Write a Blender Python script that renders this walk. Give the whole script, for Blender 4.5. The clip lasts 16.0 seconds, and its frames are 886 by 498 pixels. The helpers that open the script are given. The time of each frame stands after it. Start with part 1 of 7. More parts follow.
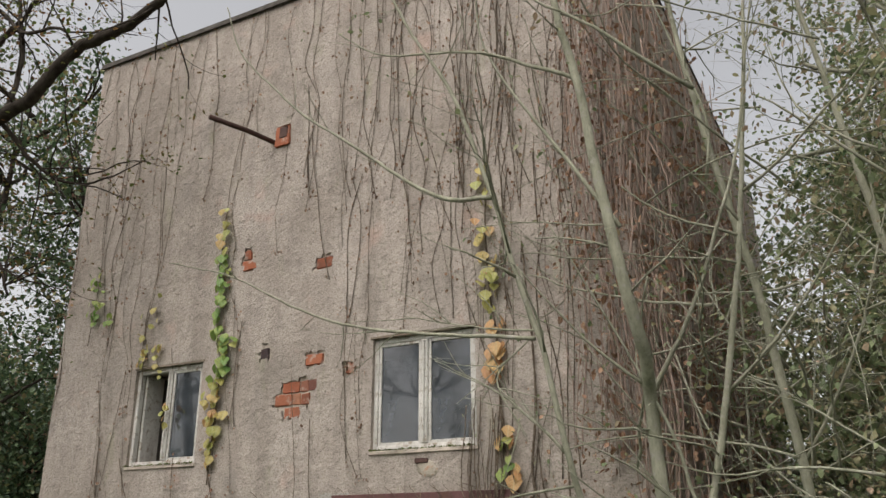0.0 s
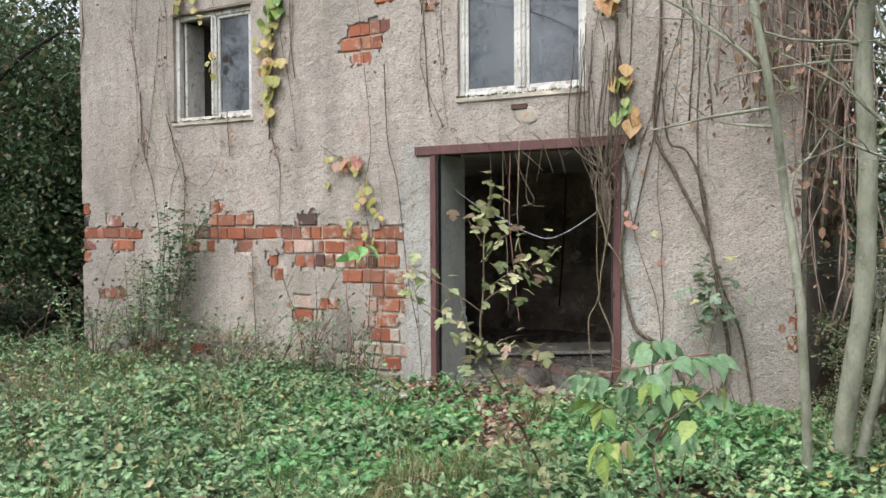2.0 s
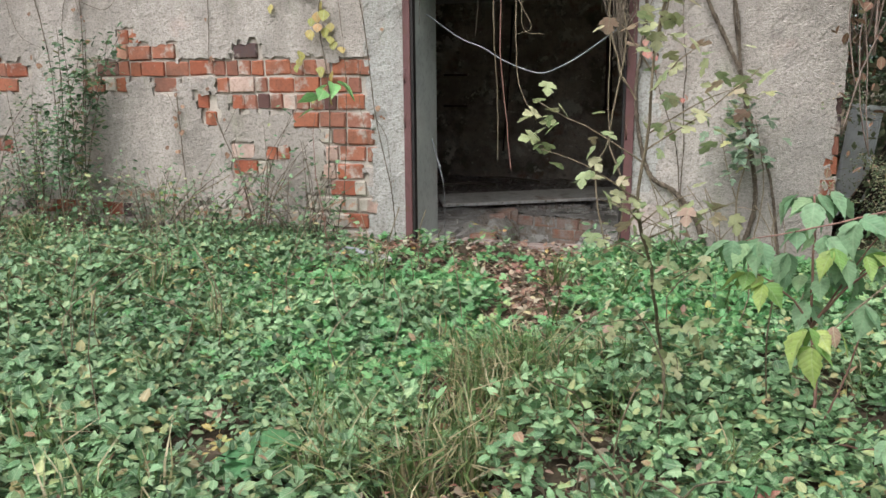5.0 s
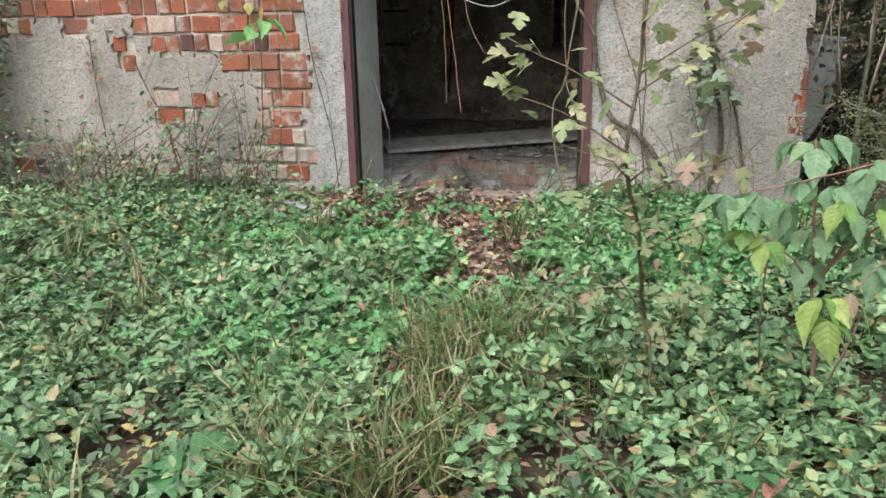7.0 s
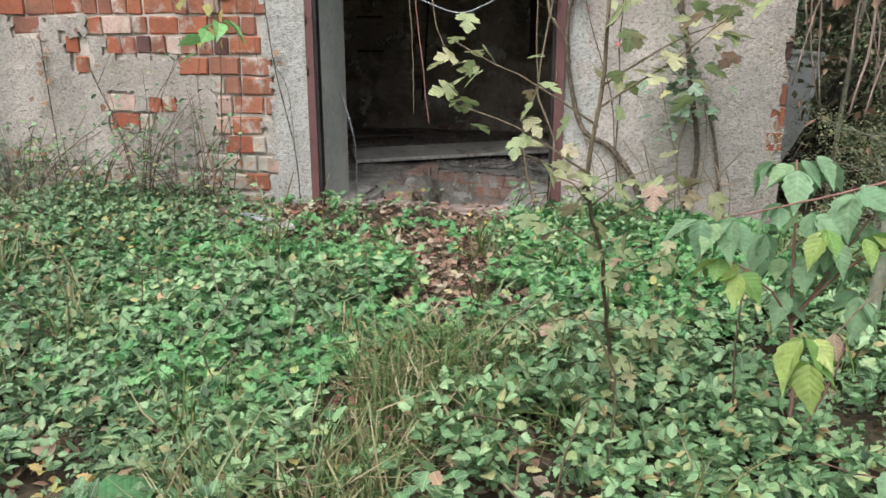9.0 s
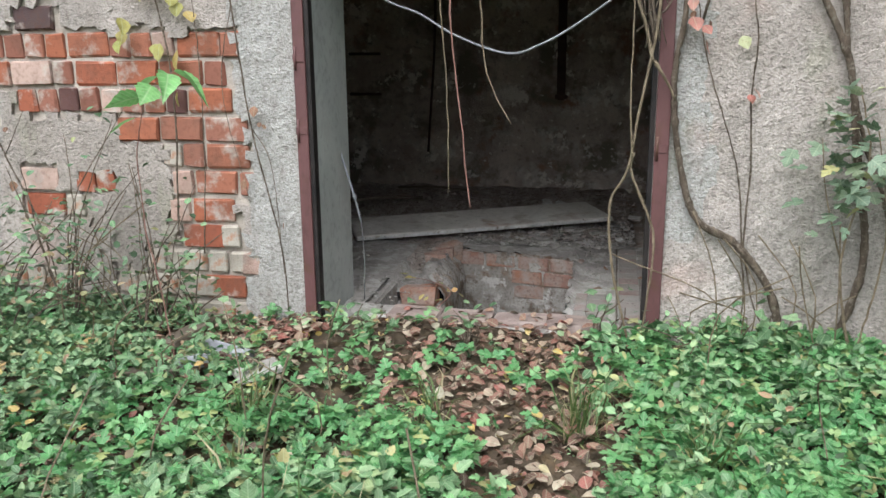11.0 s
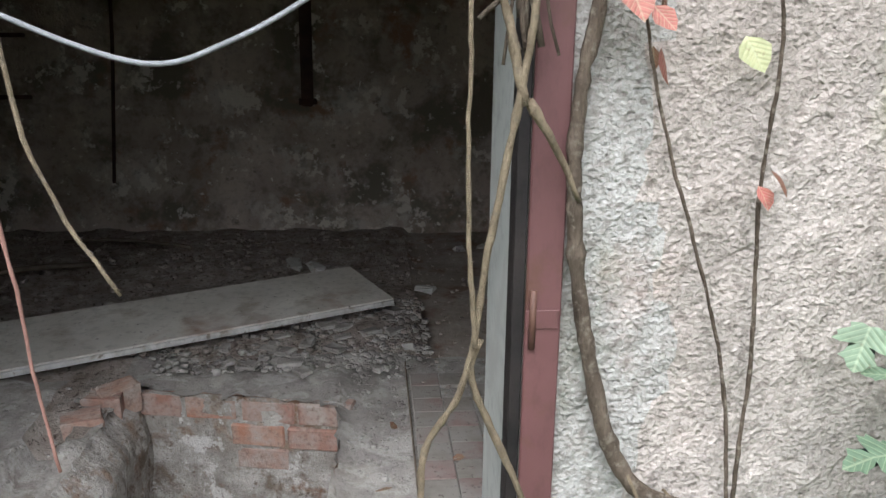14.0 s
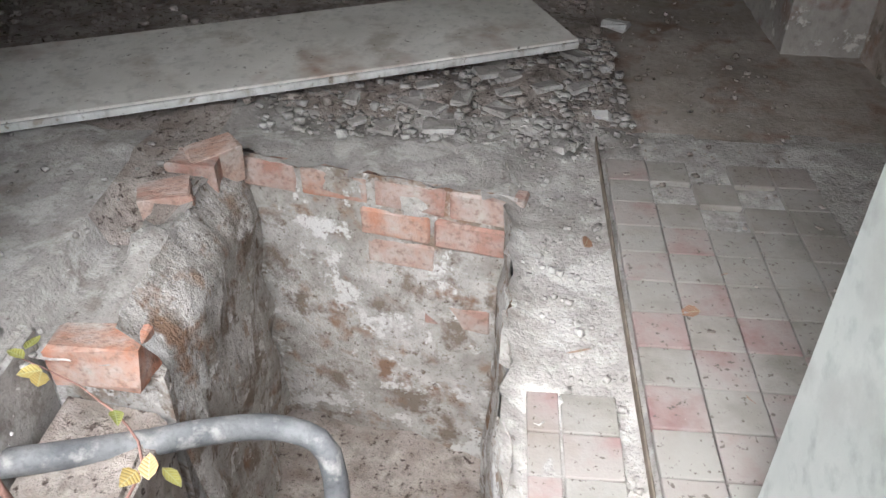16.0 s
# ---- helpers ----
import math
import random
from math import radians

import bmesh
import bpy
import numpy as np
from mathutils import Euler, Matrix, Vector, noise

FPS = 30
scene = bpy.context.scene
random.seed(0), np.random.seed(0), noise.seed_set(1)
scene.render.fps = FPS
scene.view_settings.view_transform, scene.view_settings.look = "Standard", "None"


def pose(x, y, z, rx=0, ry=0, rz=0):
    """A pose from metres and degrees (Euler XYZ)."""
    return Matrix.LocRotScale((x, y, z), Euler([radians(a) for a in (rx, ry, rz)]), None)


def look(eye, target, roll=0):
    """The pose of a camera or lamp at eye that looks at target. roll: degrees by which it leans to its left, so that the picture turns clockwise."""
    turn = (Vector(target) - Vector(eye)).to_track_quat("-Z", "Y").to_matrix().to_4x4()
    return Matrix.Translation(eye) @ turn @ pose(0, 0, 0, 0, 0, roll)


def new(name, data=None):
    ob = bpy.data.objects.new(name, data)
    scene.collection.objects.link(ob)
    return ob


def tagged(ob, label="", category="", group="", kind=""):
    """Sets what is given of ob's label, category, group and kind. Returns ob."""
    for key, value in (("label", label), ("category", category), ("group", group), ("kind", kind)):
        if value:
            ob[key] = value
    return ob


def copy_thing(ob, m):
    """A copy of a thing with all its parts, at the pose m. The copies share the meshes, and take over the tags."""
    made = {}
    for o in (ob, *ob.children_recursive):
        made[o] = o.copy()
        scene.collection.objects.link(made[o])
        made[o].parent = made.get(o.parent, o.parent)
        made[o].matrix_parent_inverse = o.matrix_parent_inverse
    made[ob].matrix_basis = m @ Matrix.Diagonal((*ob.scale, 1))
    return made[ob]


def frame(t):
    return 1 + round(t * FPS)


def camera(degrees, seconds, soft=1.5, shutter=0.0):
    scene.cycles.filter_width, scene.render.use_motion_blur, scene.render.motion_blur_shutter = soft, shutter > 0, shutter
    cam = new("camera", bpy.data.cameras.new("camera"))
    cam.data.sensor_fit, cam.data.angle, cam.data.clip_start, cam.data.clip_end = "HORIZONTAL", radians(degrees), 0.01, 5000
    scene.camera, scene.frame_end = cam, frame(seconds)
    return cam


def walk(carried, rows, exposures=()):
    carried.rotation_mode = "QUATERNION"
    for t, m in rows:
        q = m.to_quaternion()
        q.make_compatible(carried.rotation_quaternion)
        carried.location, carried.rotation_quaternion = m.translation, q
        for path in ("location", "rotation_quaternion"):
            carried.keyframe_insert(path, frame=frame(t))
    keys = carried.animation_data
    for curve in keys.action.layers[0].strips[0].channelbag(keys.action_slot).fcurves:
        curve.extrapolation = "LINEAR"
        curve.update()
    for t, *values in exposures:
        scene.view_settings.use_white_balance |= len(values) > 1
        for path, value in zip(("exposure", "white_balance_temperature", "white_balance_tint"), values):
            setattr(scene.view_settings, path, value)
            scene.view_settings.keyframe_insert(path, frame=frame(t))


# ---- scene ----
cam = camera(56.4, 16.0)
PATH = [
    (0, (5.417, -7.862, 1.902), (4.529, -6.202, 2.577), -0.2),
    (0.5, (4.984, -7.819, 1.755), (4.088, -6.114, 2.293), -0.2),
    (1, (4.634, -7.647, 1.666), (3.718, -5.896, 1.97), -0.2),
    (1.5, (4.328, -7.417, 1.64), (3.404, -5.646, 1.739), -0.4),
    (2, (3.949, -7.337, 1.59), (3.023, -5.564, 1.542), -0.3),
    (2.5, (3.653, -7.262, 1.588), (2.728, -5.494, 1.443), -0.3),
    (3, (3.399, -7.233, 1.55), (2.489, -5.465, 1.336), -0.4),
    (3.5, (3.165, -7.185, 1.531), (2.286, -5.411, 1.246), -0.5),
    (4, (2.982, -7.119, 1.531), (2.172, -5.323, 1.186), -0.6),
    (4.2, (2.894, -7.059, 1.533), (2.125, -5.249, 1.17), -0.5),
    (6.3, (2.346, -6.305, 1.475), (1.839, -4.44, 0.96), -1.2),
    (6.5, (2.336, -6.284, 1.475), (1.833, -4.423, 0.942), -1.3),
    (7, (2.417, -6.301, 1.495), (1.928, -4.444, 0.933), -1.3),
    (7.5, (2.607, -6.346, 1.505), (2.139, -4.486, 0.938), -1.3),
    (8, (2.719, -6.44, 1.503), (2.276, -4.571, 0.945), -0.8),
    (8.5, (2.673, -6.377, 1.499), (2.231, -4.506, 0.946), -0.4),
    (9, (2.451, -6.007, 1.471), (2.01, -4.133, 0.928), -0.1),
    (9.2, (2.365, -5.839, 1.481), (1.922, -3.964, 0.945), 0.0),
    (11.3, (1.631, -3.962, 1.552), (1.254, -2.055, 1.082), -0.5),
    (11.5, (1.635, -3.766, 1.566), (1.284, -1.853, 1.097), -0.1),
    (12, (1.564, -3.291, 1.582), (1.314, -1.365, 1.103), 0.0),
    (12.5, (1.513, -2.878, 1.64), (1.397, -0.941, 1.157), 0.3),
    (13, (1.581, -2.469, 1.599), (1.59, -0.53, 1.109), 0.5),
    (13.5, (1.684, -2.01, 1.621), (1.79, -0.078, 1.116), 0.5),
    (14, (1.562, -1.521, 1.589), (1.732, 0.4, 1.058), 0.7),
    (14.5, (1.474, -1.125, 1.609), (1.658, 0.779, 1.025), 0.8),
    (15, (1.424, -0.809, 1.514), (1.552, 1.059, 0.811), 1.3),
    (15.5, (1.406, -0.541, 1.403), (1.417, 1.233, 0.48), 1.6),
    (16, (1.341, -0.408, 1.34), (1.245, 1.218, 0.179), 1.5),
]
EXPOSURES = [(0, 0.45, 6900, 11), (0.5, 0.55, 6850, 11), (1.0, 0.9, 6700, 10), (1.5, 1.10, 6400, 10), (2.5, 1.08, 6250, 9), (4, 1.08, 6250, 9), (9, 1.12, 6250, 9), (11.3, 1.26, 6000, 9), (12.5, 1.5, 5900, 10), (13.5, 1.5, 6000, 10), (14.2, 1.6, 6000, 10), (15, 2.45, 6000, 10), (15.5, 2.7, 6000, 10), (16, 2.52, 6000, 10)]
walk(cam, [(t, look(eye, target, roll)) for t, eye, target, roll in PATH], EXPOSURES)

# ---------- light ----------
wd = bpy.data.worlds.new("overcast_sky")
scene.world = wd
wd.use_nodes = True
wn = wd.node_tree
bgn = wn.nodes["Background"]
sky = wn.nodes.new("ShaderNodeTexSky")
sky.sky_type = "NISHITA"
sky.sun_disc = False
sky.sun_elevation = radians(58)
sky.sun_rotation = radians(194)
sky.dust_density = 4.0
soft_sky = wn.nodes.new("ShaderNodeHueSaturation")
soft_sky.inputs["Saturation"].default_value = 0.25
wn.links.new(sky.outputs[0], soft_sky.inputs["Color"])
wn.links.new(soft_sky.outputs[0], bgn.inputs["Color"])
bgn.inputs["Strength"].default_value = 0.15
sun_data = bpy.data.lights.new("sun", "SUN")
sun_data.energy = 1.5
sun_data.angle = radians(80)
sun_data.color = (1.0, 0.97, 0.93)
sun = new("sun", sun_data)
sun.matrix_world = look((-2, -8, 13), (0, 0, 0))

rng = np.random.default_rng(7)

# ---------- materials ----------


class Mat:
    """A small builder for node materials."""

    def __init__(self, name, rough=0.8, spec=0.3, metal=0.0):
        self.m = bpy.data.materials.new(name)
        self.m.use_nodes = True
        self.t = self.m.node_tree
        self.b = self.t.nodes["Principled BSDF"]
        self.b.inputs["Roughness"].default_value = rough
        self.b.inputs["Specular IOR Level"].default_value = spec
        self.b.inputs["Metallic"].default_value = metal
        self.co = self.t.nodes.new("ShaderNodeTexCoord").outputs["Object"]

    def n(self, kind, **kw):
        return self.t.nodes.new(kind)

    def link(self, a, b):
        self.t.links.new(a, b)

    def scatter(self):
        """Shift the pattern from piece to piece, so that shared meshes differ."""
        oi = self.n("ShaderNodeObjectInfo")
        ad = self.n("ShaderNodeVectorMath")
        ad.operation = "MULTIPLY_ADD"
        ad.inputs[1].default_value = (7.3, 3.1, 5.7)
        self.link(oi.outputs["Location"], ad.inputs[0])
        self.link(self.co, ad.inputs[2])
        self.co = ad.outputs[0]

    def noise(self, scale, detail=4, stretch=(1, 1, 1), rough=0.6):
        mp = self.n("ShaderNodeMapping")
        mp.inputs["Scale"].default_value = stretch
        self.link(self.co, mp.inputs[0])
        nz = self.n("ShaderNodeTexNoise")
        nz.inputs["Scale"].default_value = scale
        nz.inputs["Detail"].default_value = detail
        nz.inputs["Roughness"].default_value = rough
        self.link(mp.outputs[0], nz.inputs["Vector"])
        return nz.outputs["Fac"]

    def voro(self, scale):
        v = self.n("ShaderNodeTexVoronoi")
        v.inputs["Scale"].default_value = scale
        self.link(self.co, v.inputs["Vector"])
        return v.outputs["Distance"]

    def ramp(self, fac, stops):
        r = self.n("ShaderNodeValToRGB")
        e = r.color_ramp.elements
        while len(e) < len(stops):
            e.new(0.5)
        for el, (p, c) in zip(e, stops):
            el.position = p
            el.color = (*c, 1) if len(c) == 3 else c
        self.link(fac, r.inputs["Fac"])
        return r.outputs["Color"]

    def mix(self, fac, a, b, mode="MIX"):
        m = self.n("ShaderNodeMix")
        m.data_type = "RGBA"
        m.blend_type = mode
        for sock, v in ((m.inputs[0], fac), (m.inputs[6], a), (m.inputs[7], b)):
            if isinstance(v, (int, float)):
                sock.default_value = v
            elif isinstance(v, tuple):
                sock.default_value = (*v, 1)
            else:
                self.link(v, sock)
        return m.outputs[2]

    def mask(self, fac, lo, hi):
        r = self.n("ShaderNodeMapRange")
        r.inputs["From Min"].default_value = lo
        r.inputs["From Max"].default_value = hi
        self.link(fac, r.inputs["Value"])
        return r.outputs["Result"]

    def bump(self, heights, dist=0.01):
        prev = None
        for h, s in heights:
            bp = self.n("ShaderNodeBump")
            bp.inputs["Strength"].default_value = s
            bp.inputs["Distance"].default_value = dist
            self.link(h, bp.inputs["Height"])
            if prev is not None:
                self.link(prev, bp.inputs["Normal"])
            prev = bp.outputs["Normal"]
        self.link(prev, self.b.inputs["Normal"])

    def color(self, c):
        if isinstance(c, tuple):
            self.b.inputs["Base Color"].default_value = (*c, 1)
        else:
            self.link(c, self.b.inputs["Base Color"])
        return self

    def island(self):
        return self.n("ShaderNodeNewGeometry").outputs["Random Per Island"]

    def placed(self, scale, detail=5):
        """Noise by place in the room, so that dust runs on from piece to piece."""
        g = self.n("ShaderNodeNewGeometry")
        nz = self.n("ShaderNodeTexNoise")
        nz.inputs["Scale"].default_value = scale
        nz.inputs["Detail"].default_value = detail
        nz.inputs["Roughness"].default_value = 0.65
        self.link(g.outputs["Position"], nz.inputs["Vector"])
        return nz.outputs["Fac"]

    def objrand(self):
        return self.n("ShaderNodeObjectInfo").outputs["Random"]


def plaster_mat(name="roughcast_plaster", tones=((0.36, 0.315, 0.28), (0.49, 0.435, 0.395), (0.59, 0.535, 0.49))):
    k = Mat(name, 0.95, 0.15)
    base = k.ramp(k.noise(0.7, 5), [(0.30, tones[0]), (0.5, tones[1]), (0.70, tones[2])])
    streak = k.mask(k.noise(2.2, 6, (1, 1, 0.12)), 0.46, 0.72)
    c = k.mix(streak, base, k.mix(0.55, base, (0.22, 0.19, 0.165)))
    fine = k.mask(k.noise(11, 5, (1, 1, 0.45)), 0.50, 0.75)
    c = k.mix(fine, c, k.mix(0.55, c, (0.26, 0.23, 0.20)))
    pebble = k.noise(75, 3)
    c = k.mix(k.mask(pebble, 0.35, 0.65), k.mix(0.4, c, (0.22, 0.19, 0.16)), c)
    blot = k.mask(k.noise(2.6, 7, (1, 1, 0.7), 0.7), 0.50, 0.68)
    c = k.mix(blot, c, k.mix(0.42, c, (0.20, 0.185, 0.17)))
    pits = k.mask(k.noise(36, 4, (1, 1, 1.3), 0.65), 0.50, 0.64)
    c = k.mix(pits, c, k.mix(0.55, c, (0.14, 0.12, 0.10)))
    pink = k.mask(k.noise(1.6, 3), 0.60, 0.75)
    c = k.mix(pink, c, k.mix(0.35, c, (0.55, 0.34, 0.28)))
    algae = k.mask(k.noise(2.3, 5, (1.4, 1, 0.5)), 0.60, 0.78)
    c = k.mix(algae, c, k.mix(0.35, c, (0.25, 0.30, 0.14)))
    damp = k.mask(k.noise(0.55, 3), 0.56, 0.72)
    c = k.mix(damp, c, k.mix(0.35, c, (0.18, 0.17, 0.16)))
    k.color(c)
    k.bump([(k.noise(9, 4), 0.6), (k.noise(60, 6, (1, 1, 1.6)), 0.7), (pebble, 0.7), (k.voro(90), 0.35)], 0.012)
    return k.m


def brick_mat():
    k = Mat("fired_brick", 0.9, 0.2)
    k.scatter()
    r = k.objrand()
    tone = k.ramp(r, [(0.0, (0.27, 0.085, 0.05)), (0.3, (0.35, 0.125, 0.07)), (0.5, (0.29, 0.13, 0.09)), (0.66, (0.22, 0.09, 0.065)), (0.74, (0.055, 0.045, 0.05)), (0.80, (0.10, 0.06, 0.055)), (0.86, (0.40, 0.19, 0.12)), (1.0, (0.50, 0.40, 0.35))])
    c = k.mix(k.mask(k.noise(7, 7), 0.53, 0.66), tone, (0.46, 0.40, 0.35))
    c = k.mix(k.mask(k.noise(4, 5), 0.48, 0.70), c, k.mix(0.55, c, (0.10, 0.07, 0.055)))
    c = k.mix(k.mask(k.noise(40, 4), 0.5, 0.75), c, k.mix(0.5, c, (0.12, 0.05, 0.03)))
    k.color(c)
    k.bump([(k.noise(30, 5), 0.7), (k.noise(120, 3), 0.5)], 0.006)
    return k.m


def simple(name, lo, hi, scale, rough=0.85, spec=0.3, metal=0.0, bump=0.4, spot=None, stretch=(1, 1, 1), dist=0.005):
    k = Mat(name, rough, spec, metal)
    c = k.ramp(k.noise(scale, 6, stretch), [(0.32, lo), (0.68, hi)])
    c = k.mix(k.mask(k.noise(scale * 9, 4, stretch), 0.5, 0.8), c, k.mix(0.45, c, tuple(v * 0.35 for v in lo)))
    if spot:
        c = k.mix(k.mask(k.noise(scale * 1.7, 6), 0.54, 0.66), c, spot)
    k.color(c)
    k.bump([(k.noise(scale * 4, 5, stretch), bump), (k.noise(scale * 22, 4, stretch), bump * 0.7)], dist)
    return k.m


def speckle(name, m, scale, lo, hi, dark):
    """Add fine dirt specks over a finished material."""
    t = m.node_tree
    b = t.nodes["Principled BSDF"]
    src = b.inputs["Base Color"].links[0].from_socket
    nz = t.nodes.new("ShaderNodeTexNoise")
    nz.inputs["Scale"].default_value = scale
    nz.inputs["Detail"].default_value = 5
    nz.inputs["Roughness"].default_value = 0.7
    co = t.nodes.new("ShaderNodeTexCoord")
    t.links.new(co.outputs["Object"], nz.inputs["Vector"])
    mr = t.nodes.new("ShaderNodeMapRange")
    mr.inputs["From Min"].default_value = lo
    mr.inputs["From Max"].default_value = hi
    t.links.new(nz.outputs["Fac"], mr.inputs["Value"])
    mx = t.nodes.new("ShaderNodeMix")
    mx.data_type = "RGBA"
    t.links.new(mr.outputs[0], mx.inputs[0])
    t.links.new(src, mx.inputs[6])
    mx.inputs[7].default_value = (*dark, 1)
    t.links.new(mx.outputs[2], b.inputs["Base Color"])


def leaf_mat(name, stops, rough=0.5, trans=0.3, veins=0.32, patch=0.0):
    """A leaf blade: one tone a leaf, pale midrib and side veins, puckered between them, dull spots."""
    k = Mat(name, rough, 0.5)
    c = k.ramp(k.island(), stops)
    if patch:
        big = k.mask(k.noise(0.75, 3), 0.35, 0.65)
        c = k.mix(big, k.mix(patch, c, (0.03, 0.07, 0.035)), c)
    c = k.mix(k.mask(k.noise(28, 3), 0.4, 0.7), c, k.mix(0.35, c, (0.02, 0.03, 0.01)))
    c = k.mix(k.mask(k.noise(60, 3), 0.62, 0.70), c, k.mix(0.4, c, (0.16, 0.10, 0.05)))
    if veins:
        uv = k.n("ShaderNodeUVMap")
        uv.uv_map = "blade"
        sep = k.n("ShaderNodeSeparateXYZ")
        k.link(uv.outputs[0], sep.inputs[0])

        def calc(op, a, b):
            m = k.n("ShaderNodeMath")
            m.operation = op
            for sock, v in zip(m.inputs, (a, b)):
                if isinstance(v, (int, float)):
                    sock.default_value = v
                else:
                    k.link(v, sock)
            return m.outputs[0]

        ax = calc("ABSOLUTE", sep.outputs[0], 0)
        slope = calc("SUBTRACT", sep.outputs[1], calc("MULTIPLY", ax, 0.9))
        pucker = calc("PINGPONG", calc("MULTIPLY", slope, 6.5), 0.5)
        side = k.mask(pucker, 0.10, 0.02)
        mid = k.mask(ax, 0.035, 0.012)
        both = calc("MAXIMUM", side, mid)
        pale = k.mix(0.5, c, (0.55, 0.62, 0.42))
        c = k.mix(calc("MULTIPLY", both, veins * 2), c, pale)
        k.bump([(pucker, 0.55)], 0.004)
    k.color(c)
    tr = k.n("ShaderNodeBsdfTranslucent")
    k.link(c, tr.inputs["Color"])
    ms = k.n("ShaderNodeMixShader")
    ms.inputs[0].default_value = trans
    k.link(k.b.outputs[0], ms.inputs[1])
    k.link(tr.outputs[0], ms.inputs[2])
    k.link(ms.outputs[0], k.t.nodes["Material Output"].inputs["Surface"])
    return k.m


M = {}
M["plaster"] = plaster_mat()
M["cement"] = plaster_mat("grey_cement_render", ((0.37, 0.36, 0.335), (0.47, 0.46, 0.435), (0.55, 0.54, 0.515)))
M["brick"] = brick_mat()
kd = Mat("dusty_pit_brick", 0.95, 0.1)
kd.scatter()
dc = kd.ramp(kd.objrand(), [(0.0, (0.33, 0.18, 0.14)), (0.5, (0.37, 0.235, 0.19)), (0.85, (0.40, 0.18, 0.11)), (1.0, (0.36, 0.29, 0.25))])
dc = kd.mix(kd.mask(kd.noise(8, 6), 0.40, 0.66), dc, (0.42, 0.37, 0.33))
kd.color(kd.mix(kd.mask(kd.noise(45, 4), 0.5, 0.75), dc, (0.22, 0.15, 0.12)))
kd.bump([(kd.noise(28, 5), 0.9), (kd.noise(110, 3), 0.5)], 0.008)
M["pitbrick"] = kd.m
M["limewash"] = simple("limewashed_brick", (0.30, 0.265, 0.215), (0.50, 0.46, 0.40), 7, 0.95, 0.1, bump=0.8, spot=(0.40, 0.20, 0.12), dist=0.008)
M["mortar"] = simple("crumbling_mortar", (0.35, 0.305, 0.26), (0.56, 0.495, 0.43), 5, 0.95, 0.15, bump=0.9, dist=0.012)
M["reveal"] = simple("grey_painted_reveal", (0.32, 0.33, 0.31), (0.45, 0.46, 0.43), 2.2, 0.85, 0.2, bump=0.25, spot=(0.37, 0.37, 0.345))
M["rust"] = simple("red_lead_painted_steel", (0.095, 0.042, 0.041), (0.14, 0.064, 0.062), 3, 0.6, 0.4, 0.0, 0.35, (0.10, 0.05, 0.035), (1, 1, 0.5))
M["blacksteel"] = simple("near_black_steel", (0.014, 0.012, 0.012), (0.035, 0.028, 0.026), 6, 0.65, 0.35, 0.2, 0.5)
M["rustdark"] = simple("rusted_steel", (0.05, 0.03, 0.028), (0.10, 0.055, 0.045), 6, 0.75, 0.3, 0.2, 0.5)
M["whitewood"] = simple("weathered_white_paint", (0.42, 0.41, 0.385), (0.68, 0.67, 0.64), 6, 0.6, 0.35, bump=0.4, spot=(0.33, 0.29, 0.24), stretch=(1, 1, 0.4))
M["innerwall"] = simple("mouldy_inner_plaster", (0.33, 0.27, 0.225), (0.57, 0.485, 0.42), 2.6, 0.95, 0.1, bump=0.8, spot=(0.55, 0.51, 0.46), dist=0.012)
M["innerlight"] = simple("flaking_side_plaster", (0.28, 0.25, 0.22), (0.60, 0.56, 0.51), 2.2, 0.95, 0.1, bump=0.8, spot=(0.24, 0.13, 0.10), dist=0.012)
M["soffit"] = simple("sooty_ceiling", (0.38, 0.36, 0.33), (0.56, 0.53, 0.50), 1.4, 0.95, 0.1)
M["concrete"] = simple("dusty_concrete", (0.25, 0.23, 0.21), (0.42, 0.395, 0.365), 4, 0.95, 0.15, bump=0.8, spot=(0.45, 0.425, 0.39), dist=0.012)
M["earth"] = simple("dark_rubbly_earth", (0.25, 0.205, 0.175), (0.50, 0.445, 0.40), 7, 0.98, 0.1, bump=1.0, spot=(0.26, 0.23, 0.20), dist=0.015)
M["pitplaster"] = simple("lime_crusted_pit_wall", (0.31, 0.28, 0.245), (0.60, 0.575, 0.54), 6, 0.95, 0.1, bump=0.9, spot=(0.30, 0.225, 0.17), dist=0.02)
M["slab"] = simple("dusty_pale_board", (0.50, 0.47, 0.42), (0.68, 0.65, 0.595), 2.5, 0.9, 0.2, bump=0.3, spot=(0.42, 0.375, 0.32))
speckle("stain", M["slab"], 0.9, 0.56, 0.68, (0.33, 0.22, 0.165))
M["bark"] = simple("grey_green_bark", (0.17, 0.175, 0.125), (0.37, 0.37, 0.29), 9, 0.9, 0.2, bump=0.9, spot=(0.30, 0.29, 0.25), stretch=(1, 1, 0.35))
M["darkbark"] = simple("dark_bark", (0.025, 0.02, 0.017), (0.07, 0.06, 0.05), 9, 0.95, 0.1, bump=0.9, stretch=(1, 1, 0.4))
M["vine"] = simple("brown_vine_bark", (0.075, 0.057, 0.043), (0.21, 0.165, 0.125), 26, 0.9, 0.15, bump=1.0, spot=(0.25, 0.215, 0.17), stretch=(1, 1, 0.35), dist=0.012)
M["curtain"] = simple("dead_creeper_bark", (0.21, 0.155, 0.13), (0.40, 0.305, 0.26), 22, 0.9, 0.15, bump=0.6, stretch=(1, 1, 0.3))
M["palevine"] = simple("tan_vine_bark", (0.15, 0.115, 0.075), (0.33, 0.265, 0.18), 30, 0.85, 0.2, bump=1.0, spot=(0.20, 0.165, 0.12), stretch=(1, 1, 0.5), dist=0.010)
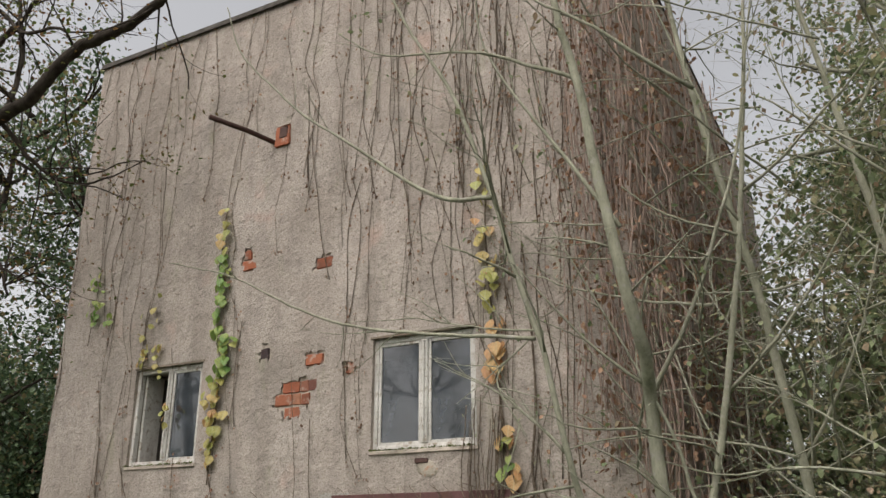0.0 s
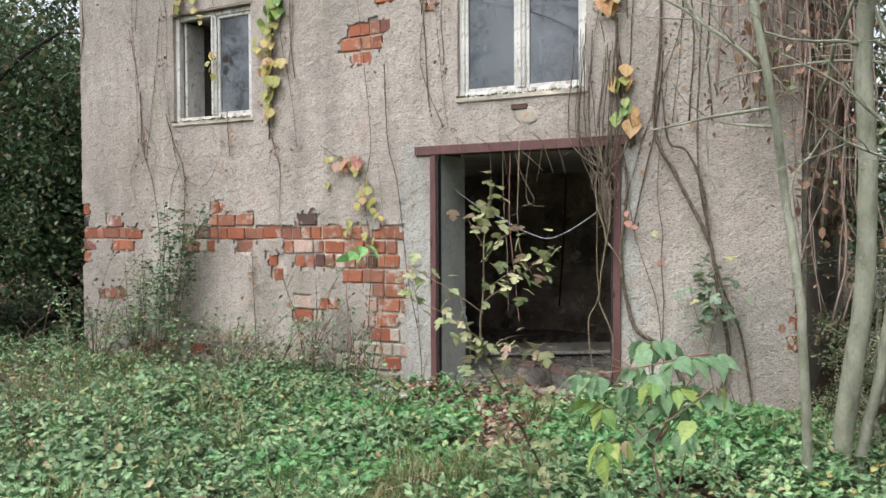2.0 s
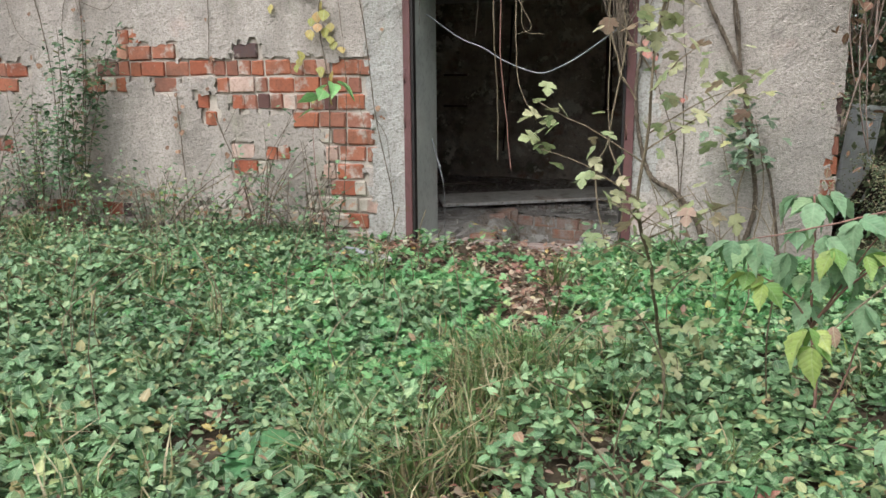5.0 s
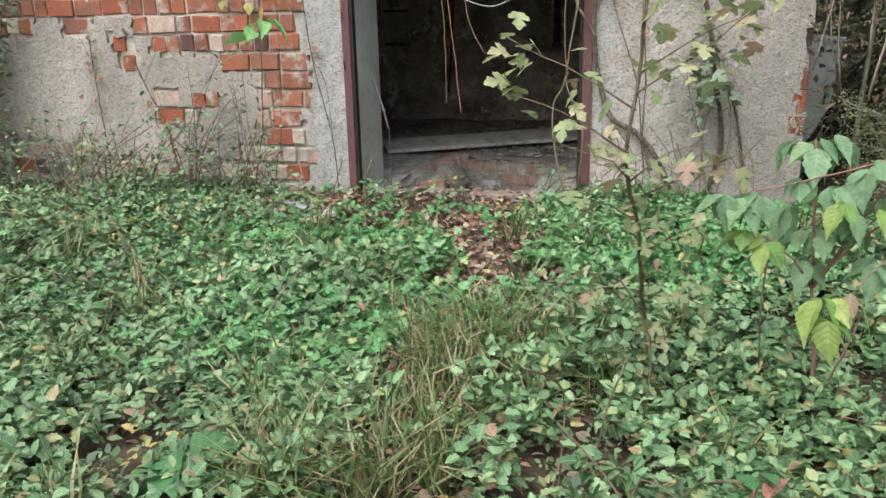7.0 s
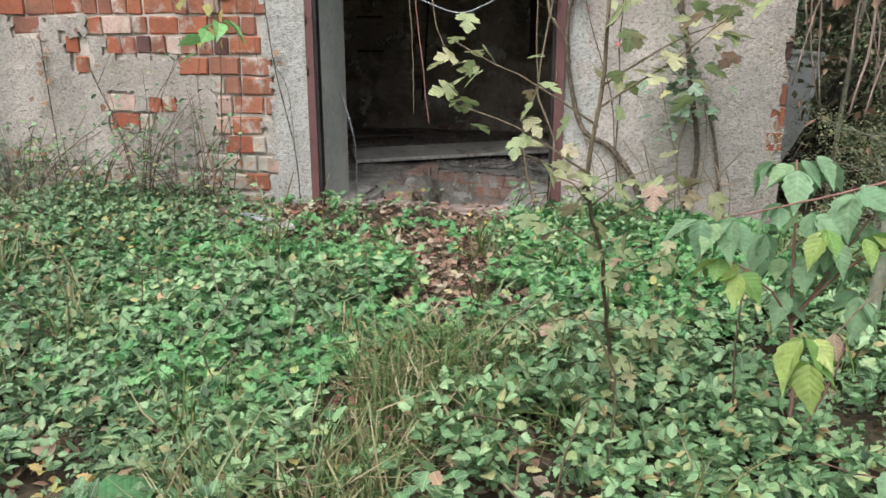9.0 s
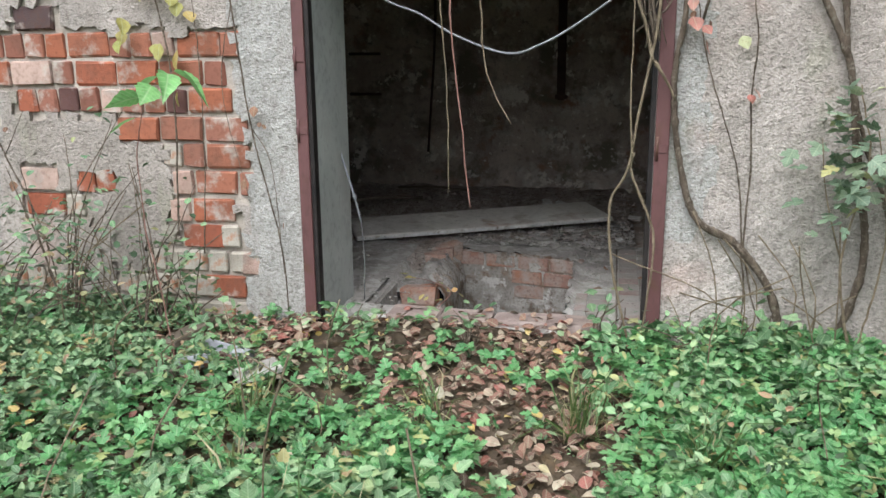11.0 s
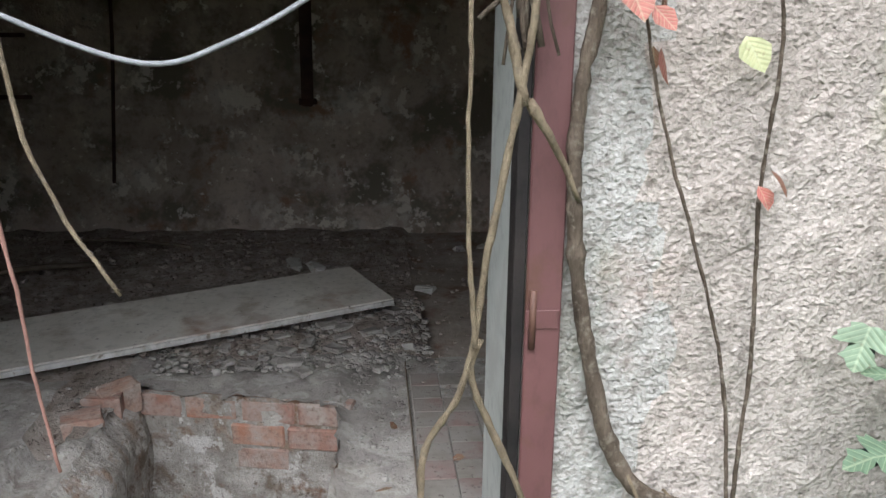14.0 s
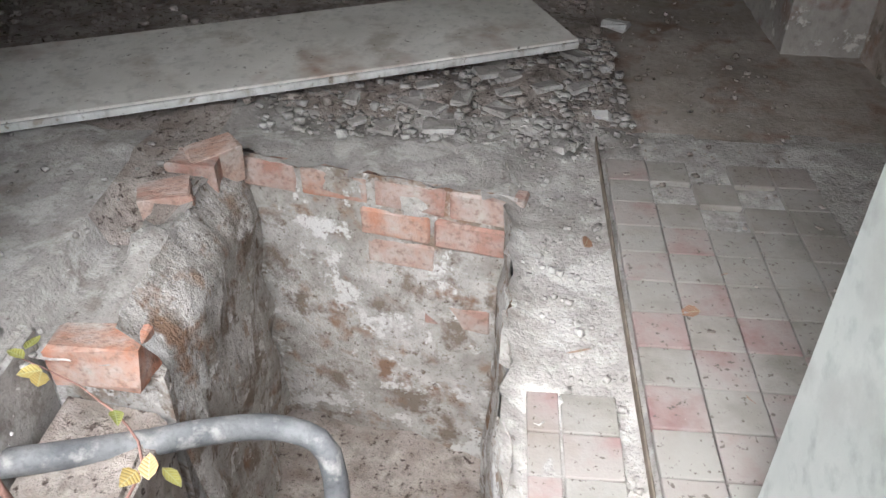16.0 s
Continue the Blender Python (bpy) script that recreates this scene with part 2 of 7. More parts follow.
M["redstem"] = simple("reddish_stem", (0.19, 0.10, 0.08), (0.30, 0.17, 0.14), 20, 0.8, 0.2)
M["cable"] = simple("grey_cable_sheath", (0.22, 0.23, 0.25), (0.36, 0.37, 0.39), 15, 0.6, 0.4)
M["hose"] = simple("grey_rubber_hose", (0.10, 0.105, 0.11), (0.26, 0.26, 0.26), 9, 0.6, 0.4, spot=(0.36, 0.35, 0.33))
M["boxpaint"] = simple("pale_grey_enamel", (0.64, 0.66, 0.66), (0.76, 0.78, 0.78), 2, 0.5, 0.4, bump=0.1)
M["wood"] = simple("rotten_grey_wood", (0.10, 0.08, 0.06), (0.24, 0.20, 0.16), 6, 0.95, 0.1, bump=0.8, stretch=(0.2, 1, 1))
M["roof"] = simple("old_roof_edge", (0.05, 0.045, 0.04), (0.12, 0.11, 0.10), 5, 0.9, 0.2)
M["moss"] = simple("moss", (0.05, 0.07, 0.015), (0.14, 0.17, 0.05), 20, 1.0, 0.1, bump=1.0)
M["soil"] = simple("leaf_mould_soil", (0.05, 0.04, 0.028), (0.13, 0.10, 0.07), 5, 0.98, 0.1, bump=1.0, spot=(0.14, 0.10, 0.06), dist=0.02)
# this dark tone stands for the missing light in the upper rooms
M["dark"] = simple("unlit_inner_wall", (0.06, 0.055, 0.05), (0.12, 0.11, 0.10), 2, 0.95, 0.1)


def tile_mat(name, lo, hi):
    k = Mat(name, 0.8, 0.25)
    k.scatter()
    c = k.ramp(k.objrand(), [(0.0, lo), (1.0, hi)])
    c = k.mix(k.mask(k.noise(9, 6), 0.40, 0.68), c, k.mix(0.6, c, (0.31, 0.285, 0.255)))
    c = k.mix(k.mask(k.placed(3.2), 0.36, 0.54), c, k.mix(0.8, c, (0.28, 0.262, 0.24)))
    c = k.mix(k.mask(k.placed(1.6), 0.54, 0.66), c, k.mix(0.7, c, (0.20, 0.165, 0.135)))
    c = k.mix(k.mask(k.placed(60, 3), 0.62, 0.68), c, (0.12, 0.10, 0.085))
    k.color(c)
    k.bump([(k.noise(30, 5), 0.5), (k.placed(90, 3), 0.4)], 0.004)
    return k.m


M["tile"] = tile_mat("cream_floor_tile", (0.17, 0.155, 0.13), (0.23, 0.205, 0.18))
M["redtile"] = tile_mat("red_floor_tile", (0.20, 0.105, 0.098), (0.25, 0.15, 0.14))
M["screed"] = simple("brown_dusty_screed", (0.26, 0.225, 0.19), (0.42, 0.37, 0.325), 3, 0.95, 0.15, bump=0.6, spot=(0.24, 0.165, 0.135), dist=0.01)
M["threshold"] = simple("pinkish_worn_threshold", (0.19, 0.14, 0.125), (0.33, 0.27, 0.24), 7, 0.95, 0.15, bump=0.8, spot=(0.30, 0.24, 0.21))
kg = Mat("dusty_sky_tinted_glass", 0.08, 0.8)
# mottled bluish base: dust, with a painted touch of sky reflection
kg.color(kg.ramp(kg.noise(3, 6), [(0.35, (0.022, 0.028, 0.036)), (0.7, (0.075, 0.09, 0.11))]))
kg.link(kg.mask(kg.noise(5, 5), 0.30, 3.5), kg.b.inputs["Roughness"])
kg.b.inputs["Coat Weight"].default_value = 1.0
kg.b.inputs["Transmission Weight"].default_value = 0.25
M["glass"] = kg.m

speckle("floor", M["concrete"], 26, 0.60, 0.70, (0.14, 0.12, 0.105))
speckle("floor", M["concrete"], 70, 0.61, 0.70, (0.10, 0.085, 0.075))
speckle("pit", M["pitplaster"], 18, 0.60, 0.68, (0.16, 0.12, 0.09))
speckle("pit", M["pitplaster"], 5, 0.53, 0.62, (0.22, 0.18, 0.145))
speckle("lime", M["pitplaster"], 7, 0.56, 0.61, (0.64, 0.62, 0.59))
speckle("damp", M["pitplaster"], 2.6, 0.57, 0.64, (0.25, 0.16, 0.11))
speckle("pit", M["pitplaster"], 55, 0.58, 0.68, (0.12, 0.09, 0.07))
speckle("dust", M["concrete"], 4, 0.54, 0.66, (0.25, 0.225, 0.20))
speckle("lime", M["concrete"], 6, 0.51, 0.60, (0.45, 0.43, 0.40))
speckle("earth", M["earth"], 34, 0.56, 0.64, (0.09, 0.07, 0.06))
speckle("board", M["slab"], 40, 0.62, 0.70, (0.10, 0.085, 0.07))
speckle("inner", M["innerwall"], 9, 0.57, 0.72, (0.13, 0.11, 0.09))
speckle("rusty", M["innerwall"], 3.1, 0.56, 0.66, (0.30, 0.19, 0.14))
speckle("mould", M["innerwall"], 1.7, 0.50, 0.60, (0.20, 0.175, 0.14))
speckle("flake", M["innerwall"], 4.2, 0.585, 0.62, (0.66, 0.61, 0.54))
speckle("flake", M["innerwall"], 11, 0.63, 0.66, (0.74, 0.70, 0.63))
speckle("flake", M["innerlight"], 5, 0.56, 0.60, (0.62, 0.59, 0.54))
speckle("white", M["whitewood"], 22, 0.58, 0.66, (0.22, 0.18, 0.14))
GREEN = [(0.0, (0.045, 0.12, 0.04)), (0.25, (0.11, 0.24, 0.095)), (0.5, (0.20, 0.37, 0.16)), (0.80, (0.33, 0.49, 0.25)), (0.92, (0.34, 0.42, 0.17)), (0.97, (0.48, 0.42, 0.18)), (1.0, (0.40, 0.20, 0.13))]
LITTER = [(0.0, (0.07, 0.04, 0.03)), (0.22, (0.13, 0.065, 0.05)), (0.42, (0.24, 0.11, 0.08)), (0.56, (0.33, 0.19, 0.135)), (0.66, (0.46, 0.38, 0.28)), (0.76, (0.22, 0.13, 0.10)), (0.86, (0.34, 0.10, 0.085)), (0.95, (0.52, 0.48, 0.36)), (1.0, (0.58, 0.40, 0.09))]
M["cover"] = leaf_mat("ground_cover_leaf", GREEN, 0.5, 0.16, 0.3, 0.5)
M["herb"] = leaf_mat("fresh_herb_leaf", [(0.0, (0.07, 0.24, 0.08)), (0.5, (0.13, 0.36, 0.12)), (0.9, (0.22, 0.44, 0.17)), (1.0, (0.40, 0.44, 0.16))], 0.45, 0.3)
M["thicketleaf"] = leaf_mat("thin_thicket_leaf", [(0.0, (0.14, 0.19, 0.10)), (0.5, (0.25, 0.31, 0.16)), (0.8, (0.38, 0.36, 0.21)), (1.0, (0.42, 0.29, 0.21))], 0.6, 0.35, 0.0)
M["greyivy"] = leaf_mat("grey_green_creeper_leaf", [(0.0, (0.12, 0.19, 0.12)), (0.5, (0.19, 0.28, 0.185)), (0.85, (0.29, 0.38, 0.25)), (0.95, (0.50, 0.47, 0.20)), (1.0, (0.50, 0.42, 0.32))], 0.5, 0.3)
M["dock"] = leaf_mat("glossy_dock_leaf", [(0.0, (0.045, 0.14, 0.06)), (0.6, (0.08, 0.21, 0.085)), (1.0, (0.14, 0.29, 0.12))], 0.32, 0.2, 0.08)
M["litter"] = leaf_mat("fallen_leaf", LITTER, 0.7, 0.2)
M["grass"] = leaf_mat("grass_blade", [(0.0, (0.06, 0.12, 0.03)), (0.55, (0.13, 0.20, 0.06)), (0.7, (0.30, 0.27, 0.13)), (1.0, (0.46, 0.38, 0.24))], veins=0)
M["darkleaf"] = leaf_mat("dark_shrub_leaf", [(0.0, (0.035, 0.07, 0.035)), (0.5, (0.085, 0.145, 0.07)), (0.82, (0.15, 0.22, 0.11)), (0.92, (0.25, 0.25, 0.10)), (1.0, (0.22, 0.11, 0.09))], veins=0)
M["autumn"] = leaf_mat("turning_tree_leaf", [(0.0, (0.08, 0.13, 0.03)), (0.4, (0.16, 0.18, 0.05)), (0.7, (0.26, 0.16, 0.06)), (1.0, (0.20, 0.09, 0.05))], veins=0)
M["dryleaf"] = leaf_mat("withered_leaf", [(0.0, (0.16, 0.07, 0.05)), (0.5, (0.28, 0.14, 0.09)), (1.0, (0.36, 0.20, 0.13))], 0.8, 0.25)
M["yellowleaf"] = leaf_mat("yellow_creeper_leaf", [(0.0, (0.34, 0.36, 0.09)), (0.4, (0.45, 0.40, 0.12)), (0.75, (0.53, 0.38, 0.13)), (1.0, (0.50, 0.27, 0.12))])
M["limeleaf"] = leaf_mat("lime_creeper_leaf", [(0.0, (0.17, 0.33, 0.08)), (0.5, (0.30, 0.42, 0.11)), (1.0, (0.43, 0.43, 0.13))], 0.5, 0.35, 0.14)
M["orangeleaf"] = leaf_mat("orange_creeper_leaf", [(0.0, (0.54, 0.36, 0.14)), (0.5, (0.58, 0.33, 0.15)), (1.0, (0.50, 0.23, 0.11))])
M["redleaf"] = leaf_mat("red_creeper_leaf", [(0.0, (0.40, 0.10, 0.09)), (0.5, (0.48, 0.18, 0.15)), (1.0, (0.50, 0.29, 0.22))])
M["seedling"] = leaf_mat("fresh_green_leaf", [(0.0, (0.16, 0.40, 0.13)), (1.0, (0.26, 0.52, 0.18))])
M["bushleaf"] = leaf_mat("pale_bush_leaf", [(0.0, (0.17, 0.31, 0.165)), (0.6, (0.26, 0.41, 0.23)), (0.9, (0.36, 0.48, 0.22)), (1.0, (0.50, 0.52, 0.20))], 0.68, 0.4, 0.14)
M["mapleleaf"] = leaf_mat("fading_maple_leaf", [(0.0, (0.26, 0.34, 0.16)), (0.45, (0.40, 0.44, 0.22)), (0.85, (0.52, 0.49, 0.29)), (0.95, (0.44, 0.27, 0.22)), (1.0, (0.36, 0.30, 0.18))], 0.5, 0.35, 0.2)
M["ivyleaf"] = leaf_mat("ivy_leaf", [(0.0, (0.08, 0.19, 0.095)), (0.6, (0.15, 0.30, 0.155)), (1.0, (0.26, 0.41, 0.22))])

# ---------- mesh helpers ----------


def mesh_of(name, verts, faces, mat, smooth=False):
    me = bpy.data.meshes.new(name)
    me.from_pydata([tuple(v) for v in verts], [], faces)
    if smooth:
        me.polygons.foreach_set("use_smooth", [True] * len(me.polygons))
    me.materials.append(mat)
    me.update()
    return me


def mesh_tris(name, V, F, mat, smooth=False, uv=None):
    """A mesh from an (n,3) array of places and an (m,3) array of corners; uv: (n,2) places on the blade."""
    me = bpy.data.meshes.new(name)
    me.vertices.add(len(V))
    me.vertices.foreach_set("co", np.asarray(V, dtype=np.float32).ravel())
    me.loops.add(F.size)
    me.loops.foreach_set("vertex_index", F.astype(np.int32).ravel())
    me.polygons.add(len(F))
    me.polygons.foreach_set("loop_start", np.arange(0, F.size, 3, dtype=np.int32))
    me.polygons.foreach_set("loop_total", np.full(len(F), 3, dtype=np.int32))
    if smooth:
        me.polygons.foreach_set("use_smooth", np.ones(len(F), dtype=bool))
    if uv is not None:
        layer = me.uv_layers.new(name="blade")
        layer.data.foreach_set("uv", np.asarray(uv, dtype=np.float32)[F.ravel()].ravel())
    me.materials.append(mat)
    me.update()
    me.validate()
    return me


def put(name, me, parent=None, label="", m=None):
    ob = new(name, me)
    if m is not None:
        ob.matrix_basis = m
    if parent is not None:
        ob.parent = parent
    if label:
        ob["label"] = label
    return ob


def thing(name, label, category, at=(0, 0, 0), group="", kind=""):
    ob = new(name)
    ob.empty_display_size = 0.1
    ob.location = at
    return tagged(ob, label, category, group, kind)


def box_mesh(name, size, mat, bevel=0.0, wob=0.0, seed=0, segs=1):
    """A box centred on its origin, with bevelled and slightly worn edges."""
    bm = bmesh.new()
    bmesh.ops.create_cube(bm, size=1.0)
    for v in bm.verts:
        v.co = Vector((v.co.x * size[0], v.co.y * size[1], v.co.z * size[2]))
    if bevel:
        bmesh.ops.bevel(bm, geom=list(bm.edges), offset=bevel, segments=segs, affect="EDGES", profile=0.5)
    if wob:
        rr = random.Random(seed)
        for v in bm.verts:
            v.co += Vector((rr.uniform(-wob, wob), rr.uniform(-wob, wob), rr.uniform(-wob, wob)))
    me = bpy.data.meshes.new(name)
    bm.to_mesh(me)
    bm.free()
    me.materials.append(mat)
    return me


def box(name, lo, hi, mat, parent=None, bevel=0.004, label="", wob=0.0, seed=0):
    c = [(a + b) / 2 for a, b in zip(lo, hi)]
    s = [abs(b - a) for a, b in zip(lo, hi)]
    me = box_mesh(name, s, mat, bevel, wob, seed)
    if parent is not None:
        c = [a - b for a, b in zip(c, parent.matrix_basis.translation)]
    return put(name, me, parent, label, Matrix.Translation(c))


def cells(xs, zs, solid, y0, y1, wobble=None, front=True):
    """A slab in the xz plane from y0 (front) to y1, solid where solid[i][j]; faces only where it shows."""
    nx, nz = len(xs) - 1, len(zs) - 1
    idx = {}
    V, F = [], []

    def vert(i, j, back):
        key = (i, j, back)
        if key not in idx:
            dx, dy, dz = wobble(i, j, xs[i], zs[j]) if wobble else (0, 0, 0)
            idx[key] = len(V)
            V.append((xs[i] + dx, (y1 if back else y0 + dy), zs[j] + dz))
        return idx[key]

    for i in range(nx):
        for j in range(nz):
            if not solid[i][j]:
                continue
            a, b, c, d = (i, j), (i + 1, j), (i + 1, j + 1), (i, j + 1)
            F.append([vert(*p, 0) for p in (a, b, c, d)])
            F.append([vert(*p, 1) for p in (d, c, b, a)])
            for (ni, nj), p, q in (((i, j - 1), a, b), ((i + 1, j), b, c), ((i, j + 1), c, d), ((i - 1, j), d, a)):
                if not (0 <= ni < nx and 0 <= nj < nz) or not solid[ni][nj]:
                    F.append([vert(*q, 0), vert(*p, 0), vert(*p, 1), vert(*q, 1)])
    return V, F


class Tubes:
    """Gathers tapered round stems into one mesh."""

    def __init__(self):
        self.V, self.F, self.n = [], [], 0

    def add(self, pts, radii, sides=6, knots=0.0):
        P = np.asarray(pts, dtype=float)
        R = np.asarray(radii, dtype=float)
        if R.ndim == 0:
            R = np.full(len(P), float(R))
        T = np.gradient(P, axis=0)
        T /= np.linalg.norm(T, axis=1)[:, None] + 1e-9
        up = np.array([0.0, 0.0, 1.0])
        if np.mean(np.abs(T[:, 2])) > 0.75:
            up = np.array([0.0, 1.0, 0.0])
        A = np.cross(T, up)
        A /= np.linalg.norm(A, axis=1)[:, None] + 1e-9
        B = np.cross(T, A)
        if knots:
            R = R * (1 + knots * rng.normal(size=len(R)))
        an = np.linspace(0, 2 * np.pi, sides, endpoint=False)
        ring = P[:, None] + R[:, None, None] * (np.cos(an)[None, :, None] * A[:, None] + np.sin(an)[None, :, None] * B[:, None])
        k = len(P)
        i = np.arange(k - 1)[:, None] * sides
        j = np.arange(sides)[None]
        j2 = (j + 1) % sides
        a, b, c, d = i + j, i + j2, i + sides + j2, i + sides + j
        F = np.concatenate([np.stack([a, b, c], -1).reshape(-1, 3), np.stack([a, c, d], -1).reshape(-1, 3)])
        V = ring.reshape(-1, 3)
        V = np.concatenate([V, P[:1], P[-1:]])
        j = np.arange(sides)
        F = np.concatenate([F, np.stack([(j + 1) % sides, j, np.full(sides, k * sides)], -1),
                            np.stack([(k - 1) * sides + j, (k - 1) * sides + (j + 1) % sides, np.full(sides, k * sides + 1)], -1)])
        self.V.append(V)
        self.F.append(F + self.n)
        self.n += len(V)

    def mesh(self, name, mat):
        return mesh_tris(name, np.concatenate(self.V), np.concatenate(self.F), mat, True)


def curve_pts(pts, step=0.06, wob=0.0, seed=0):
    """A smooth line through a few places, resampled, with a natural waver."""
    P = np.asarray(pts, dtype=float)
    if len(P) > 2:
        Q = np.concatenate([[2 * P[0] - P[1]], P, [2 * P[-1] - P[-2]]])
        out = []
        for i in range(1, len(Q) - 2):
            n = max(2, int(np.linalg.norm(Q[i + 1] - Q[i]) / step))
            t = np.linspace(0, 1, n, endpoint=False)[:, None]
            a, b, c, d = Q[i - 1], Q[i], Q[i + 1], Q[i + 2]
            out.append(0.5 * (2 * b + (c - a) * t + (2 * a - 5 * b + 4 * c - d) * t ** 2 + (3 * b - a - 3 * c + d) * t ** 3))
        out.append(P[-1:])
        S = np.concatenate(out)
    else:
        n = max(2, int(np.linalg.norm(P[1] - P[0]) / step))
        S = P[0] + (P[1] - P[0]) * np.linspace(0, 1, n + 1)[:, None]
    if wob:
        r = np.random.default_rng(seed)
        W = np.cumsum(r.normal(size=S.shape), axis=0)
        W -= np.linspace(0, 1, len(S))[:, None] * W[-1]
        S = S + W * wob
    return S


OVAL_V = np.array([(0, 0, 0), (-.24, .2, .05), (-.34, .45, .07), (-.2, .78, .03), (0, 1, -.07), (.2, .78, .03), (.34, .45, .07), (.24, .2, .05), (0, .45, 0)])
OVAL_F = np.array([(0, 8, 1), (1, 8, 2), (2, 8, 3), (3, 8, 4), (4, 8, 5), (5, 8, 6), (6, 8, 7), (7, 8, 0)])
DIA_V = np.array([(0, 0, 0), (-.32, .5, .05), (0, 1, -.05), (.32, .5, .05)])
DIA_F = np.array([(0, 2, 1), (0, 3, 2)])
ang = [(-150, .5), (-120, .78), (-98, .68), (-68, .98), (-40, .66), (-22, .86), (0, 1.08), (22, .86), (40, .66), (68, .98), (98, .68), (120, .78), (150, .5)]
LOBE_V = np.array([(0, .3, 0)] + [(0.55 * r * math.sin(radians(a)), .3 + .6 * r * math.cos(radians(a)), .05 * math.cos(radians(3 * a)) - .08 * r * r) for a, r in ang])
LOBE_F = np.array([(0, i + 1, i) for i in range(1, 13)] + [(0, 1, 13)])


def blade(outline, fold=0.18, curl=0.14):
    """A leaf from half its outline (half width, place along the midrib), folded along the midrib and curling down."""
    half = [(w, y) for w, y in outline]
    pts = [(0, .42)] + [(-w, y) for w, y in half] + [(w, y) for w, y in half[-2:0:-1]]
    V = np.array([(x, y, fold * abs(x) - curl * y * y) for x, y in pts])
    n = len(pts) - 1
    return V, np.array([(0, 1 + (i + 1) % n, 1 + i) for i in range(n)])


CREN = blade([(0, 0), (.24, .06), (.36, .20), (.25, .31), (.38, .44), (.25, .56), (.31, .68), (.15, .78), (.14, .90), (0, 1.0)])
LEAFLET = blade([(0, 0), (.13, .06), (.27, .20), (.35, .36), (.31, .42), (.37, .54), (.28, .64), (.26, .73), (.12, .90), (0, 1.14)], 0.22, 0.22)
MAPLE = blade([(0, 0), (.14, -.04), (.34, .02), (.30, .12), (.52, .28), (.46, .36), (.56, .48), (.38, .50), (.22, .46), (.27, .66), (.36, .78), (.22, .82), (.14, .96), (0, 1.05)], 0.10, 0.16)
CURLED = blade([(0, 0), (.22, .15), (.34, .42), (.24, .75), (0, 1.0)], 0.32, 0.22)
BLADE_V = np.array([(-.011, 0, 0), (.011, 0, 0), (-.010, .5, .20), (.010, .5, .20), (0, 1, -.05)])
BLADE_F = np.array([(0, 1, 3), (0, 3, 2), (2, 3, 4)])


def leaves(P, size, tilt, shape=(OVAL_V, OVAL_F), yaw=None, seed=0, tilt_sd=25):
    """Leaf blades at the places P: each turned to a random side and raised by about tilt degrees. Gives arrays."""
    r = np.random.default_rng(seed)
    TV, TF = shape
    n = len(P)
    size = np.broadcast_to(np.asarray(size, dtype=float), (n,))
    yw = r.uniform(0, 2 * np.pi, n) if yaw is None else np.broadcast_to(np.asarray(yaw, dtype=float), (n,))
    ti = np.radians(r.normal(tilt, tilt_sd, n))
    ro = np.radians(r.normal(0, 22, n))
    X = TV[None] * size[:, None, None] * np.stack([r.uniform(.8, 1.25, n), np.ones(n), r.uniform(.3, 2.0, n)], -1)[:, None]
    x, y, z = X[..., 0], X[..., 1], X[..., 2]
    c, s = np.cos(ro)[:, None], np.sin(ro)[:, None]
    x, z = c * x + s * z, -s * x + c * z
    c, s = np.cos(ti)[:, None], np.sin(ti)[:, None]
    y, z = c * y - s * z, s * y + c * z
    c, s = np.cos(yw)[:, None], np.sin(yw)[:, None]
    x, y = c * x - s * y, s * x + c * y
    V = np.stack([x, y, z], -1) + np.asarray(P)[:, None]
    F = TF[None] + (np.arange(n) * len(TV))[:, None, None]
    return V.reshape(-1, 3), F.reshape(-1, 3)


def leaf_mesh(name, P, size, tilt, mat, **kw):
    V, F = leaves(np.asarray(P, dtype=float), size, tilt, **kw)
    TV = kw.get("shape", (OVAL_V, OVAL_F))[0]
    return mesh_tris(name, V, F, mat, uv=np.tile(TV[:, :2], (len(P), 1)))


def grow(tb, start, direction, length, radius, depth, r, bend=0.25, droop=0.0, tips=None, sides=6, spread=0.8, kids=(3, 5)):
    """A limb that tapers, wavers and forks into thinner ones."""
    n = max(4, int(length / 0.18))
    p = np.array(start, dtype=float)
    d = np.array(direction, dtype=float)
    d /= np.linalg.norm(d)
    pts = [p.copy()]
    for i in range(n):
        d = d + r.normal(size=3) * bend * 0.35 + np.array([0, 0, -droop])
        d /= np.linalg.norm(d)
        p = p + d * length / n
        pts.append(p.copy())
    rad = np.linspace(radius, radius * (0.45 if depth else 0.25), n + 1)
    tb.add(pts, rad, sides if radius > 0.012 else 4)
    if tips is not None and depth <= 1:
        tips.extend(pts[len(pts) // 2:])
    if depth > 0:
        for q in range(r.integers(*kids)):
            i = r.integers(max(1, n // 3), n + 1)
            dd = (np.array(pts[i]) - np.array(pts[i - 1]))
            dd = dd / (np.linalg.norm(dd) + 1e-9) + r.normal(size=3) * spread
            grow(tb, pts[i], dd, length * r.uniform(0.4, 0.7), rad[i] * r.uniform(0.4, 0.65), depth - 1, r, bend * 1.2, droop, tips, sides, spread, kids)

# ---------- ground ----------
PIT = (0.45, 1.41, 0.36, 1.98)


def ground_z(x, y):
    return 0.0 - 0.05 * np.clip(-y - 1, 0, 8) * 0.35 + 0.035 * np.sin(1.3 * x + 0.7) * np.sin(1.1 * y) + 0.02 * np.sin(3.1 * x) * np.cos(2.7 * y)


